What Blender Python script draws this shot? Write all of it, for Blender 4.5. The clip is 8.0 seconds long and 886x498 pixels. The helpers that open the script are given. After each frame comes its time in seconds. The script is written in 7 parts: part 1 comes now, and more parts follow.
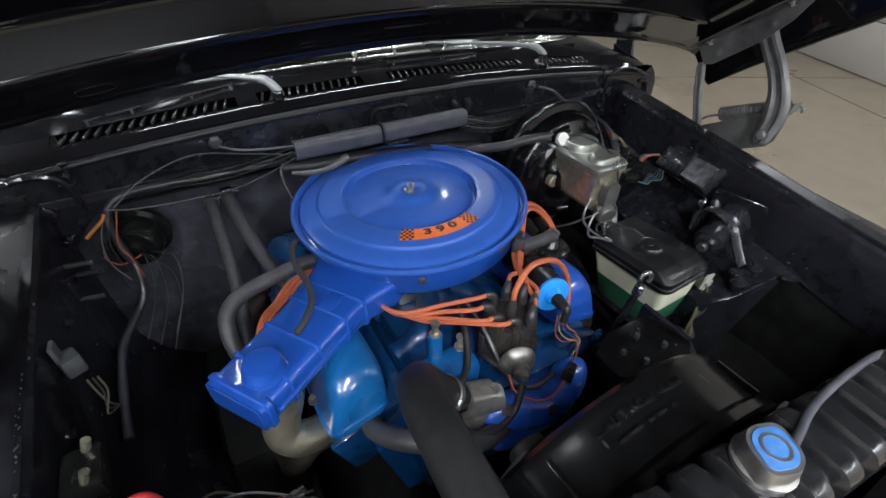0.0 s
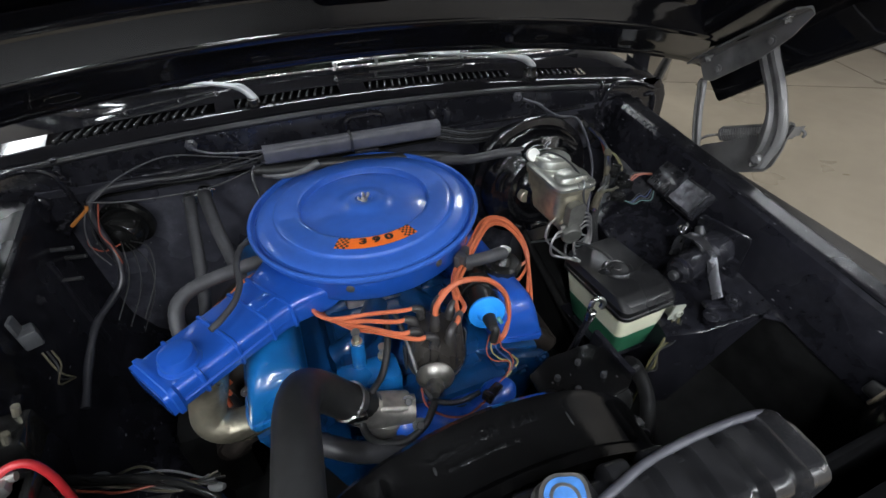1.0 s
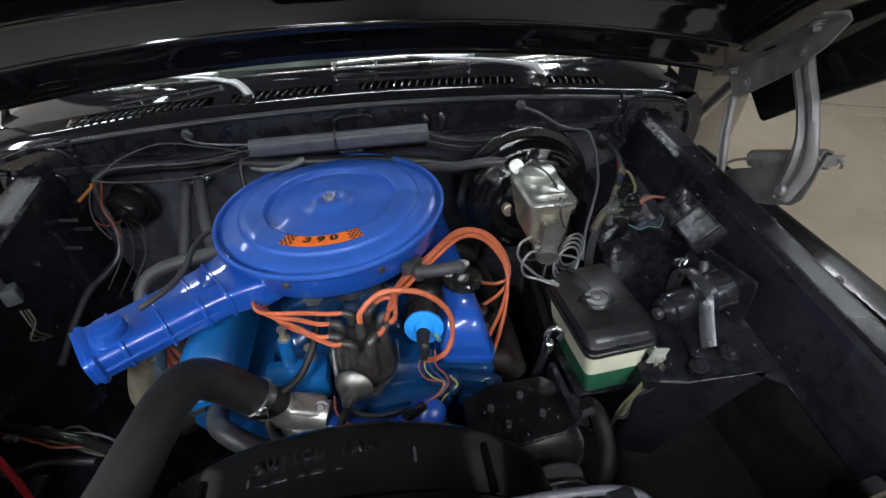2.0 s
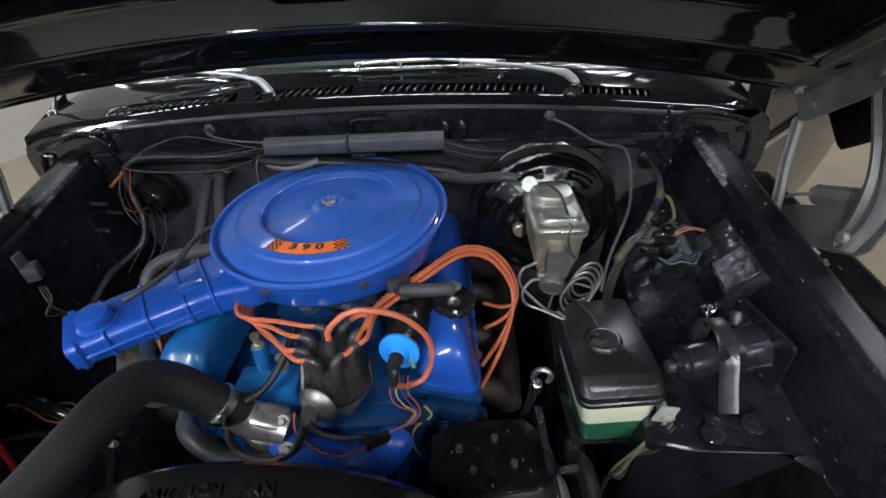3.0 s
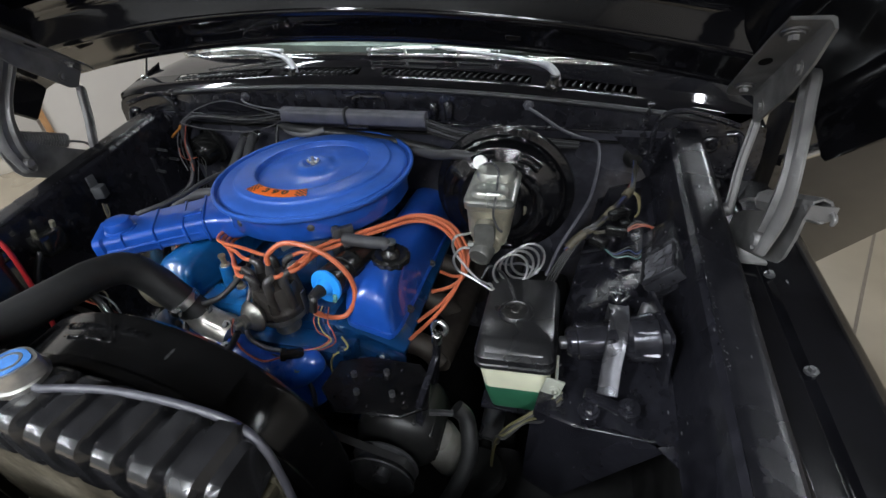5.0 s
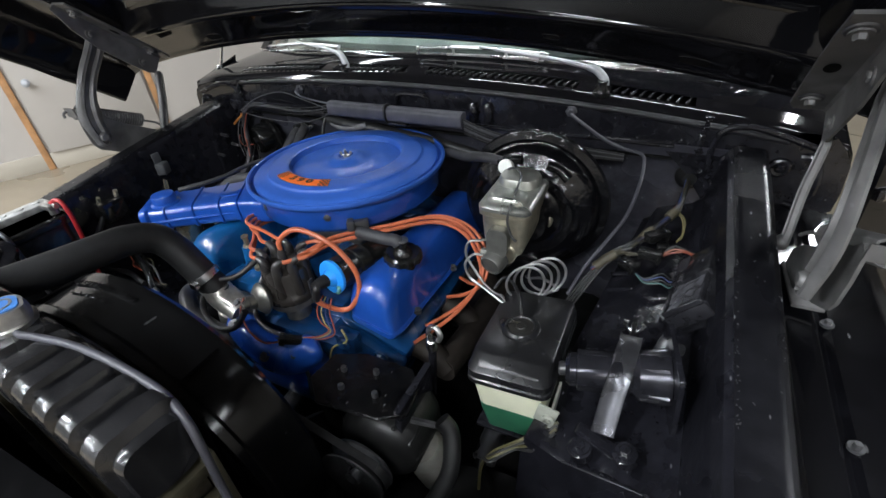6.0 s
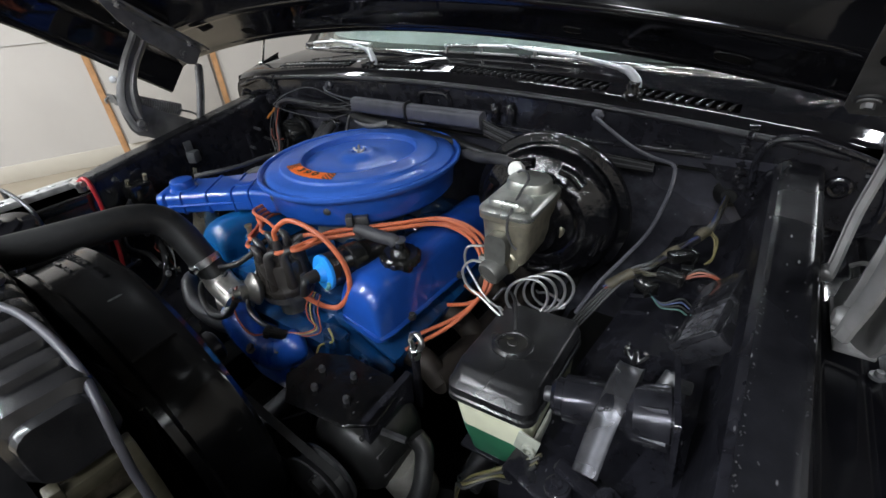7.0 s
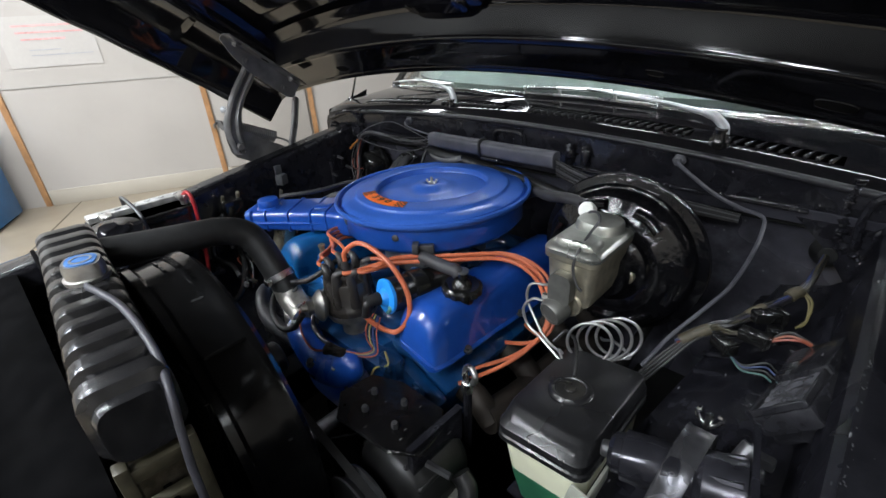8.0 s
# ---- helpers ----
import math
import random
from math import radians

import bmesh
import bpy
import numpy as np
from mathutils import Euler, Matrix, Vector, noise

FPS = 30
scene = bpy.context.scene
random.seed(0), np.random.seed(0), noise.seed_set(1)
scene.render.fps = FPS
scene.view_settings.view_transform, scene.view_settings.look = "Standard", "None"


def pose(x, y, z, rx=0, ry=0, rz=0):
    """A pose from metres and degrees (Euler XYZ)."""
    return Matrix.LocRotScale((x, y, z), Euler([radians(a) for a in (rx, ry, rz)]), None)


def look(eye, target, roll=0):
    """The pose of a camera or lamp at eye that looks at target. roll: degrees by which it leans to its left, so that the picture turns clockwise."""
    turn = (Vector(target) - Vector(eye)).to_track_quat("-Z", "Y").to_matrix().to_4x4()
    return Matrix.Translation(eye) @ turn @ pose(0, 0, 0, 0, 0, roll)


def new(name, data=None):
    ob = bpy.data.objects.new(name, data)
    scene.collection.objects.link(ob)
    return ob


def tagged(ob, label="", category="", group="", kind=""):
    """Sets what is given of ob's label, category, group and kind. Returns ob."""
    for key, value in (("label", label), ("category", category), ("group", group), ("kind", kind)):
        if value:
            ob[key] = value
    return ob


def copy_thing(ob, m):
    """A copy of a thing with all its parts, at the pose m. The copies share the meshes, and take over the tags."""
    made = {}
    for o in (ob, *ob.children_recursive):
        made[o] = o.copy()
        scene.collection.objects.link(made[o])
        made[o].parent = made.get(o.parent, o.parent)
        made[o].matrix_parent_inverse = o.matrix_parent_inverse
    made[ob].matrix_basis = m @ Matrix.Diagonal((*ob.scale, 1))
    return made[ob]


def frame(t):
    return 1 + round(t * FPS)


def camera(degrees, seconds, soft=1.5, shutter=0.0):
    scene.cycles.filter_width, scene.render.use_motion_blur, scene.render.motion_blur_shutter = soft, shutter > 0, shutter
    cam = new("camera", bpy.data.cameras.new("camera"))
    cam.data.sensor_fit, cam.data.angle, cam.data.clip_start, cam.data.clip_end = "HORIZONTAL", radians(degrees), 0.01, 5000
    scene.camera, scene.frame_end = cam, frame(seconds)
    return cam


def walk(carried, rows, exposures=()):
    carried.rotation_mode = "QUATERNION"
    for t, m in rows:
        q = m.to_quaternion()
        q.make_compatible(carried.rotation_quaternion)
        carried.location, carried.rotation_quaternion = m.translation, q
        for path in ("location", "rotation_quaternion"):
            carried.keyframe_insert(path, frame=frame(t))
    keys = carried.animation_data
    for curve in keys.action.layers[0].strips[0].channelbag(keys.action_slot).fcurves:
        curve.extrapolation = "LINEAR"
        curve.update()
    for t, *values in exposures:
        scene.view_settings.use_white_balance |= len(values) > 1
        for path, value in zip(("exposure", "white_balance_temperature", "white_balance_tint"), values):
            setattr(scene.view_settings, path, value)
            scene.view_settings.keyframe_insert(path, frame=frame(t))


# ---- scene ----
cam = camera(89.0, 8.0)
PATH = [
    (0, (-0.311, -0.634, 1.482), (0.507, 0.718, 0.257), 1.6),
    (0.5, (-0.255, -0.641, 1.493), (0.483, 0.747, 0.257), 1.2),
    (1, (-0.132, -0.716, 1.511), (0.458, 0.742, 0.276), 0.1),
    (1.2, (-0.064, -0.751, 1.511), (0.431, 0.745, 0.28), -0.5),
    (2.3, (0.112, -0.745, 1.489), (0.289, 0.838, 0.28), -1.9),
    (2.5, (0.132, -0.716, 1.49), (0.239, 0.868, 0.273), -2.1),
    (3, (0.212, -0.698, 1.488), (0.182, 0.893, 0.276), -2.7),
    (3.5, (0.329, -0.709, 1.472), (0.14, 0.884, 0.278), -3.3),
    (4, (0.43, -0.755, 1.45), (0.101, 0.827, 0.271), -3.5),
    (4.5, (0.484, -0.776, 1.459), (0.078, 0.789, 0.282), -3.6),
    (4.7, (0.488, -0.783, 1.471), (0.066, 0.775, 0.29), -3.6),
    (5.8, (0.57, -0.74, 1.442), (-0.1, 0.767, 0.311), -3.8),
    (6, (0.594, -0.723, 1.436), (-0.169, 0.741, 0.308), -3.9),
    (6.5, (0.645, -0.677, 1.412), (-0.251, 0.715, 0.289), -3.9),
    (7, (0.656, -0.649, 1.393), (-0.319, 0.727, 0.318), -3.8),
    (7.5, (0.658, -0.647, 1.388), (-0.472, 0.68, 0.408), -3.5),
    (8, (0.661, -0.652, 1.386), (-0.584, 0.617, 0.47), -3.3),
]
walk(cam, [(t, look(eye, target, roll)) for t, eye, target, roll in PATH])

# ---- world, lamps, exposure ----
scene.view_settings.exposure = 0.76
world = bpy.data.worlds.new("garage_air")
scene.world = world
world.use_nodes = True
world.node_tree.nodes["Background"].inputs["Color"].default_value = (0.8, 0.9, 1.0, 1)
world.node_tree.nodes["Background"].inputs["Strength"].default_value = 0.004

ROOM_TURN = radians(-27)
ROOM = Matrix.Rotation(ROOM_TURN, 4, "Z")
CEIL = 3.6
# ceiling tubes in the room's own axes: across, along, watts, turn
TUBES = [(-2.2, -2.4, 105, 0), (-2.2, -5.2, 85, 0), (0.1, -2.6, 85, 0), (2.2, -2.6, 70, 0), (4.5, -1.6, 30, 0), (0.1, -5.4, 65, 0), (2.2, -5.4, 55, 0), (-3.2, 1.4, 10, 0), (-0.5, 1.6, 15, 117), (2.3, 1.8, 15, 117), (4.2, 3.4, 22, 0), (0.6, 4.6, 45, 0)]


def tube_lamp(x, y, watts, turn):
    lamp = bpy.data.lights.new("tube_light", "AREA")
    lamp.shape, lamp.size, lamp.size_y = "RECTANGLE", 0.13, 2.2
    if turn:
        lamp.size = 0.045
    lamp.energy, lamp.color = watts, (0.90, 0.95, 1.0)
    ob = new("tube_light", lamp)
    ob.matrix_world = ROOM @ pose(x, y, CEIL - 0.105, 0, 0, turn)
    return ob


for tx, ty, tw, tr in TUBES:
    tube_lamp(tx, ty, tw, tr)

# ---- materials ----
MATS = {}


def mat(name, color, rough=0.5, metal=0.0, var=0.25, scale=40.0, bump=0.05, coat=0.0, dust=0.0, dust_color=(0.30, 0.28, 0.25), rough_var=0.15, trans=0.0, sub=0.0, spec=0.5, speck=0.0, coat_rough=0.06, deep=0.002):
    """A surface with fine and broad variation of colour, gloss and relief. scale: the grain, per metre."""
    if name in MATS:
        return MATS[name]
    m = bpy.data.materials.new(name)
    m.use_nodes = True
    nt = m.node_tree
    b = nt.nodes["Principled BSDF"]
    co = nt.nodes.new("ShaderNodeTexCoord")
    fine = nt.nodes.new("ShaderNodeTexNoise")
    fine.inputs["Scale"].default_value, fine.inputs["Detail"].default_value = scale, 6
    broad = nt.nodes.new("ShaderNodeTexNoise")
    broad.inputs["Scale"].default_value, broad.inputs["Detail"].default_value = scale / 9, 4
    for n in (fine, broad):
        nt.links.new(co.outputs["Object"], n.inputs["Vector"])
    mix = nt.nodes.new("ShaderNodeMix")
    mix.data_type = "RGBA"
    mix.inputs["A"].default_value = (*[c * (1 - var) for c in color], 1)
    mix.inputs["B"].default_value = (*[min(1, c * (1 + var)) for c in color], 1)
    add = nt.nodes.new("ShaderNodeMath")
    add.operation = "MULTIPLY_ADD"
    add.inputs[1].default_value = 0.5
    half = nt.nodes.new("ShaderNodeMath")
    half.operation = "MULTIPLY"
    half.inputs[1].default_value = 0.5
    nt.links.new(broad.outputs["Fac"], half.inputs[0])
    nt.links.new(fine.outputs["Fac"], add.inputs[0])
    nt.links.new(half.outputs[0], add.inputs[2])
    ramp = nt.nodes.new("ShaderNodeMapRange")
    ramp.inputs["From Min"].default_value, ramp.inputs["From Max"].default_value = 0.35, 0.65
    nt.links.new(add.outputs[0], ramp.inputs["Value"])
    nt.links.new(ramp.outputs[0], mix.inputs["Factor"])
    last = mix.outputs["Result"]
    # second colour in patches: dust, grime, and the lit grey of the cowl slats
    if dust:
        dn = nt.nodes.new("ShaderNodeTexNoise")
        dn.inputs["Scale"].default_value, dn.inputs["Detail"].default_value, dn.inputs["Roughness"].default_value = scale / 4, 8, 0.7
        nt.links.new(co.outputs["Object"], dn.inputs["Vector"])
        dr = nt.nodes.new("ShaderNodeMapRange")
        dr.inputs["From Min"].default_value, dr.inputs["From Max"].default_value = 0.5, 0.75
        dr.inputs["To Max"].default_value = dust
        nt.links.new(dn.outputs["Fac"], dr.inputs["Value"])
        dm = nt.nodes.new("ShaderNodeMix")
        dm.data_type = "RGBA"
        dm.inputs["B"].default_value = (*dust_color, 1)
        nt.links.new(last, dm.inputs["A"])
        nt.links.new(dr.outputs[0], dm.inputs["Factor"])
        last = dm.outputs["Result"]
    if speck:
        # sparse chips and short scratches down to bare metal
        mp = nt.nodes.new("ShaderNodeMapping")
        mp.inputs["Scale"].default_value = (1.0, 0.35, 0.8)
        nt.links.new(co.outputs["Object"], mp.inputs["Vector"])
        vo = nt.nodes.new("ShaderNodeTexVoronoi")
        vo.inputs["Scale"].default_value = scale * 2.2
        nt.links.new(mp.outputs["Vector"], vo.inputs["Vector"])
        sr_ = nt.nodes.new("ShaderNodeMapRange")
        sr_.inputs["From Min"].default_value, sr_.inputs["From Max"].default_value = 0.15, 0.07
        nt.links.new(vo.outputs["Distance"], sr_.inputs["Value"])
        pk = nt.nodes.new("ShaderNodeMath")
        pk.operation = "GREATER_THAN"
        pk.inputs[1].default_value = 0.80
        sx_ = nt.nodes.new("ShaderNodeSeparateColor")
        nt.links.new(vo.outputs["Color"], sx_.inputs[0])
        nt.links.new(sx_.outputs[0], pk.inputs[0])
        pm = nt.nodes.new("ShaderNodeMath")
        pm.operation = "MULTIPLY"
        nt.links.new(pk.outputs[0], pm.inputs[0])
        nt.links.new(sr_.outputs[0], pm.inputs[1])
        pq = nt.nodes.new("ShaderNodeMath")
        pq.operation = "MULTIPLY"
        pq.inputs[1].default_value = speck
        nt.links.new(pm.outputs[0], pq.inputs[0])
        sm = nt.nodes.new("ShaderNodeMix")
        sm.data_type = "RGBA"
        sm.inputs["B"].default_value = (0.24, 0.24, 0.25, 1)
        nt.links.new(last, sm.inputs["A"])
        nt.links.new(pq.outputs[0], sm.inputs["Factor"])
        last = sm.outputs["Result"]
    nt.links.new(last, b.inputs["Base Color"])
    rr = nt.nodes.new("ShaderNodeMapRange")
    rr.inputs["To Min"].default_value = max(0.02, rough - rough_var)
    rr.inputs["To Max"].default_value = min(1, rough + rough_var)
    rr.inputs["From Min"].default_value, rr.inputs["From Max"].default_value = 0.3, 0.7
    nt.links.new(broad.outputs["Fac"], rr.inputs["Value"])
    nt.links.new(rr.outputs[0], b.inputs["Roughness"])
    b.inputs["Metallic"].default_value = metal
    b.inputs["Coat Weight"].default_value, b.inputs["Coat Roughness"].default_value = coat, coat_rough
    b.inputs["Transmission Weight"].default_value = trans
    b.inputs["Specular IOR Level"].default_value = spec
    if sub:
        b.inputs["Subsurface Weight"].default_value = sub
        b.inputs["Subsurface Radius"].default_value = (0.02, 0.02, 0.015)
    if bump:
        bp = nt.nodes.new("ShaderNodeBump")
        bp.inputs["Strength"].default_value, bp.inputs["Distance"].default_value = bump, deep
        nt.links.new(add.outputs[0], bp.inputs["Height"])
        nt.links.new(bp.outputs[0], b.inputs["Normal"])
    MATS[name] = m
    return m


BODY_BLACK = mat("gloss_black_paint", (0.006, 0.006, 0.0075), 0.07, 0, 0.3, 14, 0.03, rough_var=0.03, dust=0.06, dust_color=(0.05, 0.05, 0.055))
BAY_BLACK = mat("bay_black_paint", (0.012, 0.012, 0.0155), 0.12, 0, 0.4, 40, 0.8, dust=0.22, dust_color=(0.07, 0.07, 0.082), rough_var=0.06, speck=0.5, deep=0.003)
APRON_BLACK = mat("worn_black_paint", (0.009, 0.009, 0.012), 0.24, 0, 0.5, 48, 0.6, dust=0.30, dust_color=(0.030, 0.030, 0.038), spec=0.30, speck=0.5, rough_var=0.10, deep=0.003)
FENDER_BLACK = mat("gloss_fender_paint", (0.0035, 0.0035, 0.0045), 0.12, 0, 0.5, 30, 0.06, dust=0.10, dust_color=(0.010, 0.010, 0.012), spec=0.4, speck=0.35, rough_var=0.05)
RAIL_BLACK = mat("satin_rail_paint", (0.0075, 0.0075, 0.0095), 0.26, 0, 0.5, 44, 0.5, dust=0.30, dust_color=(0.022, 0.022, 0.026), spec=0.32, speck=0.8, rough_var=0.08, deep=0.003)
CHIP = mat("bare_metal_chip", (0.065, 0.065, 0.07), 0.5, 0.2, 0.5, 90, 0.2)
SUPPORT_BLACK = mat("dirty_black_support", (0.003, 0.003, 0.0033), 0.85, 0, 0.5, 30, 0.4, dust=0.2, dust_color=(0.008, 0.0075, 0.007), spec=0.01)
UNDERSIDE = mat("grimy_underside", (0.008, 0.008, 0.008), 0.7, 0, 0.5, 30, 0.3, dust=0.25, dust_color=(0.04, 0.036, 0.032), spec=0.06)
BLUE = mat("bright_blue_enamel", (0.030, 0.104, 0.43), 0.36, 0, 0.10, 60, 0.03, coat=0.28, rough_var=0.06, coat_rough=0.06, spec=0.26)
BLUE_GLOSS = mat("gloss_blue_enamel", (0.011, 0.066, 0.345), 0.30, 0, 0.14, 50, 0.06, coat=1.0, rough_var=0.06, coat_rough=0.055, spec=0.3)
# engine blue darkened for the shade low in the bay, with near-black grime
BLUE_ENGINE = mat("shaded_grimy_engine_blue", (0.003, 0.038, 0.125), 0.3, 0, 0.5, 45, 0.3, coat=0.9, rough_var=0.1, dust=0.9, dust_color=(0.006, 0.010, 0.012), coat_rough=0.06)
BLUE_TEAL = mat("faded_engine_blue", (0.006, 0.105, 0.32), 0.3, 0, 0.3, 40, 0.10, coat=0.9, dust=0.5, dust_color=(0.008, 0.028, 0.05), coat_rough=0.07)
ORANGE = mat("orange_silicone", (0.50, 0.125, 0.055), 0.45, 0, 0.15, 90, 0.05)
STICKER = mat("orange_sticker", (0.85, 0.16, 0.015), 0.35, 0, 0.06, 60, 0.0)
INK = mat("black_ink", (0.012, 0.011, 0.010), 0.4, 0, 0.1, 60, 0.0)
RUBBER = mat("black_rubber", (0.012, 0.012, 0.0125), 0.5, 0, 0.35, 70, 0.15, dust=0.10, dust_color=(0.05, 0.05, 0.05))
HOSE = mat("grey_rubber_hose", (0.036, 0.036, 0.040), 0.55, 0, 0.35, 60, 0.2, dust=0.12, dust_color=(0.12, 0.115, 0.11))
BAKELITE = mat("black_moulded_plastic", (0.009, 0.009, 0.009), 0.18, 0, 0.3, 60, 0.2, dust=0.12, dust_color=(0.05, 0.05, 0.05), spec=0.5)
LOOM = mat("grey_loom_sheath", (0.066, 0.066, 0.080), 0.45, 0, 0.3, 40, 0.25, dust=0.15, dust_color=(0.13, 0.13, 0.13))
CAST = mat("cast_aluminium", (0.42, 0.41, 0.39), 0.38, 0.9, 0.3, 70, 0.25, dust=0.12, dust_color=(0.10, 0.09, 0.07))
ZINC = mat("yellowed_zinc", (0.52, 0.48, 0.37), 0.34, 0.85, 0.35, 60, 0.3, dust=0.28, dust_color=(0.15, 0.12, 0.07))
STEEL = mat("bright_steel", (0.62, 0.62, 0.62), 0.28, 1.0, 0.12, 90, 0.05)
STEEL_DARK = mat("dull_dark_steel", (0.10, 0.10, 0.105), 0.38, 0.7, 0.3, 60, 0.2)
CHROME = mat("chrome", (0.78, 0.78, 0.78), 0.08, 1.0, 0.05, 40, 0.0, rough_var=0.04)
HINGE = mat("bare_grey_hinge_steel", (0.165, 0.162, 0.162), 0.42, 0.35, 0.5, 30, 0.6, dust=0.65, dust_color=(0.07, 0.058, 0.05), speck=0.5, deep=0.003)
FOIL = mat("crinkled_foil_duct", (0.46, 0.42, 0.32), 0.30, 0.9, 0.3, 75, 1.0, dust=0.30, dust_color=(0.15, 0.115, 0.06), deep=0.003)
TANK = mat("milky_plastic", (0.66, 0.66, 0.50), 0.4, 0, 0.08, 30, 0.05, sub=0.15)
FLUID = mat("green_coolant_plastic", (0.03, 0.14, 0.075), 0.4, 0, 0.2, 30, 0.05, sub=0.1)
CAP_BLUE = mat("printed_blue_cap", (0.05, 0.17, 0.45), 0.35, 0, 0.35, 120, 0.2, dust=0.35, dust_color=(0.22, 0.30, 0.40))
COIL_BLUE = mat("sky_blue_paint", (0.02, 0.27, 0.80), 0.3, 0, 0.1, 60, 0.03)
WHITE_PLASTIC = mat("white_nylon", (0.80, 0.80, 0.76), 0.4, 0, 0.05, 60, 0.02)
RED = mat("red_cable", (0.34, 0.018, 0.022), 0.35, 0, 0.2, 60, 0.1)
BROWN_WIRE = mat("brown_red_wire", (0.26, 0.055, 0.03), 0.5, 0, 0.2, 60, 0.0)
YELLOW_WIRE = mat("tan_yellow_wire", (0.26, 0.22, 0.08), 0.5, 0, 0.2, 60, 0.0)
GREEN_WIRE = mat("pale_green_wire", (0.06, 0.13, 0.12), 0.5, 0, 0.2, 60, 0.0)
BLUE_WIRE = mat("dull_blue_wire", (0.03, 0.045, 0.13), 0.5, 0, 0.2, 60, 0.0)
GREY_WIRE = mat("grey_wire", (0.075, 0.075, 0.08), 0.5, 0, 0.25, 60, 0.0)
CORE = mat("radiator_core", (0.10, 0.085, 0.06), 0.5, 0.5, 0.5, 90, 0.3, dust=0.3)
FIREWALL = mat("satin_firewall_paint", (0.046, 0.046, 0.058), 0.27, 0, 0.4, 30, 0.8, dust=0.40, dust_color=(0.15, 0.15, 0.175), speck=0.5, deep=0.004)
WALL = mat("white_painted_board", (0.350, 0.323, 0.295), 0.55, 0, 0.06, 2.2, 0.03)
WOOD = mat("oak_trim", (0.36, 0.19, 0.085), 0.45, 0, 0.3, 18, 0.1)
FLOOR = mat("tan_sealed_concrete", (0.22, 0.183, 0.134), 0.36, 0, 0.12, 6, 0.05, dust=0.15, dust_color=(0.14, 0.11, 0.075))
CEILING = mat("dark_ceiling", (0.10, 0.10, 0.11), 0.8, 0, 0.05, 4, 0.05)
GREY_METAL = mat("grey_enamel", (0.30, 0.31, 0.33), 0.4, 0, 0.15, 20, 0.05)
CAB_BLUE = mat("blue_cabinet_paint", (0.02, 0.12, 0.30), 0.35, 0, 0.12, 10, 0.05)
INTERIOR = mat("grey_cab_interior", (0.11, 0.118, 0.115), 0.6, 0, 0.3, 10, 0.1)


def glow(name, color, strength):
    m = bpy.data.materials.new(name)
    m.use_nodes = True
    b = m.node_tree.nodes["Principled BSDF"]
    b.inputs["Base Color"].default_value = (0.8, 0.8, 0.8, 1)
    b.inputs["Emission Color"].default_value = (*color, 1)
    b.inputs["Emission Strength"].default_value = strength
    return m


TUBE_GLOW = glow("lit_diffuser", (0.92, 0.97, 1.0), 9.0)
GLASS = mat("window_glass", (0.80, 0.90, 0.86), 0.03, 0, 0.01, 5, 0.0, trans=1.0, rough_var=0.01)


# ---- builders ----
def V(*a):
    return Vector(a)


def box(bm, c, s, rot=None, bev=0.0, seg=2):
    m = Matrix.Translation(c) @ (rot.to_4x4() if rot else Matrix()) @ Matrix.Diagonal((*s, 1))
    made = bmesh.ops.create_cube(bm, size=1, matrix=m)["verts"]
    if bev:
        edges = list({e for v in made for e in v.link_edges})
        bmesh.ops.bevel(bm, geom=edges, offset=bev, segments=seg, affect="EDGES", profile=0.5, clamp_overlap=True)
    return bm


def frame_of(d):
    return Vector(d).normalized().to_track_quat("Z", "Y").to_matrix()


def lathe(bm, prof, m=Matrix(), seg=32):
    """Turns (radius, height) pairs round the local z axis."""
    rings = []
    for r, h in prof:
        if r < 1e-5:
            rings.append([bm.verts.new(m @ Vector((0, 0, h)))])
        else:
            rings.append([bm.verts.new(m @ Vector((r * math.cos(2 * math.pi * i / seg), r * math.sin(2 * math.pi * i / seg), h))) for i in range(seg)])
    for a, b in zip(rings, rings[1:]):
        if len(a) == 1 and len(b) == 1:
            continue
        for i in range(seg):
            j = (i + 1) % seg
            if len(a) == 1:
                bm.faces.new((a[0], b[i], b[j]))
            elif len(b) == 1:
                bm.faces.new((a[i], a[j], b[0]))
            else:
                bm.faces.new((a[i], a[j], b[j], b[i]))
    return bm


def turned(bm, base, direction, prof, seg=24):
    return lathe(bm, prof, Matrix.Translation(base) @ frame_of(direction).to_4x4(), seg)


def rod(bm, p0, p1, r, r1=None, seg=16, bev=0.0):
    p0, p1 = Vector(p0), Vector(p1)
    r1 = r if r1 is None else r1
    h = (p1 - p0).length
    b = min(bev, r * 0.6, h * 0.4)
    prof = [(0, 0), (r - b, 0), (r, b), (r1, h - b), (r1 - b, h), (0, h)] if b else [(0, 0), (r, 0), (r1, h), (0, h)]
    return turned(bm, p0, p1 - p0, prof, seg)


def spline(pts, n=6):
    pts = [Vector(p) for p in pts]
    if len(pts) < 3:
        return pts
    ext = [2 * pts[0] - pts[1]] + pts + [2 * pts[-1] - pts[-2]]
    out = []
    for i in range(1, len(ext) - 2):
        a, b, c, d = ext[i - 1:i + 3]
        for k in range(n):
            t = k / n
            out.append(0.5 * ((2 * b) + (c - a) * t + (2 * a - 5 * b + 4 * c - d) * t * t + (3 * b - a - 3 * c + d) * t ** 3))
    out.append(pts[-1])
    return out


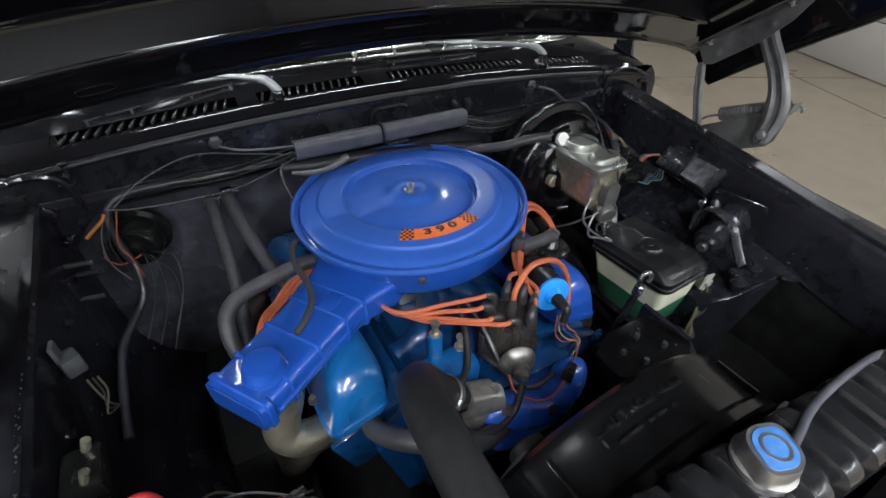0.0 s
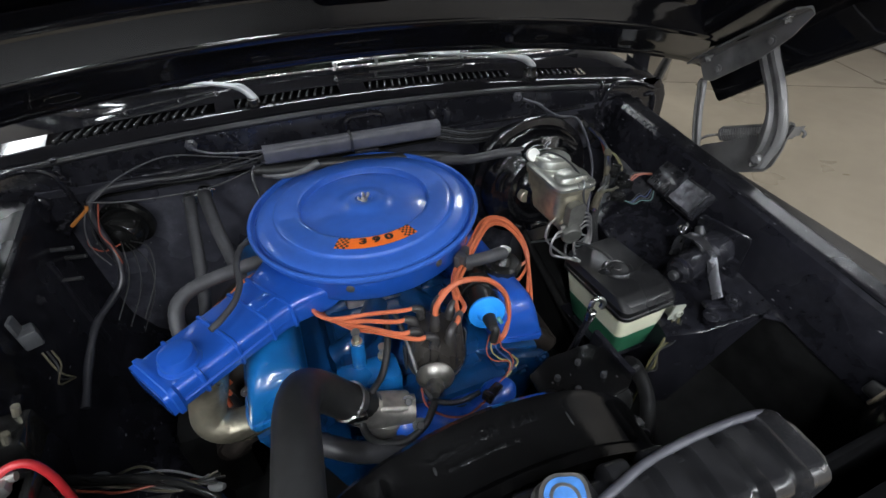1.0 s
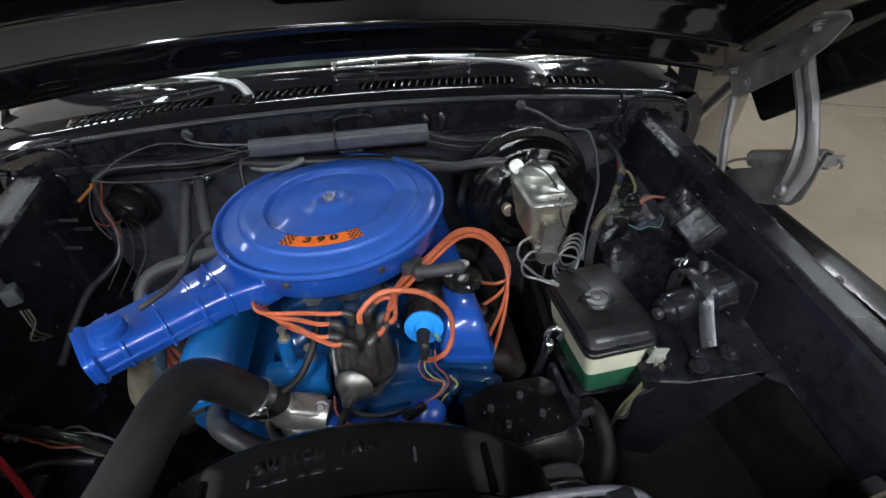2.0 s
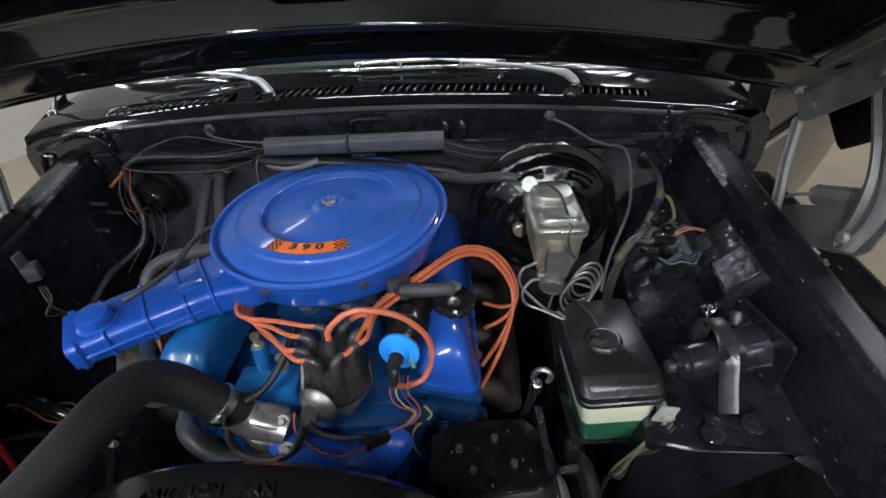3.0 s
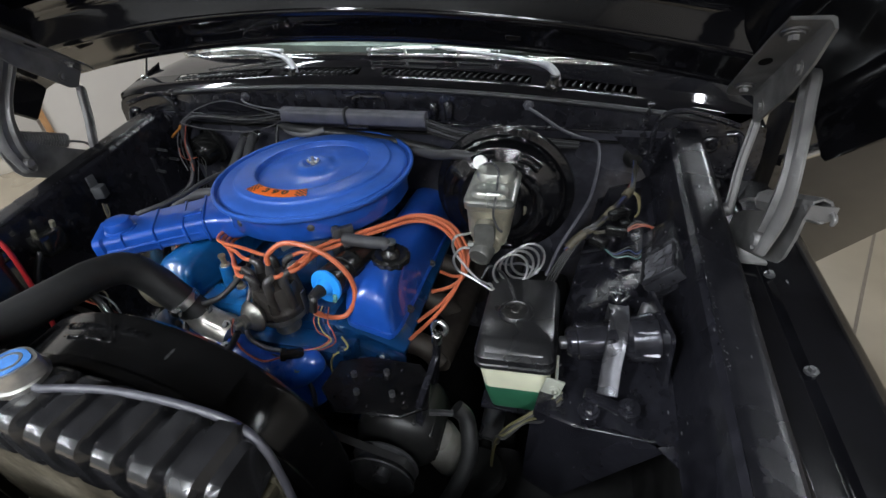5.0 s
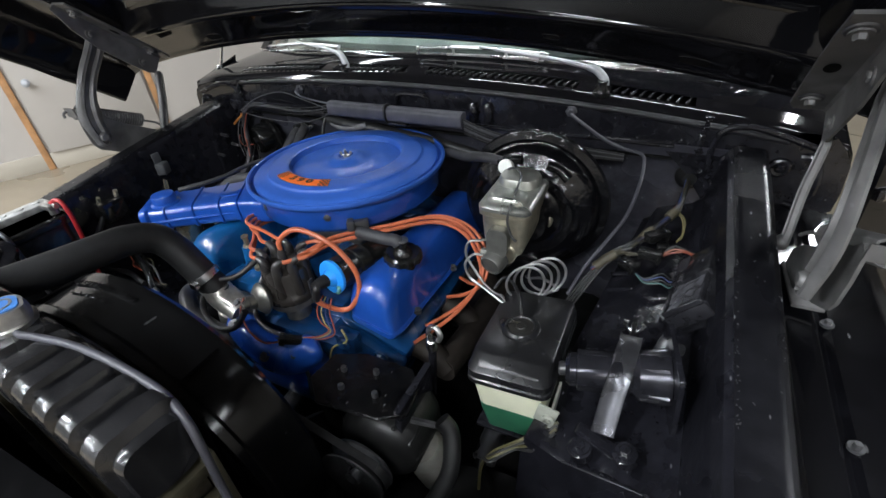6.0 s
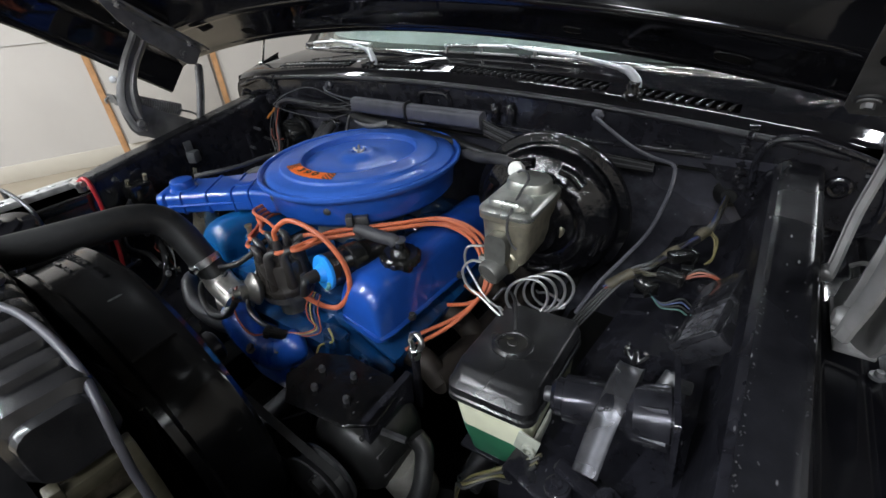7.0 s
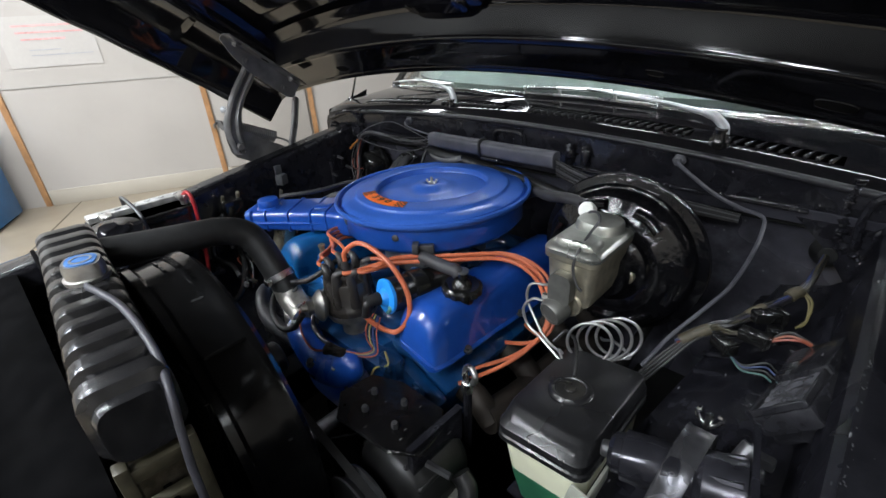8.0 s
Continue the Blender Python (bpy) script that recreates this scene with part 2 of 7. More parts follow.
def hose(bm, pts, r, seg=10, n=6, ripple=0.0, pitch=0.008):
    """A round hose swept smoothly through the points. ripple: depth of its corrugation."""
    path = spline(pts, n)
    if ripple:
        fine = []
        for a, b in zip(path, path[1:]):
            k = max(1, int((b - a).length / pitch * 2))
            fine += [a.lerp(b, i / k) for i in range(k)]
        path = fine + [path[-1]]
    side = None
    rings = []
    for i, p in enumerate(path):
        d = (path[min(i + 1, len(path) - 1)] - path[max(i - 1, 0)])
        if d.length < 1e-9:
            continue
        d.normalize()
        if side is None:
            side = d.orthogonal().normalized()
        else:
            side = (side - d * side.dot(d))
            side = side.normalized() if side.length > 1e-6 else d.orthogonal().normalized()
        up = d.cross(side)
        rr = r(i / (len(path) - 1)) if callable(r) else r
        if ripple:
            rr += ripple if i % 2 else -ripple
        rings.append([bm.verts.new(p + side * (rr * math.cos(2 * math.pi * k / seg)) + up * (rr * math.sin(2 * math.pi * k / seg))) for k in range(seg)])
    for a, b in zip(rings, rings[1:]):
        for k in range(seg):
            j = (k + 1) % seg
            bm.faces.new((a[k], a[j], b[j], b[k]))
    bm.faces.new(rings[0][::-1])
    bm.faces.new(rings[-1])
    return bm


def plate(bm, outline, thick, m=Matrix()):
    """A flat outline (local x, y) given a thickness upwards along local z."""
    low = [bm.verts.new(m @ Vector((x, y, 0))) for x, y in outline]
    high = [bm.verts.new(m @ Vector((x, y, thick))) for x, y in outline]
    bm.faces.new(low[::-1])
    bm.faces.new(high)
    n = len(low)
    for i in range(n):
        j = (i + 1) % n
        bm.faces.new((low[i], low[j], high[j], high[i]))
    return bm


def sheet(bm, f, nu, nv, thick):
    """A pressed panel: f(u, v) for u, v in 0..1, thickened along its own normals."""
    top = [[Vector(f(i / nu, j / nv)) for j in range(nv + 1)] for i in range(nu + 1)]
    va = [[bm.verts.new(p) for p in row] for row in top]
    vb = []
    for i in range(nu + 1):
        row = []
        for j in range(nv + 1):
            du = top[min(i + 1, nu)][j] - top[max(i - 1, 0)][j]
            dv = top[i][min(j + 1, nv)] - top[i][max(j - 1, 0)]
            nrm = du.cross(dv)
            nrm = nrm.normalized() if nrm.length > 1e-12 else Vector((0, 0, 1))
            row.append(bm.verts.new(top[i][j] - nrm * thick))
        vb.append(row)
    for i in range(nu):
        for j in range(nv):
            bm.faces.new((va[i][j], va[i + 1][j], va[i + 1][j + 1], va[i][j + 1]))
            bm.faces.new((vb[i][j], vb[i][j + 1], vb[i + 1][j + 1], vb[i + 1][j]))
    for i in range(nu):
        bm.faces.new((va[i][0], vb[i][0], vb[i + 1][0], va[i + 1][0]))
        bm.faces.new((va[i][nv], va[i + 1][nv], vb[i + 1][nv], vb[i][nv]))
    for j in range(nv):
        bm.faces.new((va[0][j], va[0][j + 1], vb[0][j + 1], vb[0][j]))
        bm.faces.new((va[nu][j], vb[nu][j], vb[nu][j + 1], va[nu][j + 1]))
    return bm


def loft(bm, sections):
    """Joins closed sections with the same number of corners into a capped body."""
    rings = [[bm.verts.new(p) for p in s] for s in sections]
    n = len(rings[0])
    for a, b in zip(rings, rings[1:]):
        for k in range(n):
            j = (k + 1) % n
            bm.faces.new((a[k], a[j], b[j], b[k]))
    bm.faces.new(rings[0][::-1])
    bm.faces.new(rings[-1])
    return bm


def rrect(w, h, r, n=4):
    """Corners of a rounded rectangle round the origin."""
    out = []
    for cx, cy, a0 in ((w / 2 - r, h / 2 - r, 0), (-w / 2 + r, h / 2 - r, 90), (-w / 2 + r, -h / 2 + r, 180), (w / 2 - r, -h / 2 + r, 270)):
        for k in range(n + 1):
            a = radians(a0 + 90 * k / n)
            out.append((cx + r * math.cos(a), cy + r * math.sin(a)))
    return out


def hexbolt(bm, p, d, r=0.007, h=0.006, washer=True):
    m = Matrix.Translation(p) @ frame_of(d).to_4x4()
    if washer:
        lathe(bm, [(0, -0.003), (r * 1.7, -0.003), (r * 1.7, 0.001), (0, 0.001)], m, 14)
    lathe(bm, [(0, -0.002), (r, -0.002), (r, h * 0.85), (r * 0.85, h), (0, h)], m, 6)
    return bm


def mesh_of(name, bm, material, angle=38):
    bmesh.ops.recalc_face_normals(bm, faces=bm.faces)
    me = bpy.data.meshes.new(name)
    bm.to_mesh(me)
    bm.free()
    me.materials.append(material)
    me.shade_smooth()
    me.set_sharp_from_angle(angle=radians(angle))
    return me


def part(name, bm, material, parent, label=""):
    ob = new(name, mesh_of(name, bm, material))
    ob.parent = parent
    ob.matrix_parent_inverse = parent.matrix_basis.inverted() if parent.parent is None else Matrix()
    return tagged(ob, label)


def thing(name, at, label, category, group="", kind=""):
    ob = new(name)
    ob.location = at
    ob.empty_display_size = 0.05
    return tagged(ob, label, category, group, kind)


def single(name, bm, material, label, category, group="", kind=""):
    return tagged(new(name, mesh_of(name, bm, material)), label, category, group, kind)


def letters(text, size, m, depth, material, name, parent, spacing=1.0, font_bevel=0.0):
    """Raised lettering in the built-in font, as a mesh."""
    cu = bpy.data.curves.new(name, "FONT")
    cu.body, cu.size, cu.extrude, cu.align_x, cu.align_y, cu.space_character = text, size, depth, "CENTER", "CENTER", spacing
    cu.offset = font_bevel
    tmp = new(name, cu)
    deps = bpy.context.evaluated_depsgraph_get()
    me = bpy.data.meshes.new_from_object(tmp.evaluated_get(deps))
    bpy.data.objects.remove(tmp)
    me.transform(m)
    me.materials.clear()
    me.materials.append(material)
    ob = new(name, me)
    ob.parent = parent
    ob.matrix_parent_inverse = parent.matrix_basis.inverted() if parent.parent is None else Matrix()
    return ob


BM = bmesh.new
XC = 0.085  # the middle of the engine bay
XH = 0.055  # the middle of the hood


# ---- the garage ----
def on_room(bm):
    bmesh.ops.transform(bm, matrix=ROOM, verts=bm.verts)
    return bm


DIM_WALL = mat("grey_painted_wall", (0.27, 0.265, 0.26), 0.6, 0, 0.1, 3, 0.05)
SOUTH_WALL = mat("pale_grey_wall", (0.24, 0.24, 0.235), 0.6, 0, 0.06, 3, 0.04)
WL, WR, WF, WB = -4.1, 5.1, -7.0, 9.0
bm = BM()
box(bm, ((WL + WR) / 2, (WF + WB) / 2, -0.05), (WR - WL + 0.6, WB - WF + 0.6, 0.1))
single("floor", on_room(bm), FLOOR, "tan sealed concrete garage floor", "floor", kind="structure")
bm = BM()
box(bm, ((WL + WR) / 2, (WF + WB) / 2, CEIL + 0.05), (WR - WL + 0.6, WB - WF + 0.6, 0.1))
single("ceiling", on_room(bm), CEILING, "dark grey garage ceiling", "ceiling", kind="structure")
for nm, c, s in (("wall_west", (WL - 0.1, (WF + WB) / 2, CEIL / 2), (0.2, WB - WF, CEIL)), ("wall_east", (WR + 0.1, (WF + WB) / 2, CEIL / 2), (0.2, WB - WF, CEIL)),
                 ("wall_south", ((WL + WR) / 2, WF - 0.1, CEIL / 2), (WR - WL + 0.4, 0.2, CEIL)), ("wall_north", ((WL + WR) / 2, WB + 0.1, CEIL / 2), (WR - WL + 0.4, 0.2, CEIL))):
    white = nm in ("wall_west", "wall_east")
    single(nm, on_room(box(BM(), c, s)), WALL if white else SOUTH_WALL if nm == "wall_south" else DIM_WALL, "white painted board wall of the garage" if white else "grey painted wall of the garage", "wall", kind="structure")
# floor joints
bm = BM()
for k in range(-1, 5):
    box(bm, ((WL + WR) / 2, WF + 3.2 * (k + 1.5), 0.001), (WR - WL, 0.012, 0.003))
for k in range(3):
    box(bm, (WL + 3.1 * (k + 0.7), (WF + WB) / 2, 0.001), (0.012, WB - WF, 0.003))
single("floor_joint", on_room(bm), mat("dark_joint", (0.10, 0.08, 0.06), 0.7), "thin dark saw-cut joints across the concrete floor", "joint", kind="structure")
# oak battens round the white panels of the west wall
for y in (-2.45, -0.90, 0.06):
    single("trim", on_room(box(BM(), (WL + 0.012, y, 1.2), (0.024, 0.048, 2.4), bev=0.003)), WOOD, "narrow oak batten on the white wall", "trim", kind="structure")
single("baseboard", on_room(box(BM(), (WL + 0.01, -1.67, 0.07), (0.02, 1.5, 0.14), bev=0.003)), mat("cream_base", (0.36, 0.325, 0.27), 0.5, 0, 0.06, 4, 0.02), "low cream skirting board along the wall", "baseboard", kind="structure")
single("baseboard", on_room(box(BM(), (WL + 0.01, -0.42, 0.07), (0.02, 0.9, 0.14), bev=0.003)), MATS["cream_base"], "low cream skirting board along the wall", "baseboard", kind="structure")
bm = BM()
box(bm, (WL + 0.006, -1.67, 1.03), (0.006, 1.5, 0.004))
single("trim", on_room(bm), mat("pale_grey_joint", (0.38, 0.37, 0.35), 0.6), "thin grey joint between two wall boards", "trim", kind="structure")
# white door with a round knob
door = thing("door_1", ROOM @ V(WL, -0.42, 0), "white painted flush door with a grey knob", "door", kind="structure")
part("door_leaf", on_room(box(BM(), (WL + 0.02, -0.42, 1.17), (0.04, 0.86, 2.06), bev=0.004)), WALL, door)
bm = BM()
turned(bm, (WL + 0.04, -0.77, 0.70), (1, 0, 0), [(0, 0), (0.028, 0), (0.028, 0.006), (0.012, 0.01), (0.012, 0.03), (0.027, 0.04), (0.027, 0.055), (0.015, 0.064), (0, 0.064)], 20)
part("knob", on_room(bm), GREY_METAL, door, "grey metal door knob")
# notice with red and grey lines of print
sign = thing("wall_notice", ROOM @ V(WL, -1.85, 1.2), "white paper notice with lines of red and grey print", "notice")
part("paper", on_room(box(BM(), (WL + 0.004, -1.94, 1.37), (0.005, 0.66, 0.38))), mat("paper", (0.385, 0.36, 0.335), 0.6, var=0.03), sign)
REDINK = mat("red_ink", (0.58, 0.30, 0.29), 0.6)
for z, y0, y1, m in ((1.49, -2.16, -1.74, REDINK), (1.44, -2.15, -1.68, REDINK), (1.39, -2.13, -1.82, REDINK), (1.31, -2.10, -1.88, GREY_METAL), (1.27, -2.10, -1.66, GREY_METAL)):
    part("print_bar", on_room(box(BM(), (WL + 0.0075, (y0 + y1) / 2, z), (0.002, y1 - y0, 0.012 if z > 1.35 else 0.007))), m, sign)
# blue cabinet with a black loop handle
cab = thing("tool_cabinet", ROOM @ V(-3.75, -2.95, 0), "blue steel cabinet with a black loop handle", "cabinet")
part("body", on_room(box(BM(), (-3.72, -2.98, 0.42), (0.5, 0.75, 0.80), bev=0.012)), CAB_BLUE, cab)
part("top", on_room(box(BM(), (-3.72, -2.98, 0.835), (0.52, 0.77, 0.03), bev=0.008)), GREY_METAL, cab)
bm = BM()
hose(bm, [ROOM @ V(-3.45, -2.62, 0.74), ROOM @ V(-3.45, -2.56, 0.74), ROOM @ V(-3.45, -2.52, 0.70), ROOM @ V(-3.45, -2.52, 0.58), ROOM @ V(-3.45, -2.56, 0.54), ROOM @ V(-3.45, -2.62, 0.54)], 0.012, 10)
part("handle", bm, BAKELITE, cab, "black loop handle")
# foot on the floor
part("base", on_room(box(BM(), (-3.72, -2.98, 0.01), (0.44, 0.69, 0.02))), BAKELITE, cab)
# sectional garage door in the east wall
gd = thing("garage_door", ROOM @ V(WR, 5.2, 0), "white sectional garage door, shut", "garage door", kind="structure")
for k in range(5):
    part("panel", on_room(box(BM(), (WR - 0.03, 5.0, 0.27 + 0.53 * k), (0.05, 4.2, 0.522), bev=0.008)), WALL, gd)
# lit tubes under the ceiling
fix = None
for tx, ty, tw, tr in TUBES:
    m = ROOM @ pose(tx, ty, CEIL, 0, 0, tr) @ Matrix.Diagonal((0.35 if tr else 1.0, 1, 1, 1))
    if fix is None:
        fix = thing("ceiling_light", (0, 0, 0), "long white ceiling light with a lit diffuser", "ceiling light", group="ceiling lights")
        part("housing", box(BM(), (0, 0, -0.035), (0.20, 2.36, 0.07), bev=0.01), CEILING, fix)
        part("diffuser", box(BM(), (0, 0, -0.08), (0.13, 2.26, 0.03), bev=0.01), TUBE_GLOW, fix, "lit white diffuser")
        fix.matrix_basis = m
    else:
        copy_thing(fix, m)


# ---- body of the truck ----
def rail_z(y):
    return 1.05 + 0.15 * (y + 0.1)


def mirror(p, side):
    return V(p[0], p[1], p[2]) if side > 0 else V(2 * XC - p[0], p[1], p[2])


def lerp_list(pts, u):
    k = min(int(u * (len(pts) - 1)), len(pts) - 2)
    f = u * (len(pts) - 1) - k
    return [a + (b - a) * f for a, b in zip(pts[k], pts[k + 1])]


def apron_section(y):
    zi = 0.872 + 0.19 * (y + 0.1)
    xi = 0.545 + 0.183 * (y + 0.1)
    zr = rail_z(y)
    return [(xi - 0.012, zi - 0.34), (xi - 0.004, zi - 0.04), (xi, zi - 0.006), (xi + 0.012, zi), (0.62, zi + 0.025), (0.680, zi + 0.045), (0.698, zi + 0.062), (0.708, zr - 0.03), (0.714, zr - 0.006), (0.722, zr)]


def fender_section(y):
    zr, zl = rail_z(y), 0.982 + 0.075 * y
    return [(0.722, zr + 0.001), (0.728, zr + 0.004), (0.768, zr + 0.004), (0.775, zr), (0.780, zr - 0.012), (0.792, zl + 0.012), (0.802, zl + 0.003), (0.838, zl), (0.848, zl - 0.006), (0.856, zl), (0.925, zl - 0.008), (0.955, zl - 0.028), (0.985, zl - 0.08), (1.0, zl - 0.18), (0.995, zl - 0.42)]


def body_side(side):
    ins = thing("inner_fender", mirror((0.62, -0.3, 0.5), side), "worn black sheet-steel inner fender of the engine bay", "inner fender", group="inner fenders")
    bm = BM()
    ys = (-0.86, 0.20)

    def f(u, v):
        y = ys[0] + (ys[1] - ys[0]) * v
        x, z = lerp_list(apron_section(y), u)
        # towards the front the panel is cut back round the wheel
        d = max(0.0, -0.345 - y - 0.04 * max(0.0, (x - 0.54) / 0.16) ** 2)
        cut = min(1.0, d / 0.035) if x < 0.697 else 0.0
        x, z = x + (0.697 - x) * cut, z + (0.927 + 0.19 * (y + 0.1) - z) * cut
        return mirror((x, y, z + 0.0015 * noise.noise(V(x * 9, y * 9, 1))), side)

    def deep(u, v):
        # passenger side: an upright wall that drops well below the rail and runs up to the firewall
        y = ys[0] + (ys[1] + 0.07 - ys[0]) * v
        zr = rail_z(y)
        x, z = lerp_list([(0.50, 0.50), (0.56, 0.60), (0.62, 0.64), (0.665, 0.68), (0.698, 0.74), (0.708, 0.82), (0.712, 0.92), (0.714, zr - 0.03), (0.717, zr - 0.006), (0.722, zr)], u)
        return mirror((x, y, z + 0.0015 * noise.noise(V(x * 9, y * 9, 1))), side)

    sheet(bm, f if side > 0 else deep, 45, 40, 0.003 * side)
    part("apron", bm, APRON_BLACK, ins)
    if side > 0:
        # added near-black sheet standing in for the shade past the cut-back edge
        prof = [(0.36, 0.60), (0.50, 0.605), (0.62, 0.62), (0.685, 0.66), (0.702, 0.74), (0.705, 0.83), (0.7065, 0.90)]

        def shade_f(u, v):
            x, z = lerp_list(prof, u)
            y = -0.86 + 0.58 * v
            return V(x, y, z + 0.006 * noise.noise(V(x * 12, y * 9, 7)))

        part("shade_sheet", sheet(BM(), shade_f, 30, 24, -0.003), mat("shade_sheet_black", (0.010, 0.010, 0.010), 0.85, 0, 0.5, 30, 0.4, spec=0.08), ins, "dull black sheet standing in for shade past the panel edge")
    # stiffening pressings on the sloping panel
    for y in (0.055, 0.015, -0.025) if side > 0 else ():
        z = 0.872 + 0.19 * (y + 0.1)
        part("bead", hose(BM(), [mirror((0.565, y, z + 0.002), side), mirror((0.61, y, z + 0.016), side), mirror((0.66, y, z + 0.032), side)], 0.0045, 8), APRON_BLACK, ins)
    if side < 0:
        for y in (-0.70, -0.30, 0.10):
            part("wall_bead", hose(BM(), [mirror((0.713, y, 0.99 + 0.15 * y), side), mirror((0.711, y, 0.90), side), mirror((0.704, y, 0.80), side)], 0.006, 8), APRON_BLACK, ins)
        for y, z in ((0.13, 1.012), (0.10, 0.965), (0.155, 0.975)):
            part("stud", rod(BM(), mirror((0.716, y, z), side), mirror((0.676, y - 0.01, z + 0.002), side), 0.004, None, 10, 0.001), STEEL_DARK, ins, "dull steel stud")
        for y in (-0.58, -0.42, -0.16, 0.02):
            part("wall_bolt", hexbolt(BM(), mirror((0.712, y, 0.985 + 0.15 * y), side), (1, 0, 0), 0.006, 0.006), BAY_BLACK, ins)
    out = thing("front_fender", mirror((0.95, -0.3, 0.5), side), "gloss black front fender with its bolted upper flange", "fender", group="front fenders")
    bm = BM()

    def top_rail(u, v):
        y = ys[0] + (ys[1] - ys[0]) * v
        x, z = lerp_list(fender_section(y)[:6], u)
        return mirror((x, y, z + 0.0012 * noise.noise(V(x * 14, y * 7, 3))), side)

    def panel(u, v):
        y = ys[0] + (ys[1] - ys[0]) * v
        x, z = lerp_list(fender_section(y)[5:], u)
        return mirror((x, y, z), side)

    sheet(bm, top_rail, 30, 60, 0.002 * side)
    part("top_rail", bm, RAIL_BLACK, out, "chipped satin black rail along the engine bay")
    part("panel", sheet(BM(), panel, 50, 30, 0.002 * side), FENDER_BLACK, out)
    rng = random.Random(21 + side)
    chip = mesh_of("paint_chip", box(BM(), (0, 0, 0), (1, 1, 1)), CHIP)
    for k in range(70):
        y = rng.gauss(rng.choice((-0.16, -0.24, -0.30, -0.62)), 0.045)
        x = rng.choice((0.7245, 0.7245, 0.7245, 0.7265, 0.7705)) + rng.gauss(0, 0.0009)
        if rng.random() < 0.12:
            x = rng.uniform(0.727, 0.769)
        w = rng.uniform(0.0006, 0.0016)
        ob = new("paint_chip", chip)
        ob.parent, ob.matrix_parent_inverse = out, out.matrix_basis.inverted()
        ob.matrix_basis = Matrix.Translation(mirror((x, y, rail_z(y) + 0.0040), side)) @ Matrix.Rotation(rng.uniform(-0.7, 0.7), 4, "Z") @ Matrix.Diagonal((w, w * rng.uniform(1.0, 3.2), 0.0006, 1))
    for y in (-0.103, -0.291, -0.48, -0.67):
        zl = 0.982 + 0.075 * y
        part("bolt", hexbolt(BM(), mirror((0.853, y, zl + 0.001), side), (0, 0, 1), 0.0048, 0.007), STEEL_DARK, out, "dull steel fender bolt")
    return ins, out


body_side(1)
body_side(-1)


def cowl_z(x, y):
    d = x - XC
    z = 1.190 - 0.008 * d - 0.085 * d * d + 0.25 * (y - 0.25)
    e = max(0.0, abs(d) - 0.60)
    c = max(0.0, abs(d) - 0.66)
    return z + 0.25 * e * e - 1.1 * c * c


# slat colour lifted in grey patches for the light their tops catch
COWL_SLAT = mat("lit_slat_grey", (0.016, 0.016, 0.018), 0.20, 0, 0.4, 40, 0.2, dust=0.5, dust_color=(0.07, 0.07, 0.072))
cowl = thing("cowl", (XC, 0.28, 1.0), "gloss black cowl panel with slotted air intake below the windscreen", "cowl panel")
X0, X1 = -0.675, 0.890
bm = BM()
sheet(bm, lambda u, v: (X0 + (X1 - X0) * u, 0.208 + 0.026 * v, cowl_z(X0 + (X1 - X0) * u, 0.208 + 0.026 * v) - 0.010 * (1 - v) ** 3), 60, 6, 0.002)
part("front_strip", bm, BODY_BLACK, cowl)
bm = BM()
sheet(bm, lambda u, v: (X0 + (X1 - X0) * u, 0.266 + 0.065 * v + 0.05 * ((2 * u - 1) * 0.98) ** 2 * v + 0.16 * ((2 * u - 1) * 0.98) ** 4 * v, cowl_z(X0 + (X1 - X0) * u, 0.266 + 0.065 * v) + 0.002 * math.sin(v * 3.14)), 60, 8, 0.002)
part("rear_strip", bm, BODY_BLACK, cowl)
# solid stretches between the groups of slots
SOLID = [(X0, -0.508), (-0.222, -0.185), (0.022, 0.078), (0.425, 0.475), (0.645, X1)]
for a, b in SOLID:
    bm = BM()
    sheet(bm, lambda u, v: (a + (b - a) * u, 0.2335 + 0.033 * v, cowl_z(a + (b - a) * u, 0.2335 + 0.033 * v)), 12, 3, 0.002)
    part("solid_panel", bm, BODY_BLACK, cowl)
me = mesh_of("slat", box(BM(), (0, 0, 0), (0.0052, 0.038, 0.006), Matrix.Rotation(radians(-14), 3, "Z"), bev=0.0018, seg=2), COWL_SLAT)
x = -0.522
while x < 0.64:
    if not any(a - 0.004 < x < b + 0.004 for a, b in SOLID):
        ob = new("slat", me)
        ob.parent, ob.matrix_parent_inverse = cowl, cowl.matrix_basis.inverted()
        ob.location = (x, 0.250, cowl_z(x, 0.25) - 0.001)
    x += 0.0165
bm = BM()
box(bm, (XC, 0.30, 1.06), (1.30, 0.19, 0.004))
box(bm, (XC, 0.338, 1.12), (1.20, 0.004, 0.11))
part("plenum", bm, UNDERSIDE, cowl)


# upright face of the cowl, with rounded ends
def face_outline():
    pts = []
    top = [(X0 + 0.05 + (X1 - X0 - 0.1) * k / 24) for k in range(25)]
    for x in top:
        pts.append((x, cowl_z(x, 0.208) - 0.011))
    zr = cowl_z(X1, 0.208)
    pts += [(X1 - 0.025, zr + 0.022), (X1 - 0.005, zr), (X1 + 0.008, zr - 0.024), (X1 + 0.012, 1.03), (X1 + 0.010, 0.995), (X1 - 0.02, 0.975), (0.70, 0.975), (0.66, 1.03), (0.60, 1.085)]
    pts += [(-0.45, 1.085), (-0.51, 1.03), (-0.55, 0.975), (X0 + 0.02, 0.975), (X0 - 0.010, 0.99), (X0 - 0.016, 1.02), (X0 - 0.018, 1.06), (X0 - 0.016, 1.092), (X0 - 0.006, 1.112), (X0 + 0.02, cowl_z(X0 + 0.02, 0.208) - 0.012)]
    return pts


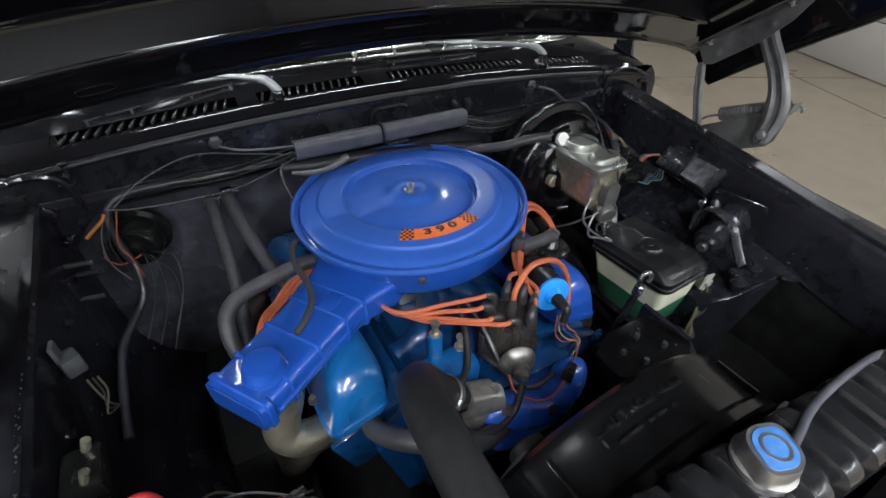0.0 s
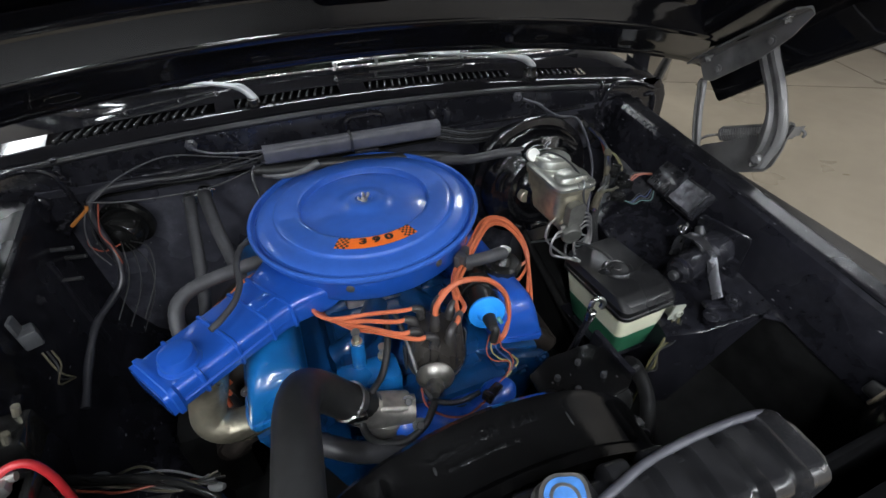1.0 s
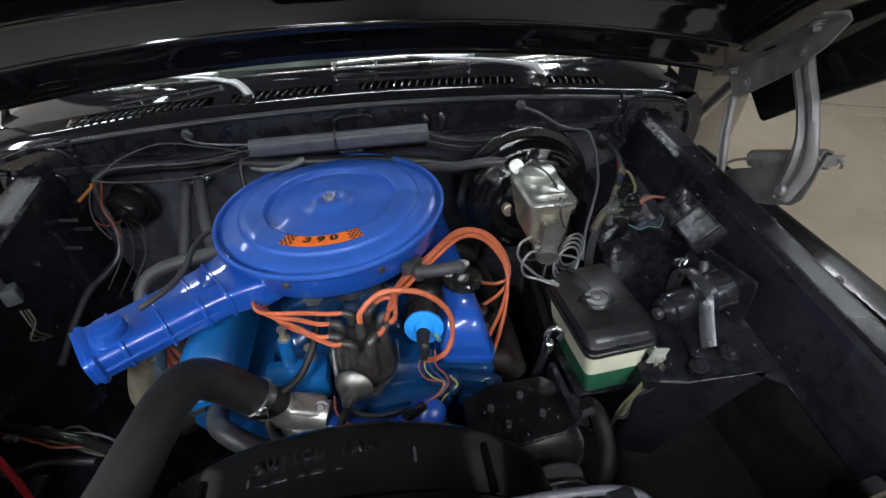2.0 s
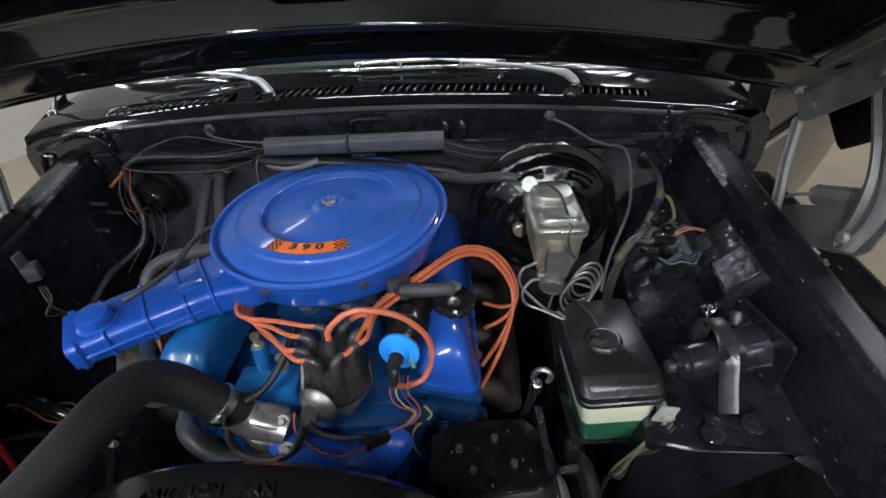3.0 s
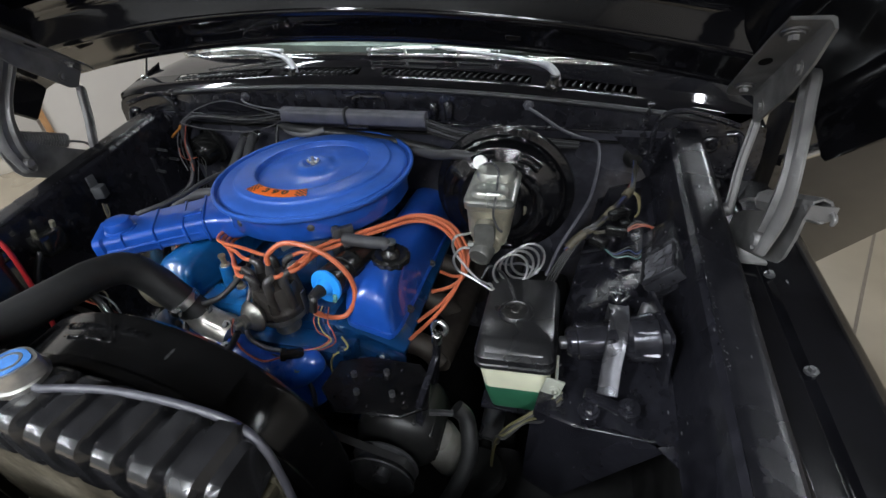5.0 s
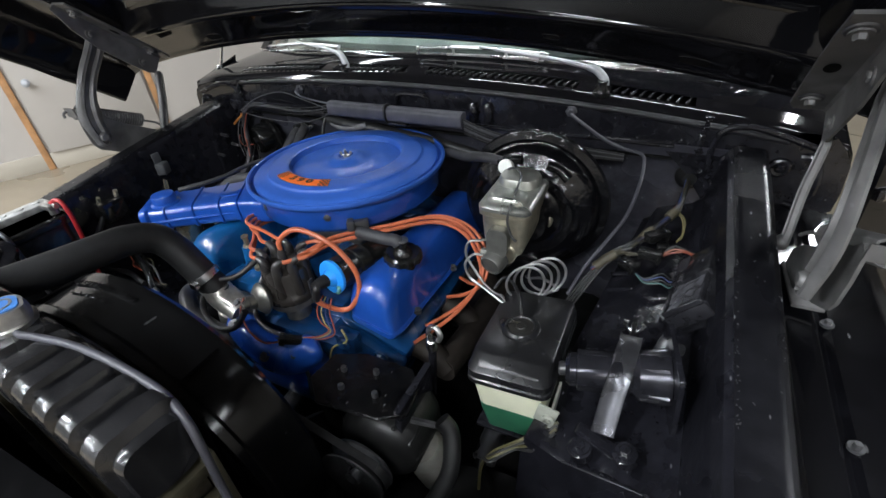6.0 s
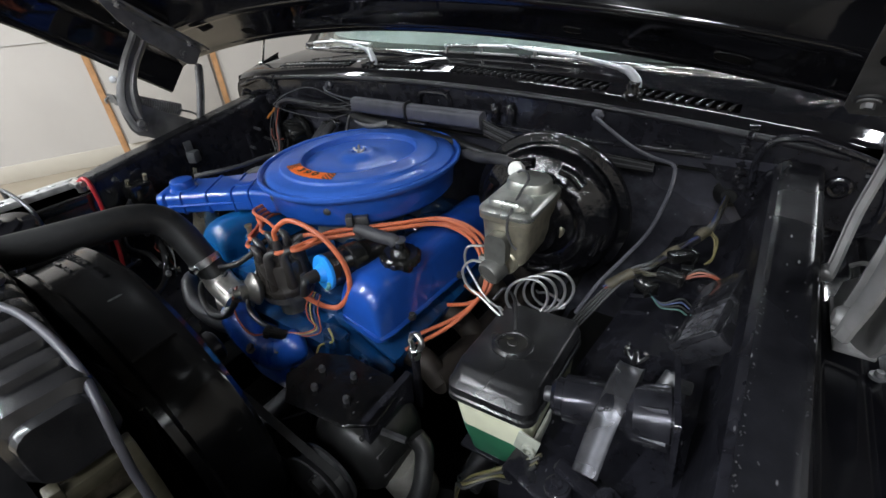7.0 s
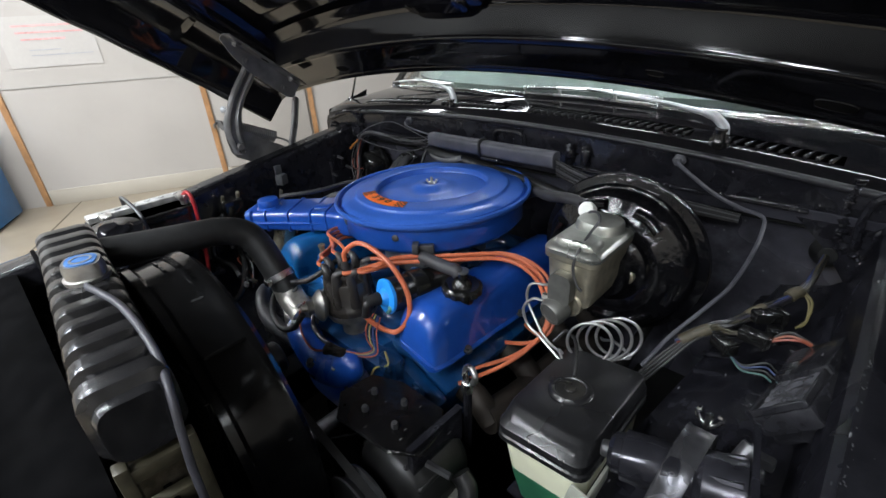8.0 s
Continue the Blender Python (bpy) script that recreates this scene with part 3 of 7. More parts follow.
UPRIGHT = Matrix(((1, 0, 0, 0), (0, 0, -1, 0.216), (0, 1, 0, 0), (0, 0, 0, 1)))
bm = BM()
plate(bm, face_outline(), 0.012, UPRIGHT)
bmesh.ops.triangulate(bm, faces=[f for f in bm.faces if len(f.verts) > 4])
part("front_face", bm, BAY_BLACK, cowl)
bm = BM()
hose(bm, [V(X0 + 0.09 + (X1 - X0 - 0.18) * k / 20, 0.203, cowl_z(X0 + 0.09 + (X1 - X0 - 0.18) * k / 20, 0.208) - 0.015) for k in range(21)], 0.0062, 10, 2)
part("seal", bm, mat("satin_seal_rubber", (0.020, 0.020, 0.024), 0.40, 0, 0.4, 30, 0.2, dust=0.4, dust_color=(0.05, 0.05, 0.058)), cowl, "satin grey rubber hood seal")
bm = BM()
sheet(bm, lambda u, v: (X0 - 0.002 - 0.016 * math.sin(v * 1.57), 0.212 + 0.164 * u, cowl_z(X0, 0.212 + 0.164 * u) - 0.001 - 0.17 * v * v), 14, 12, 0.003)
part("end_panel", bm, BODY_BLACK, cowl)
bm = BM()
sheet(bm, lambda u, v: (X1 + 0.002 + 0.010 * math.sin(v * 1.57), 0.212 + 0.164 * u, cowl_z(X1, 0.212 + 0.164 * u) - 0.001 - 0.11 * v * v), 14, 12, -0.003)
part("end_panel", bm, BODY_BLACK, cowl)
bm = BM()
hose(bm, [(0.015, 0.202, 1.118), (0.017, 0.200, 1.137), (0.03, 0.199, 1.146), (0.062, 0.199, 1.147), (0.086, 0.199, 1.146), (0.098, 0.200, 1.137), (0.10, 0.202, 1.118)], 0.0055, 8)
part("arch_bead", bm, BAY_BLACK, cowl)
for x in (0.21, 0.245):
    bm = hose(BM(), [(x, 0.204, 1.135), (x + 0.004, 0.199, 1.12), (x + 0.002, 0.204, 1.10)], 0.011, 10)
    part("dimple", bm, BAY_BLACK, cowl)
for side in (1, -1):
    bm = BM()
    hose(bm, [mirror(p, side) + V(0.024 if side < 0 else 0, 0, 0) for p in ((0.825, 0.204, 1.09), (0.848, 0.200, 1.09), (0.860, 0.200, 1.06), (0.860, 0.200, 1.02), (0.846, 0.200, 1.0), (0.825, 0.204, 1.0))], 0.006, 8)
    part("corner_bead", bm, BAY_BLACK, cowl)
    for p in ((0.722, 0.199, 1.067), (0.800, 0.199, 1.067)):
        part("bolt", hexbolt(BM(), mirror(p, side), (0, -1, 0), 0.008, 0.007), BAY_BLACK, cowl)

for side in (1, -1):
    rng = random.Random(5 + side)
    pts = [mirror((0.668 + 0.004 * rng.uniform(-1, 1), 0.201, 1.150 - 0.012 * k), side) for k in range(9)] + [mirror((0.672 + 0.010 * k, 0.200, 1.050 - 0.009 * k + 0.003 * rng.uniform(-1, 1)), side) for k in range(5)]
    part("sealant_bead", hose(BM(), pts, lambda s: 0.0055 + 0.0022 * math.sin(s * 61) + 0.0016 * math.sin(s * 147), 8, 6), BAY_BLACK, cowl, "crinkled black seam sealant")
    pts = [mirror(p, side) + V(0.018 if side < 0 else 0, 0, 0) for p in ((0.690, 0.201, 1.045), (0.688, 0.199, 1.100), (0.702, 0.198, 1.128), (0.740, 0.198, 1.136), (0.800, 0.198, 1.122), (0.842, 0.199, 1.108))]
    part("pocket_bead", hose(BM(), pts, 0.006, 8, 6), BAY_BLACK, cowl)
    for x, z in ((0.722, 1.067), (0.800, 1.067)):
        p = mirror((x, 0.202, z), side)
        part("mount_boss", turned(BM(), p, (0, -1, 0), [(0, -0.004), (0.019, -0.004), (0.017, 0.005), (0.013, 0.007), (0.010, 0.006), (0, 0.006)], 24), BAY_BLACK, cowl)
fw = thing("firewall", (XC, 0.24, 0.7), "satin black pressed-steel firewall behind the engine", "firewall", kind="structure")
bm = BM()


def fire(u, v):
    x, z = -0.62 + 1.39 * u, 1.09 - 0.75 * v
    y = 0.215 + 0.02 * math.tanh((1.06 - z) * 30) + 0.012 * noise.noise(V(x * 3, 0, z * 3))
    return (x, y, z)


sheet(bm, fire, 60, 40, -0.003)
part("panel", bm, FIREWALL, fw)
part("ledge", box(BM(), (0.10, 0.210, 1.088), (1.05, 0.035, 0.006), bev=0.002), BAY_BLACK, fw)

# windscreen with its bright surround, and the cab behind it
ws = thing("windscreen", (XC, 0.42, 1.2), "curved windscreen in a bright metal frame", "windscreen")


def screen(u, v, off=0.0):
    d = -0.80 + 1.6 * u
    bow = 0.16 * (d / 0.8) ** 4 + 0.05 * (d / 0.8) ** 2
    return (XC + d * (1 - 0.08 * v), 0.334 + bow + 0.46 * v + off, 1.206 - 0.05 * (d / 0.8) ** 2 + 0.44 * v)


bm = BM()
sheet(bm, screen, 40, 8, 0.005)
pane = part("pane", bm, GLASS, ws)
pane.visible_shadow = False
bm = BM()
hose(bm, [V(*screen(k / 24, 0, -0.006)) for k in range(25)], 0.0065, 10, 2)
hose(bm, [V(*screen(k / 24, 0, -0.019)) - V(0, 0, 0.004) for k in range(25)], 0.0040, 10, 2)
sheet(bm, lambda u, v: V(*screen(u, 0, -0.006 - 0.013 * v)) + V(0, 0, 0.001 - 0.005 * v), 40, 3, 0.002)
part("lower_trim", bm, CHROME, ws, "bright metal lower trim")
bm = BM()
hose(bm, [V(*screen(0.01, k / 6, -0.01)) for k in range(7)], 0.012, 8, 2)
part("side_trim", bm, CHROME, ws)
bm = BM()
hose(bm, [V(*screen(0.99, k / 6, -0.01)) for k in range(7)], 0.012, 8, 2)
part("side_trim", bm, CHROME, ws)
bm = BM()
hose(bm, [V(*screen(k / 24, 1, 0.0)) for k in range(25)], 0.02, 8, 2)
part("header", bm, BODY_BLACK, ws)
cabx = thing("cab", (XC, 1.2, 0.5), "gloss black truck cab behind the windscreen", "truck cab")
bm = BM()
loft(bm, [[V(XC - 0.80, 0.62, z), V(XC + 0.80, 0.62, z), V(XC + 0.84, 0.9, z), V(XC + 0.84, 2.0, z), V(XC - 0.84, 2.0, z), V(XC - 0.84, 0.9, z)] for z in (0.5, 1.12)])
part("lower_body", bm, BODY_BLACK, cabx)
bm = BM()
sheet(bm, lambda u, v: (XC - 0.74 + 1.48 * u, 0.83 + 1.17 * v, 1.665 + 0.05 * math.sin(3.14 * u) + 0.03 * math.sin(1.57 * v)), 16, 8, 0.02)
part("roof", bm, BODY_BLACK, cabx)
part("back_panel", box(BM(), (XC, 1.98, 1.4), (1.5, 0.04, 0.58)), INTERIOR, cabx)
bm = BM()
sheet(bm, lambda u, v: (XC - 0.76 + 1.52 * u, 0.50 + 0.28 * v + 0.14 * (2 * u - 1) ** 4, 1.19 + 0.045 * math.sin(3.14 * v)), 20, 6, 0.02)
part("dashboard", bm, INTERIOR, cabx, "dark dashboard top")
for side in (1, -1):
    bm = BM()
    loft(bm, [[mirror((XC + 0.80, y, z), side), mirror((XC + 0.84, y, z), side), mirror((XC + 0.84, y + 0.07, z), side), mirror((XC + 0.80, y + 0.07, z), side)] for y, z in ((0.56, 1.1), (0.86, 1.68))])
    part("pillar", bm, BODY_BLACK, cabx)


# driver's door, standing open
dr = thing("truck_door", (1.0, 0.40, 0.42), "gloss black truck door standing open, with bright belt trim", "truck door")
DO, DD, DN = V(1.0, 0.40, 0), V(0.769, 0.639, 0), V(0.639, -0.769, 0)


def door_p(a, z, off=0.0):
    return DO + DD * a + V(0, 0, z) + DN * off


bm = BM()


def door_f(u, v):
    z = 0.44 + 0.70 * v
    a = 1.14 * u
    z = max(z, 0.44 + 0.10 * max(0, (u - 0.92) / 0.08) ** 2)
    return door_p(a, z, 0.02 * math.sin(3.14 * v) + 0.004)


sheet(bm, door_f, 30, 24, 0.05)
part("outer_skin", bm, BODY_BLACK, dr)
part("belt_trim", hose(BM(), [door_p(0.01, 0.955, 0.026), door_p(0.5, 0.945, 0.030), door_p(1.13, 0.935, 0.026)], 0.012, 10), CHROME, dr, "bright belt trim")
bm = BM()
hose(bm, [door_p(0.06, 1.13), door_p(0.26, 1.40), door_p(0.42, 1.60), door_p(1.02, 1.60), door_p(1.12, 1.50), door_p(1.13, 1.13)], 0.016, 8)
part("window_frame", bm, BODY_BLACK, dr)
bm = BM()
bm.faces.new([bm.verts.new(door_p(a, z, -0.01)) for a, z in ((0.07, 1.12), (0.27, 1.40), (0.43, 1.59), (1.01, 1.59), (1.11, 1.50), (1.12, 1.12))])
gl = part("window_pane", bm, GLASS, dr)
gl.visible_shadow = False
part("mirror_bracket", box(BM(), door_p(0.20, 1.15, 0.03), (0.09, 0.03, 0.03), Matrix.Rotation(radians(39.7), 3, "Z"), bev=0.008), CHROME, dr, "chrome mirror bracket")


# wipers
def wiper(pivot, elbow, tip, blade0, blade1, label):
    w = thing("wiper", pivot, label, "wiper", group="windscreen wipers")
    p, e, t = V(*pivot), V(*elbow), V(*tip)
    bm = BM()
    turned(bm, p - V(0, 0, 0.03), (0, -0.25, 1), [(0, 0), (0.017, 0), (0.017, 0.012), (0.012, 0.018), (0.010, 0.032), (0, 0.033)], 20)
    part("pivot", bm, BAKELITE, w)
    bm = BM()
    hose(bm, [p + V(0.004, -0.006, -0.010), p + V(0.001, -0.002, 0.002), p.lerp(e, 0.5) + V(0, 0, 0.006), e], lambda s: 0.0088 - 0.0018 * s, 12)
    part("arm_head", bm, GREY_LIGHT, w, "light grey arm head")
    bm = BM()
    hose(bm, [e, e.lerp(t, 0.3) + V(0, 0, 0.003), e.lerp(t, 0.7), t], lambda s: 0.0050 - 0.0030 * s, 8)
    part("arm", bm, GREY_LIGHT, w)
    b0, b1 = V(*blade0), V(*blade1)
    bm = BM()
    hose(bm, [b0, b0.lerp(b1, 0.5) + V(0, -0.006, 0.008), b1], 0.004, 8)
    hose(bm, [b0 + V(0, 0, -0.012), b0.lerp(b1, 0.5) + V(0, 0, -0.010), b1 + V(0, 0, -0.012)], 0.003, 6)
    for s in (0.02, 0.3, 0.7, 0.98):
        rod(bm, b0.lerp(b1, s) + V(0, -0.003, 0.004), b0.lerp(b1, s) + V(0, 0, -0.012), 0.003)
    part("blade", bm, STEEL, w, "bright metal wiper blade")
    return w


GREY_LIGHT = mat("satin_silver_paint", (0.40, 0.41, 0.42), 0.35, 0.5, 0.2, 40, 0.05)
wiper((0.475, 0.232, 1.194), (0.444, 0.243, 1.213), (0.19, 0.292, 1.236), (0.345, 0.312, 1.219), (0.025, 0.304, 1.226), "satin silver wiper at rest on the windscreen base")
wiper((-0.150, 0.246, 1.196), (-0.176, 0.256, 1.218), (-0.345, 0.300, 1.232), (-0.215, 0.318, 1.220), (-0.470, 0.322, 1.212), "satin silver wiper at rest on the windscreen base")

# radio aerial on the fender
ant = thing("radio_aerial", (-0.655, 0.285, 1.12), "chrome radio aerial on a teardrop base", "aerial")
bm = BM()
turned(bm, (-0.655, 0.285, 1.128), (0, 0, 1), [(0, 0), (0.028, 0), (0.026, 0.006), (0.012, 0.012), (0.009, 0.03), (0.006, 0.034), (0, 0.034)], 18)
part("base", bm, CHROME, ant)
part("mast", rod(BM(), (-0.655, 0.288, 1.150), (-0.600, 0.285, 1.245), 0.0050, 0.0030, 10), CHROME, ant)


# ---- hood, raised ----
def hood_p(x, s, off=0.0):
    """A place on the hood's inner skin: x across, s metres forward of its rear edge, off below the skin."""
    d = x - XH
    y, z = 0.122 - 0.80 * s, 1.288 - 0.140 * d * d + 0.60 * s - 0.06 * s * s
    return V(x, y - 0.60 * off, z - 0.80 * off)


hood = thing("hood", (XH, 0.12, 1.25), "gloss black hood held open, seen from its ribbed underside", "hood")
HX = 0.885
bm = BM()
sheet(bm, lambda u, v: hood_p(XH - HX + 2 * HX * u, -0.012 + 1.26 * v, -0.062 + 0.05 * max(0, 1 - v * 14) ** 2), 90, 80, 0.002)
part("outer_skin", bm, BODY_BLACK, hood)


def hood_strip(prof, name, x0, x1, nv=30):
    bm = BM()
    prof = [(p.x, p.y) for p in spline([V(s, o, 0) for s, o in prof], 6)]

    def f(u, v):
        s, o = lerp_list(prof, v)
        end = max(0.0, abs(2 * u - 1) - 0.93) / 0.07
        return hood_p(XH + x0 + (x1 - x0) * u, s, o - 0.03 * end * end if name != "rear_flange" else o)

    sheet(bm, f, 160, max(nv, len(prof) - 1), -0.002)
    return part(name, bm, BODY_BLACK, hood)


# flat rear flange with a rolled edge, then a steep step up to the skin
hood_strip([(-0.012, -0.012), (-0.010, -0.002), (-0.004, 0.003), (0.004, 0.002), (0.012, -0.001), (0.05, 0.0), (0.090, 0.001)], "rear_flange", -HX + 0.02, HX - 0.02)
hood_strip([(0.090, 0.001), (0.097, 0.003), (0.104, 0.001), (0.1065, -0.004), (0.1105, -0.012), (0.1155, -0.021), (0.1215, -0.031), (0.1285, -0.041), (0.134, -0.046), (0.142, -0.050), (0.17, -0.052)], "rear_crossmember", -HX + 0.10, HX - 0.10, 60)
hood_strip([(0.225, -0.055), (0.235, -0.040), (0.245, -0.034), (0.31, -0.034), (0.32, -0.040), (0.33, -0.055)], "second_rib", -0.60, 0.60)
hood_strip([(1.06, -0.05), (1.08, 0.0), (1.10, 0.01), (1.20, 0.01), (1.22, 0.0), (1.245, -0.05)], "front_crossmember", -HX + 0.06, HX - 0.06)
# raised seat of the latch in the middle of the crossmember
bm = BM()
for c, w, l, o in ((0.03, 0.19, 0.030, -0.036), (0.03, 0.13, 0.045, -0.028)):
    pts = rrect(w, l, l * 0.45, 5)
    loft(bm, [[hood_p(c + px * k, 0.150 + py * k, o + q) for px, py in pts] for k, q in ((1.12, -0.02), (1.0, 0.0), (0.93, 0.004), (0.80, 0.005))])
part("latch_seat", bm, BODY_BLACK, hood)
for side in (1, -1):
    bm = BM()
    prof = [(HX - 0.20, -0.055), (HX - 0.185, -0.020), (HX - 0.17, -0.004), (HX - 0.05, 0.004), (HX - 0.02, 0.012), (HX + 0.002, 0.085), (HX + 0.008, 0.090), (HX + 0.012, 0.085), (HX + 0.0, -0.05)]

    def side_f(u, v):
        d, o = lerp_list(prof, v)
        q = hood_p(XH + side * min(d, HX), -0.010 + 1.24 * u, o + 0.003 * noise.noise(V(u * 14, v * 3, side)))
        q.x = XH + side * d
        return q

    sheet(bm, side_f, 60, 32, 0.002 * side)
    part("side_skirt", bm, BODY_BLACK, hood)
    for s in (0.34, 0.58, 0.82):
        part("bead", hose(BM(), [hood_p(XH + side * (HX - 0.16), s, -0.006), hood_p(XH + side * (HX - 0.10), s, 0.004), hood_p(XH + side * (HX - 0.03), s, 0.014)], 0.012, 8), BODY_BLACK, hood)
# crossing braces
for a, b in (((-0.60, 0.36), (0.45, 1.04)), ((0.60, 0.36), (-0.45, 1.04))):
    bm = BM()

    def brace(u, v):
        x, s = a[0] + (b[0] - a[0]) * u, a[1] + (b[1] - a[1]) * u
        w, o = lerp_list([(-0.06, -0.06), (-0.045, -0.034), (0.045, -0.034), (0.06, -0.06)], v)
        return hood_p(XH + x, s + w, o)

    sheet(bm, brace, 30, 12, 0.002)
    part("brace", bm, BODY_BLACK, hood)
# holes with rolled edges in the rear flange
for x, w, s, l in ((0.035, 0.082, 0.066, 0.008), (-0.40, 0.045, 0.035, 0.012), (-0.12, 0.028, 0.040, 0.008), (0.40, 0.028, 0.040, 0.008), (0.62, 0.045, 0.035, 0.012)):
    pts = [(math.cos(t) * w / 2, math.copysign(abs(math.sin(t)) ** 0.5, math.sin(t)) * l) for t in [2 * math.pi * k / 20 for k in range(20)]]
    ring = [hood_p(x + px, s + py, 0.0015) for px, py in pts]
    part("slot_rim", hose(BM(), ring + ring[:2], 0.0014, 6, 2), BODY_BLACK, hood)
    bm = BM()
    bm.faces.new([bm.verts.new(hood_p(x + px * 0.97, s + py * 0.97, 0.0022)) for px, py in pts])
    part("slot_hole", bm, UNDERSIDE, hood)


def hinge(side):
    def P(x, y, z):
        return mirror((x, y, z), side) + (V(0, 0, 0) if side > 0 else V(0.024, 0.032, 0.012))

    bm = BM()
    m = Matrix(((0, 0, side, P(0.812, 0, 0).x), (1, 0, 0, P(0, 0, 0).y), (0, 1, 0, P(0, 0, 0).z), (0, 0, 0, 1)))
    plate(bm, [(0.010, 0.990), (0.004, 1.022), (-0.03, 1.050), (-0.10, 1.090), (-0.16, 1.130), (-0.182, 1.148), (-0.195, 1.142), (-0.196, 1.106), (-0.192, 1.070), (-0.180, 1.052), (-0.140, 1.030), (-0.06, 0.994)], 0.004, m)
    h = part("hood_hinge", bm, HINGE, hood, "bare grey steel hood hinge with a coil spring")
    a, b = V(0.7670, 0.040, 1.2185), V(0.7465, -0.163, 1.3645)
    n = (b - a).cross(V(1, 0, 0)).normalized()
    n = n if n.z > 0 else -n
    # bent plate under the hood: a flat top with bolt seats and a deep outer web cut off at an angle
    bm = BM()
    secs = []
    path = [0.0, 0.08, 0.55, 0.80, 0.975]
    for f in path:
        q = a.lerp(b, f)
        drop = (0.040, 0.048, 0.044, 0.030, 0.010)[path.index(f)]
        wide = (0.014, 0.021, 0.021, 0.020, 0.017)[path.index(f)]
        secs.append([P(*(q + V(x, 0, 0) + n * z)) for x, z in ((-wide, 0.0), (0.020, 0.0), (0.0235, -0.003), (0.026, -drop), (0.0295, -drop), (0.0275, 0.002), (0.024, 0.0045), (-wide, 0.004))])
    loft(bm, secs)
    ch = part("hood_channel", bm, HINGE, h)
    for f, r in ((0.18, 0.0062), (0.87, 0.0062)):
        q = a.lerp(b, f) + V(-0.003, 0, 0)
        bm = BM()
        turned(bm, P(*(q - n * 0.001)), P(*(-n)) - P(0, 0, 0), [(0, 0), (0.015, 0), (0.0135, 0.0022), (0.012, 0.0026), (0, 0.0026)], 20)
        part("bolt_seat", bm, STEEL_DARK, h)
        part("bolt", hexbolt(BM(), P(*(q - n * 0.005)), P(*(-n)) - P(0, 0, 0), r, 0.007), HINGE, h)
    bm = BM()
    bm.faces.new([bm.verts.new(P(*(a.lerp(b, 0.53 + 0.05 * math.sin(t)) + V(-0.004 + 0.008 * math.cos(t), 0, 0) - n * 0.0008))) for t in [2 * math.pi * k / 16 for k in range(16)]])
    part("plate_hole", bm, UNDERSIDE, h)
    for f, d in ((0.16, 0.030), (0.66, 0.022)):
        part("rivet", hexbolt(BM(), P(*(a.lerp(b, f) + V(0.0235, 0, 0) - n * d)), V(-side, 0, 0), 0.006, 0.004), HINGE, h)

    def strap(pts, w, t, name, swell=0.0):
        bm = BM()
        path = spline([V(*q) for q in pts], 8)
        secs = []
        for i, q in enumerate(path):
            d = (path[min(i + 1, len(path) - 1)] - path[max(0, i - 1)]).normalized()
            sd = V(1, 0, 0)
            wd = d.cross(sd).normalized()
            u = i / (len(path) - 1)
            e = min(u, 1 - u) * 9
            ww = w * (math.sqrt(max(0.02, 1 - (1 - e) ** 2)) if e < 1 else 1) * (1 + swell * math.exp(-((u - 0.62) / 0.12) ** 2))
            # ribbed strap: raised edges either side of a pressed groove
            secs.append([P(*(q + wd * (c * ww / 2) + sd * (g * t))) for c, g in ((-1, 0), (-0.72, -1.1), (-0.42, -1.3), (-0.2, -0.2), (0.2, -0.2), (0.42, -1.3), (0.72, -1.1), (1, 0), (0.95, 0.6), (0, 0.6), (-0.95, 0.6))])
        loft(bm, secs)
        return part(name, bm, HINGE, h)

    strap([(0.804, 0.030, 1.186), (0.801, 0.020, 1.158), (0.795, 0.004, 1.115), (0.792, -0.018, 1.060), (0.790, -0.026, 1.034)], 0.022, 0.005, "rear_arm")
    strap([(0.806, -0.080, 1.290), (0.802, -0.104, 1.258), (0.796, -0.140, 1.218), (0.792, -0.168, 1.172), (0.788, -0.181, 1.128), (0.786, -0.178, 1.088), (0.786, -0.172, 1.066)], 0.040, 0.006, "front_arm", 0.28)
    part("base_foot", box(BM(), P(0.828, -0.04, 0.988), (0.04, 0.11, 0.006), bev=0.002), HINGE, h)
    bm = BM()
    secs = [P(0.812, -0.192, 1.134), P(0.842, -0.194, 1.134), P(0.842, -0.197, 1.156), P(0.812, -0.195, 1.156)]
    loft(bm, [[q for q in secs], [q + V(0, -0.004, 0.001) for q in secs]])
    hose(bm, [P(0.836, -0.186, 1.145), P(0.838, -0.200, 1.148), P(0.839, -0.208, 1.144), P(0.839, -0.207, 1.136)], 0.0030, 8)
    part("spring_tab", bm, HINGE, h)
    for q in ((0.778, -0.176, 1.086), (0.784, -0.022, 1.044)):
        part("rivet", turned(BM(), P(*q), V(-side, 0, 0), [(0, -0.008), (0.011, -0.006), (0.011, 0.0), (0.008, 0.004), (0.003, 0.005), (0, 0.004)], 18), HINGE, h)
    bm = BM()
    p0, p1 = V(0.826, -0.052, 1.082), V(0.834, -0.186, 1.143)
    turns = 26
    pts = []
    fr = frame_of(p1 - p0)
    for k in range(turns * 8 + 1):
        an = 2 * math.pi * k / 8
        pts.append(P(*(p0.lerp(p1, k / (turns * 8)) + fr @ V(0.015 * math.cos(an), 0.015 * math.sin(an), 0))))
    hose(bm, pts, 0.0028, 5, 1)
    part("spring", bm, HINGE, h, "grey coil spring")
    bm = BM()
    hose(bm, [P(0.806, -0.018, 1.058), P(0.812, -0.026, 1.068), P(0.820, -0.040, 1.076), P(0.826, -0.056, 1.082)], 0.003, 6)
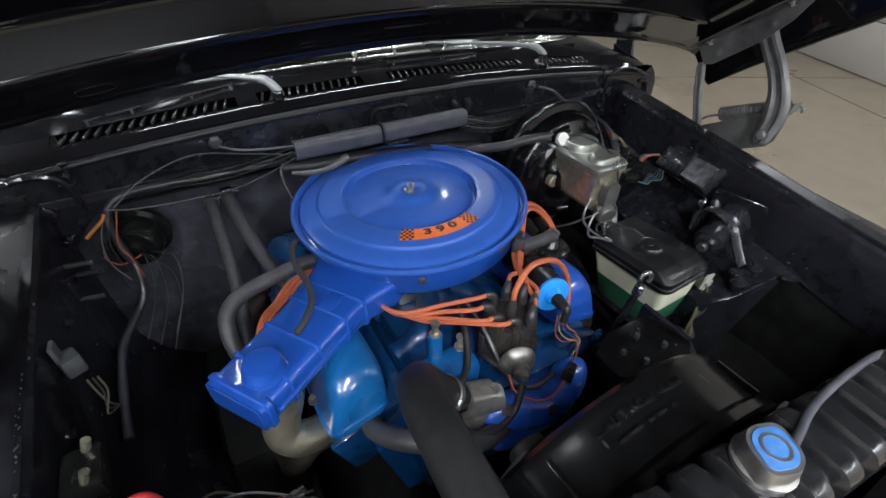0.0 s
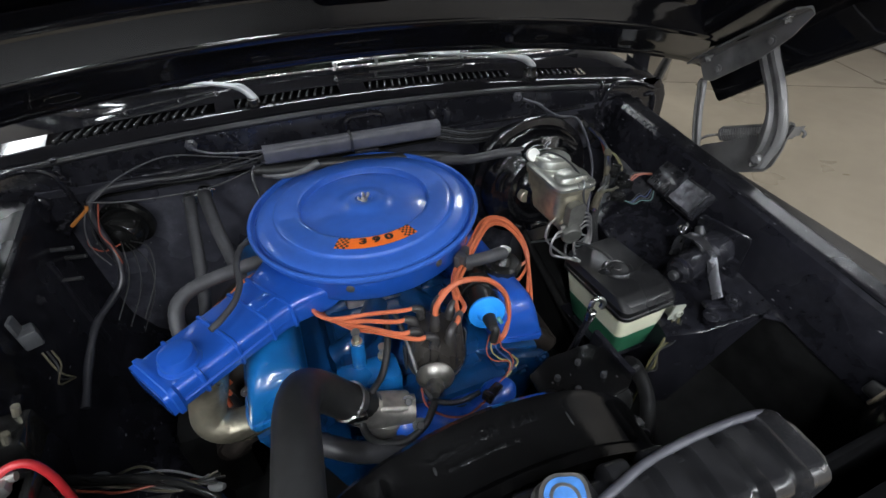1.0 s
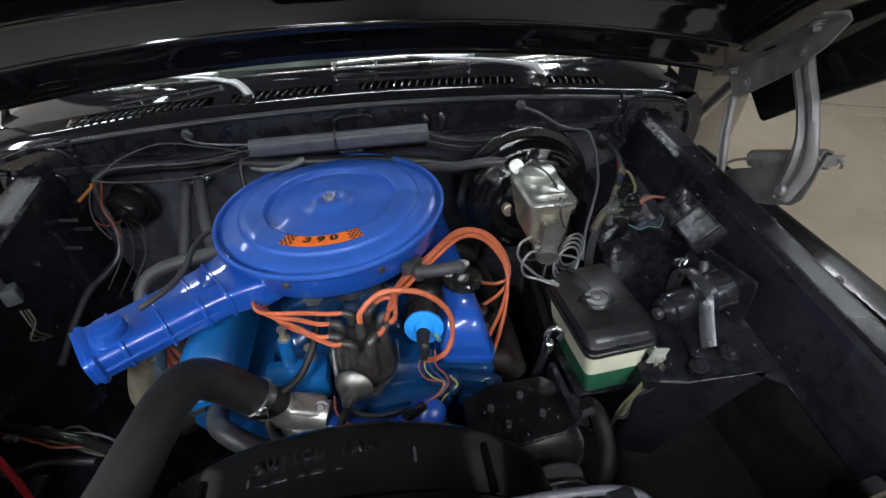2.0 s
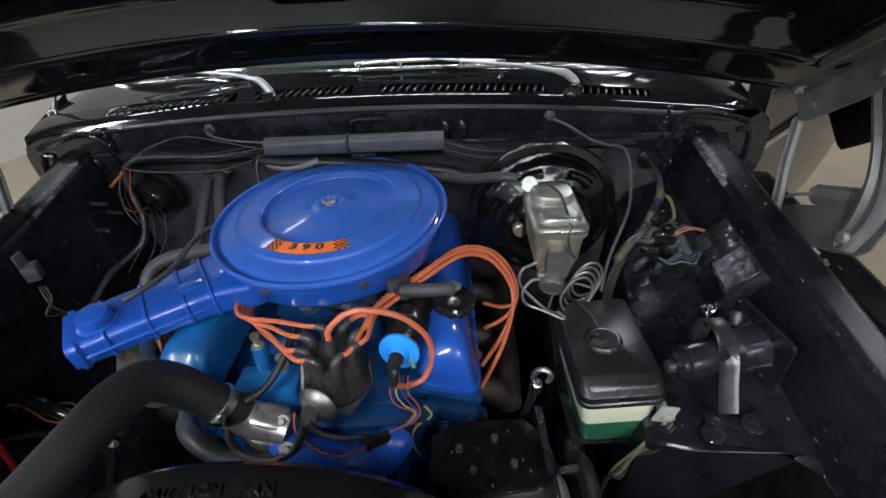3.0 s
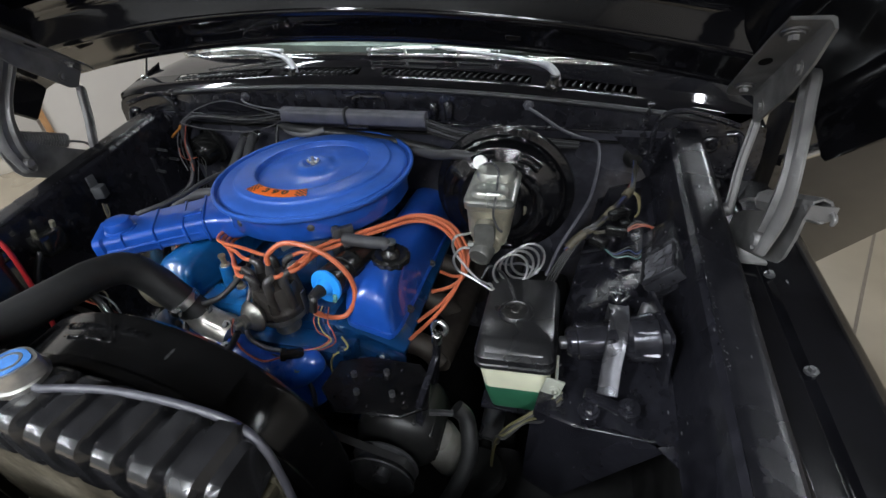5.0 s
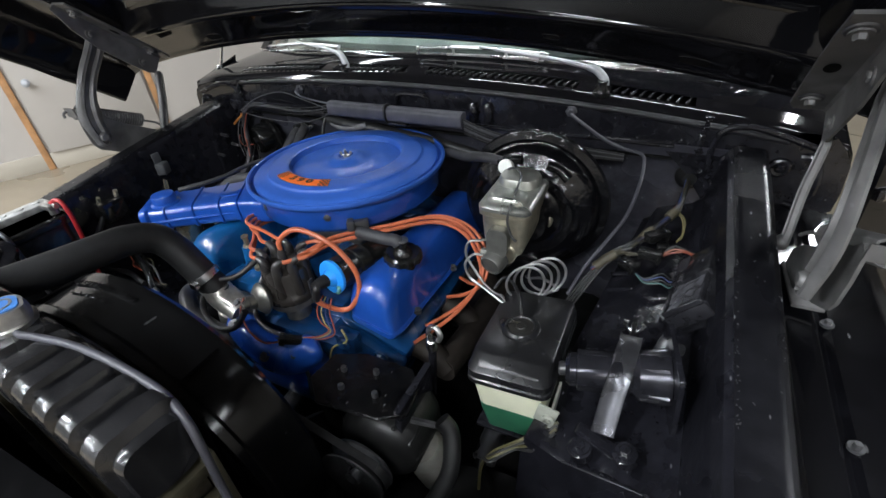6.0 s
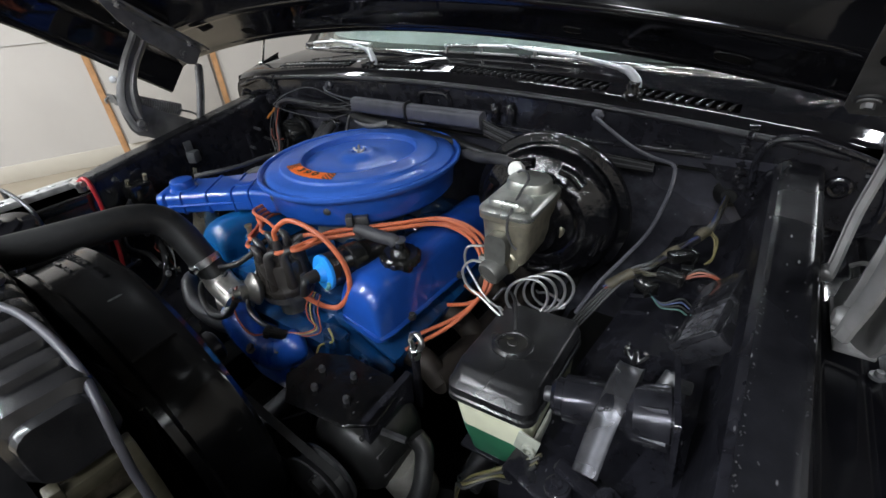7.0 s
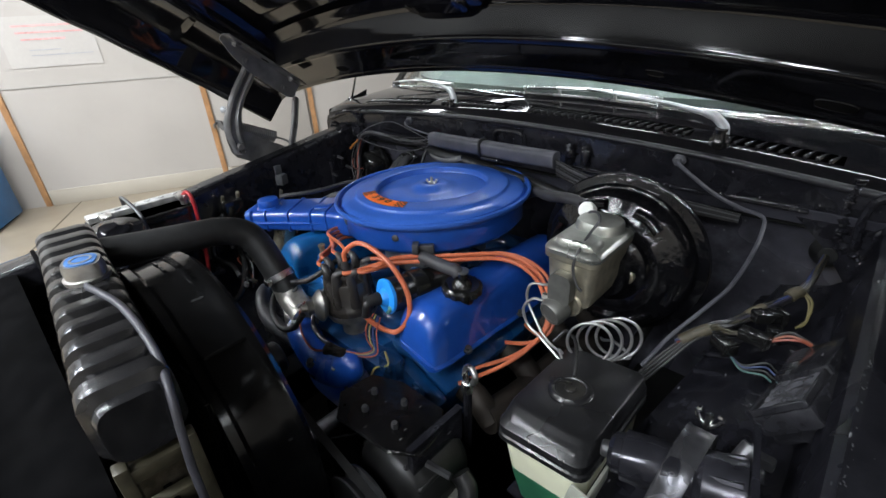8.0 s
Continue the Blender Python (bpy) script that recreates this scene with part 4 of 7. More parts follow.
    part("spring_hook", bm, HINGE, h)
    return h


hinge(1)
hinge(-1)


# ---- engine ----
eng = thing("engine", (0.0, -0.1, 0.6), "blue painted V8 engine with black fittings", "engine")
bm = BM()
loft(bm, [[V(-0.20, y, 0.78), V(-0.15, y, 0.60), V(0.17, y, 0.60), V(0.22, y, 0.78), V(0.12, y, 0.86), V(-0.10, y, 0.86)] for y in (-0.27, 0.24)])
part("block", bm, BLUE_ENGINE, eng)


def valve_cover(side, material):
    """A long pressed cover with a narrow crown, its broad outer face sloping down to the flange."""
    prof = [(0.152, 0.890), (0.154, 0.915), (0.156, 0.940), (0.160, 0.952), (0.168, 0.960), (0.180, 0.963), (0.198, 0.963), (0.214, 0.960), (0.226, 0.954), (0.234, 0.944), (0.239, 0.930), (0.246, 0.898), (0.253, 0.864)]

    def put(x, y, z, kx=1.0, kz=1.0):
        x, z = 0.218 + (x - 0.218) * kx, 0.872 + (z - 0.872) * kz
        return V(x if side > 0 else -0.014 - x, y, z - 0.075 * (y + 0.2))

    bm = BM()
    secs = []
    ends = [(-0.266 + 0.060 * (1 - math.cos(1.57 * k / 9) ** 0.8), math.sin(1.57 * k / 9) ** 0.72) for k in range(10)]
    ends += [(y, 1.0) for y in (-0.12, 0.0, 0.10, 0.16)] + [(0.16 + 0.05 * math.sin(1.5708 * k / 6), max(0.0, math.cos(1.57 * k / 6)) ** 0.85) for k in range(1, 7)]
    for y, f in ends:
        kx, kz = 0.62 + 0.38 * f ** 0.55, 0.02 + 0.98 * f
        secs.append([put(x, y, z, kx, kz if z > 0.872 else 1.0) for x, z in prof])
    loft(bm, secs)
    vc = part("valve_cover", bm, material, eng, "gloss blue valve cover")
    bm = BM()
    loft(bm, [[put(x, y, z, kx) for x, z in ((0.150, 0.884), (0.152, 0.890), (0.252, 0.872), (0.256, 0.867), (0.253, 0.861), (0.152, 0.878))] for y, kx in ((-0.270, 0.62), (-0.266, 0.80), (-0.255, 0.92), (-0.235, 1.0), (0.190, 1.0), (0.215, 0.9))])
    part("flange", bm, material, vc)
    for y in (-0.19, -0.03, 0.13):
        part("bolt", hexbolt(BM(), put(0.253, y, 0.872), V(side * 0.3, 0, 0.9), 0.0055, 0.006), STEEL_DARK, vc)
    return vc


valve_cover(1, BLUE_GLOSS)
valve_cover(-1, BLUE_TEAL)
# cylinder heads below the covers
for cx, side in ((0.222, 1), (-0.230, -1)):
    bm = BM()
    box(bm, (0, 0, 0), (0.15, 0.50, 0.10), Matrix.Rotation(radians(20 * side), 3, "Y"), bev=0.01)
    bmesh.ops.translate(bm, vec=(cx - 0.048 * side, -0.002, 0.796), verts=bm.verts)
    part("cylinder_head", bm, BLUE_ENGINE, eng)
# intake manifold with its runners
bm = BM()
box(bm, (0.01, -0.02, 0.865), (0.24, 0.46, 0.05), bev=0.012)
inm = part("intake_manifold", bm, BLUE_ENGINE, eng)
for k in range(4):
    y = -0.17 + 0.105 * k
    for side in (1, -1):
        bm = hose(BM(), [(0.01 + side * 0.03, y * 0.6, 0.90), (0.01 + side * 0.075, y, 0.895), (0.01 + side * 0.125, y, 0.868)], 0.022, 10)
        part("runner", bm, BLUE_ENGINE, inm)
bm = BM()
box(bm, (-0.075, -0.262, 0.892), (0.10, 0.055, 0.055), bev=0.010)
box(bm, (-0.062, -0.292, 0.868), (0.05, 0.05, 0.045), bev=0.010)
hose(bm, [(-0.085, -0.246, 0.90), (-0.084, -0.244, 0.935), (-0.083, -0.241, 0.968)], 0.0115, 14)
part("water_neck", bm, BLUE_TEAL, eng)
for k, (x, y) in enumerate(((-0.083, -0.241), (-0.048, -0.258))):
    bm = BM()
    turned(bm, (x, y, 0.965 - 0.03 * k), (0, 0, 1), [(0, 0), (0.009, 0), (0.009, 0.006), (0.005, 0.007), (0.005, 0.022), (0.007, 0.023), (0.007, 0.027), (0, 0.027)], 12)
    part("sender", bm, ZINC, eng, "yellow metal temperature sender")
# carburettor under the air cleaner
bm = BM()
box(bm, (0.0, 0.0, 0.915), (0.15, 0.19, 0.05), bev=0.008)
rod(bm, (0, 0, 0.93), (0, 0, 0.985), 0.062, 0.066, 28, 0.004)
box(bm, (0.0, -0.08, 0.945), (0.12, 0.05, 0.035), bev=0.006)
part("carburettor", bm, CAST, eng, "dull cast carburettor")
# front: timing cover, pump body, blue casting in front
bm = BM()
box(bm, (0.02, -0.285, 0.75), (0.30, 0.06, 0.22), bev=0.02)
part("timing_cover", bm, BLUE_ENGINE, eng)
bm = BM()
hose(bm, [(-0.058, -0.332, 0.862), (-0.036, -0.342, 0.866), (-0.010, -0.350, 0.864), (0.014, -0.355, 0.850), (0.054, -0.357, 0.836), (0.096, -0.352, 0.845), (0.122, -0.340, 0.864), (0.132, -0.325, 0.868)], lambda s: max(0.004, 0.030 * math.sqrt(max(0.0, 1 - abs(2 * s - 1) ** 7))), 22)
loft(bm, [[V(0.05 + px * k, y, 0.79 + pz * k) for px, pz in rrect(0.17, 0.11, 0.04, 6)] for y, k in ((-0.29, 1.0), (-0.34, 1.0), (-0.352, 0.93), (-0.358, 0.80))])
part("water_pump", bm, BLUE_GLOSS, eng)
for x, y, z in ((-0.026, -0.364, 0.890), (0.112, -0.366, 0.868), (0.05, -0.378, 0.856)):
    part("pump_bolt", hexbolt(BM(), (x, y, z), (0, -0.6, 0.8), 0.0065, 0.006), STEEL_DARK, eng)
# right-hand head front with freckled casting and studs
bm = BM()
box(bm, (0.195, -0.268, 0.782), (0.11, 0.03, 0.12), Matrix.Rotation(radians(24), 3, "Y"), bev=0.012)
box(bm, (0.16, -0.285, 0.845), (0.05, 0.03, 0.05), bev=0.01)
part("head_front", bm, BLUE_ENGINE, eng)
for p in ((0.195, -0.296, 0.825), (0.255, -0.296, 0.80), (0.165, -0.305, 0.86), (0.235, -0.296, 0.845)):
    part("head_bolt", hexbolt(BM(), p, (0, -1, 0), 0.008, 0.007), BLUE_ENGINE, eng)
# oil filler cap on the right cover
bm = BM()
n = 12
m = Matrix.Translation((0.214, -0.156, 0.950)) @ Matrix.Rotation(radians(4), 4, "Y")
lathe(bm, [(0, -0.01), (0.022, -0.01), (0.022, 0.008), (0.036, 0.010), (0.036, 0.020), (0.030, 0.024), (0.018, 0.022), (0.014, 0.030), (0.010, 0.034), (0.010, 0.046), (0, 0.047)], m, 48)
for v in bm.verts:
    q = m.inverted() @ v.co
    rr = math.hypot(q.x, q.y)
    if rr > 0.033:
        k = 1 - 0.07 * (1 if math.sin(12 * math.atan2(q.y, q.x)) > 0 else 0)
        v.co = m @ V(q.x * k, q.y * k, q.z)
cap = part("filler_cap", bm, BAKELITE, eng, "black ribbed oil filler cap")
part("stem", turned(BM(), m @ V(0, 0, 0.020), (0.07, 0, 1), [(0, 0), (0.015, 0), (0.015, 0.004), (0.0085, 0.006), (0.0085, 0.026), (0.011, 0.028), (0.011, 0.031), (0, 0.032)], 20), CAST, cap, "bright metal stem")
for k in range(16):
    a = 2 * math.pi * k / 16
    part("knurl", box(BM(), m @ V(0.0335 * math.cos(a), 0.0335 * math.sin(a), 0.016), (0.0055, 0.0042, 0.011), Matrix.Rotation(a, 3, "Z"), bev=0.0014, seg=1), BAKELITE, cap)

# ---- air cleaner ----
TIP = Matrix.Translation((0, 0, 1.055)) @ Matrix.Rotation(radians(-2), 4, "Y") @ Matrix.Translation((0, 0, -1.055))
ac = thing("air_cleaner", (0, 0, 1.0), "bright blue round air cleaner with a snorkel", "air cleaner")
Z = 1.055
bm = BM()
lathe(bm, [(0.197, Z - 0.008), (0.207, Z - 0.008), (0.2100, Z - 0.0045), (0.2108, Z - 0.001), (0.2100, Z + 0.0025), (0.2070, Z + 0.0042), (0.2040, Z + 0.0030), (0.2028, Z - 0.0080), (0.2005, Z - 0.0125), (0.1985, Z - 0.0125), (0.1962, Z - 0.0090), (0.1945, Z + 0.0005), (0.190, Z + 0.0032), (0.182, Z + 0.0050),
           (0.170, Z + 0.0064), (0.1660, Z + 0.0070), (0.1640, Z + 0.0085), (0.1622, Z + 0.0120), (0.1590, Z + 0.0134), (0.150, Z + 0.0138), (0.1255, Z + 0.0150), (0.1210, Z + 0.0150), (0.1192, Z + 0.0138), (0.1180, Z + 0.0050), (0.1165, Z + 0.0022), (0.1130, Z + 0.0020), (0.1100, Z + 0.0036), (0.060, Z + 0.0062), (0.044, Z + 0.0078),
           (0.038, Z + 0.012), (0.030, Z + 0.0165), (0.022, Z + 0.0175), (0.016, Z + 0.0160), (0.013, Z + 0.0115), (0, Z + 0.011)], TIP, 96)
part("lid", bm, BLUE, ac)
bm = BM()
lathe(bm, [(0, Z - 0.095), (0.12, Z - 0.095), (0.135, Z - 0.090), (0.188, Z - 0.062), (0.1955, Z - 0.052), (0.1965, Z - 0.010), (0.199, Z - 0.007), (0.19, Z - 0.002), (0, Z - 0.002)], TIP, 96)
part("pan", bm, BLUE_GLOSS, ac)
bm = BM()
turned(bm, TIP @ V(0, 0, Z + 0.008), (-0.03, 0, 1), [(0, 0), (0.008, 0), (0.008, 0.003), (0.005, 0.004), (0.005, 0.009), (0.003, 0.010), (0.0026, 0.020), (0, 0.021)], 14)
for s in (1, -1):
    hose(bm, [TIP @ V(s * 0.004, 0, Z + 0.014), TIP @ V(s * 0.008, s * 0.003, Z + 0.016), TIP @ V(s * 0.0105, s * 0.004, Z + 0.020), TIP @ V(s * 0.009, s * 0.003, Z + 0.0225)], 0.0024, 8)
part("wing_nut", bm, CAST, ac, "dull grey wing nut on its stud")
# snorkel: a pressed duct with cross ribs, leaning down to its mouth
S0, S1 = V(-0.092, -0.062, 0.996), V(-0.360, -0.240, 0.988)
ax = (S1 - S0).normalized()
sx = ax.cross(V(0, 0, 1)).normalized()
su = sx.cross(ax).normalized()


def duct(t, w, h, r, lift=0.0):
    q = S0.lerp(S1, t) + su * lift
    return [q + sx * x + su * y for x, y in rrect(w, h, r, 6)]


secs = []
for t, w, h in ((0.0, 0.150, 0.052), (0.22, 0.150, 0.052), (0.34, 0.118, 0.050), (0.42, 0.106, 0.049), (0.62, 0.098, 0.047), (0.94, 0.092, 0.045), (0.955, 0.101, 0.052), (0.975, 0.101, 0.052), (0.98, 0.094, 0.046), (1.0, 0.094, 0.046)):
    secs.append(duct(t, w, h, 0.012))
bm = BM()
loft(bm, secs)
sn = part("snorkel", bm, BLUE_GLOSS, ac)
for t, w, h in ((0.38, 0.112, 0.050), (0.50, 0.103, 0.048), (0.67, 0.098, 0.047), (0.845, 0.095, 0.046)):
    bm = loft(BM(), [duct(t - 0.012, w - 0.002, h - 0.001, 0.012), duct(t - 0.005, w + 0.005, h + 0.005, 0.012), duct(t + 0.005, w + 0.005, h + 0.005, 0.012), duct(t + 0.012, w - 0.002, h - 0.001, 0.012)])
    part("rib", bm, BLUE_GLOSS, sn)
bm = BM()
loft(bm, [duct(1.001, 0.084, 0.036, 0.010), duct(1.003, 0.083, 0.035, 0.010)])
part("mouth", bm, BLUE_GLOSS, sn)
for sgn in (1, -1):
    bm = hose(BM(), [S0.lerp(S1, t) + sx * (sgn * (0.052 - 0.004 * t)) - su * 0.002 for t in (0.40, 0.6, 0.94)], 0.0035, 6)
    part("seam", bm, BLUE_GLOSS, sn)
q = S0.lerp(S1, 0.86) + su * 0.020 + sx * (-0.010)
bm = BM()
turned(bm, q, su, [(0, 0), (0.029, 0), (0.028, 0.005), (0.0240, 0.007), (0.0240, 0.019), (0.0222, 0.023), (0.017, 0.0245), (0, 0.025)], 32)
part("vacuum_motor", bm, BLUE_GLOSS, sn)
# small plates and screws
bm = BM()
qq = S0.lerp(S1, 0.445) + su * 0.0255 - sx * 0.012
box(bm, qq, (0.035, 0.022, 0.004), Matrix((ax, sx, su)).transposed(), bev=0.0012)
part("tag_plate", bm, BLUE_GLOSS, sn)
for an in (248, 293):
    a = radians(an)
    bm = BM()
    turned(bm, TIP @ V(0.196 * math.cos(a), 0.196 * math.sin(a), Z - 0.028), (math.cos(a), math.sin(a), 0), [(0, -0.002), (0.007, -0.002), (0.007, 0.001), (0.004, 0.0025), (0, 0.003)], 12)
    part("rivet", bm, STEEL_DARK, ac)
# mounting clip and breather elbow at the front right
bm = BM()
box(bm, (0.128, -0.160, 1.012), (0.040, 0.012, 0.024), Matrix.Rotation(radians(40), 3, "Z"), bev=0.002)
box(bm, (0.122, -0.172, 1.020), (0.012, 0.018, 0.020), Matrix.Rotation(radians(40), 3, "Z"), bev=0.002)
box(bm, (0.138, -0.168, 0.998), (0.014, 0.014, 0.018), bev=0.002)
part("breather_clip", bm, STEEL_DARK, ac, "dull steel clip")
# sticker with checkered ends, lettered 390
R0, R1, A0, A1 = 0.1225, 0.1490, radians(-123), radians(-67.5)


def lid_z(r):
    return Z + 0.0150 - abs(r - 0.1255) * 0.05 + 0.0008


bm = BM()
n = 30
for i in range(n):
    a, b = A0 + (A1 - A0) * i / n, A0 + (A1 - A0) * (i + 1) / n
    for r0, r1 in ((R0, 0.1255), (0.1255, R1)):
        bm.faces.new([bm.verts.new(TIP @ V(r * math.cos(t), r * math.sin(t), lid_z(r))) for r, t in ((r0, a), (r1, a), (r1, b), (r0, b))])
bmesh.ops.remove_doubles(bm, verts=bm.verts, dist=1e-5)
st = part("sticker", bm, STICKER, ac, "orange sticker lettered 390 with checkered ends")
for e0, e1 in ((A0, A0 + radians(9)), (A1 - radians(9), A1)):
    bm = BM()
    for i in range(5):
        for j in range(6):
            if (i + j) % 2 == 0:
                ta, tb = e0 + (e1 - e0) * i / 5, e0 + (e1 - e0) * (i + 1) / 5
                ra, rb = R0 + (R1 - R0) * j / 6, R0 + (R1 - R0) * (j + 1) / 6
                bm.faces.new([bm.verts.new(TIP @ V(r * math.cos(t), r * math.sin(t), lid_z(r) + 0.0005)) for r, t in ((ra, ta), (rb, ta), (rb, tb), (ra, tb))])
    part("checker", bm, INK, st)
for ch, an in (("3", -104.5), ("9", -95.2), ("0", -86.0)):
    a = radians(an)
    letters(ch, 0.020, TIP @ Matrix.Translation((0.1330 * math.cos(a), 0.1330 * math.sin(a), lid_z(0.1330) + 0.0006)) @ Matrix.Rotation(a + math.pi / 2, 4, "Z") @ Matrix.Scale(1.35, 4, (1, 0, 0)), 0.0001, INK, "numeral", st, font_bevel=0.0009)

# ---- ignition ----
dist = thing("distributor", (0.035, -0.27, 0.85), "black distributor with a ribbed cap and vacuum advance", "distributor")
DX, DY = 0.036, -0.268
bm = BM()
turned(bm, (DX, DY, 0.945), (0, 0, 1), [(0, -0.030), (0.049, -0.030), (0.0505, -0.022), (0.0485, -0.016), (0.0435, -0.010), (0.0415, 0.024), (0.039, 0.030), (0.028, 0.033), (0, 0.034)], 32)
dcap = part("cap", bm, DIST_CAP := mat("dusty_black_cap", (0.026, 0.023, 0.021), 0.28, 0, 0.4, 60, 0.15, dust=0.2, dust_color=(0.07, 0.062, 0.055)), dist, "shiny black plastic cap")
for k in range(8):
    a = 2 * math.pi * (k + 0.5) / 8
    bm = BM()
    rod(bm, (DX + 0.0375 * math.cos(a), DY + 0.0375 * math.sin(a), 0.928), (DX + 0.0335 * math.cos(a), DY + 0.0335 * math.sin(a), 0.988), 0.0112, 0.0084, 14, 0.002)
    part("tower", bm, DIST_CAP, dcap)
part("tower", rod(BM(), (DX, DY, 0.975), (DX, DY, 0.992), 0.0095, 0.0080, 14, 0.002), DIST_CAP, dcap)
bm = BM()
turned(bm, (DX, DY, 0.84), (0, 0, 1), [(0, 0), (0.024, 0), (0.024, 0.042), (0.030, 0.052), (0.044, 0.058), (0.047, 0.064), (0.047, 0.082), (0.044, 0.086), (0, 0.086)], 28)
part("body", bm, mat("grimy_cast", (0.24, 0.225, 0.20), 0.40, 0.7, 0.4, 60, 0.25), dist)
for s in (1, -1):
    part("spring_clip", box(BM(), (DX + s * 0.0515, DY, 0.930), (0.003, 0.012, 0.05), bev=0.001), STEEL_DARK, dist)
bm = BM()
turned(bm, (0.016, -0.320, 0.930), (-0.30, -0.85, 0.12), [(0, -0.012), (0.017, -0.012), (0.028, -0.004), (0.030, 0.0), (0.028, 0.004), (0.019, 0.012), (0.013, 0.014), (0.013, 0.024), (0.008, 0.026), (0.006, 0.036), (0, 0.036)], 28)
box(bm, (0.026, -0.300, 0.925), (0.014, 0.05, 0.012), bev=0.003)
part("vacuum_advance", bm, mat("grimy_zinc", (0.24, 0.23, 0.21), 0.34, 0.85, 0.4, 70, 0.3, dust=0.3, dust_color=(0.06, 0.05, 0.04)), dist, "silvery vacuum canister")
BOOT = mat("shiny_boot_rubber", (0.030, 0.028, 0.028), 0.22, 0, 0.3, 60, 0.1)
boots = []
for k in range(8):
    a = 2 * math.pi * (k + 0.5) / 8
    o = V(math.cos(a), math.sin(a), 0)
    p = V(DX, DY, 0.980) + o * 0.0335
    w = (V(-0.9, 0.1, 0) if k in (2, 3, 4, 5) else V(0.7, 0.65, 0)).normalized()
    q = [p, p + V(0, 0, 0.010), p + V(0, 0, 0.016) + w * 0.003, p + V(0, 0, 0.0195) + w * 0.009, p + V(0, 0, 0.0205) + w * 0.014]
    boots.append((q[-1], w))
    part("boot", hose(BM(), q, lambda s: 0.0092 - 0.0038 * s, 12), BOOT, dist, "black rubber plug-lead boot")
part("boot", hose(BM(), [V(DX, DY, 0.990), V(DX, DY, 1.000), V(DX + 0.001, DY, 1.008)], lambda s: 0.0085 - 0.0033 * s, 12), BOOT, dist, "black rubber plug-lead boot")


def lead(name, pts, r=0.0042, material=ORANGE, label="orange silicone ignition lead", cat="ignition lead", group="ignition leads", seg=8):
    bm = BM()
    hose(bm, pts, r, seg, 7)
    return single(name, bm, material, label, cat, group)


# four leads to the left bank, looping round in front of the air cleaner
for k, n in enumerate((2, 3, 4, 5)):
    b, o = boots[n]
    h = 0.0078 * k
    g = 0.004 * k
    lead("ignition_lead", [b - o * 0.004, b + o * 0.016, b.lerp(V(-0.104, -0.206, 0.998 - h), 0.55) + V(0, 0, -0.002), V(-0.094 + g, -0.212 - 0.002 * k, 0.997 - h), V(-0.117 + g, -0.201 + g, 0.994 - h), V(-0.131 + g, -0.180 + g, 0.990 - h), V(-0.134 + g, -0.155 + g, 0.985 - h), V(-0.124 + g, -0.128 + g, 0.978 - h), V(-0.08, -0.09, 0.955)], 0.0036)
# four leads to the right bank, sweeping back over the valve cover and down behind it
ENDS = [V(0.258, -0.222, 0.818), V(0.262, -0.180, 0.826), V(0.272, -0.105, 0.842), V(0.276, -0.045, 0.850)]
RISE = (0.0, 0.007, -0.006, 0.002)
for k, n in enumerate((1, 0, 7, 6)):
    b, o = boots[n]
    h = 0.0085 * k
    z = RISE[k]
    lead("ignition_lead", [b - o * 0.004, b + o * 0.016, V(0.100, -0.205 + 0.6 * h, 0.998 + z), V(0.165, -0.130 + 0.7 * h, 0.992 + z), V(0.232, -0.060 + 0.8 * h, 0.985 + z), V(0.285 + 0.3 * h, -0.038 + 0.8 * h, 0.958 + z), V(0.322 + 0.4 * h, -0.050 + 0.7 * h, 0.912 + z), V(0.330 + 0.3 * h, -0.075 + 0.5 * h, 0.872 + 0.5 * z), ENDS[k].lerp(V(0.326, -0.085 + 0.5 * h, 0.848), 0.6) + V(0.006, 0, 0.002 * k), ENDS[k]], 0.0039)
# two ends of the left-bank leads beside the snorkel
for k in range(3):
    h = 0.008 * k
    lead("ignition_lead", [V(-0.13, 0.045, 0.940), V(-0.185 - 0.4 * h, 0.015 + 0.5 * h, 0.945), V(-0.222 - h, -0.006 + 0.6 * h, 0.944), V(-0.258 - 0.8 * h, -0.034 + 0.5 * h, 0.942 - 0.3 * h), V(-0.290 - 0.6 * h, -0.064 + 0.5 * h, 0.938), V(-0.316 - 0.4 * h, -0.094, 0.925 - h), V(-0.322, -0.12 - h, 0.885), V(-0.300, -0.13 - 3 * h, 0.83)])
# coil lead with its big loop
lead("coil_lead", [V(DX + 0.001, DY, 1.004), V(0.040, -0.267, 1.026), V(0.066, -0.258, 1.047), V(0.098, -0.252, 1.046), V(0.140, -0.246, 1.024), V(0.172, -0.244, 0.982), V(0.179, -0.252, 0.942), V(0.166, -0.268, 0.914), V(0.146, -0.280, 0.914), V(0.130, -0.294, 0.932), V(0.124, -0.300, 0.944)], 0.0046, label="orange silicone coil lead in a loop", cat="ignition lead")

coil = thing("ignition_coil", (0.14, -0.2, 0.9), "black ignition coil with a sky-blue end", "ignition coil")
C0, C1 = V(0.131, -0.262, 0.966), V(0.158, -0.122, 0.948)
cd = (C1 - C0).normalized()
bm = BM()
turned(bm, C0 + cd * 0.006, cd, [(0.030, 0), (0.031, 0.004), (0.0305, 0.006), (0.0305, 0.128), (0.028, 0.133), (0, 0.134)], 32)
part("can", bm, BAKELITE, coil)
bm = BM()
turned(bm, C0 + cd * 0.008, -cd, [(0.0305, 0), (0.0315, 0.003), (0.031, 0.006), (0.0285, 0.007), (0.017, 0.0075), (0.015, 0.012), (0.012, 0.017), (0.0, 0.018)], 32)
part("end_cap", bm, COIL_BLUE, coil, "sky-blue coil end")
bm = BM()
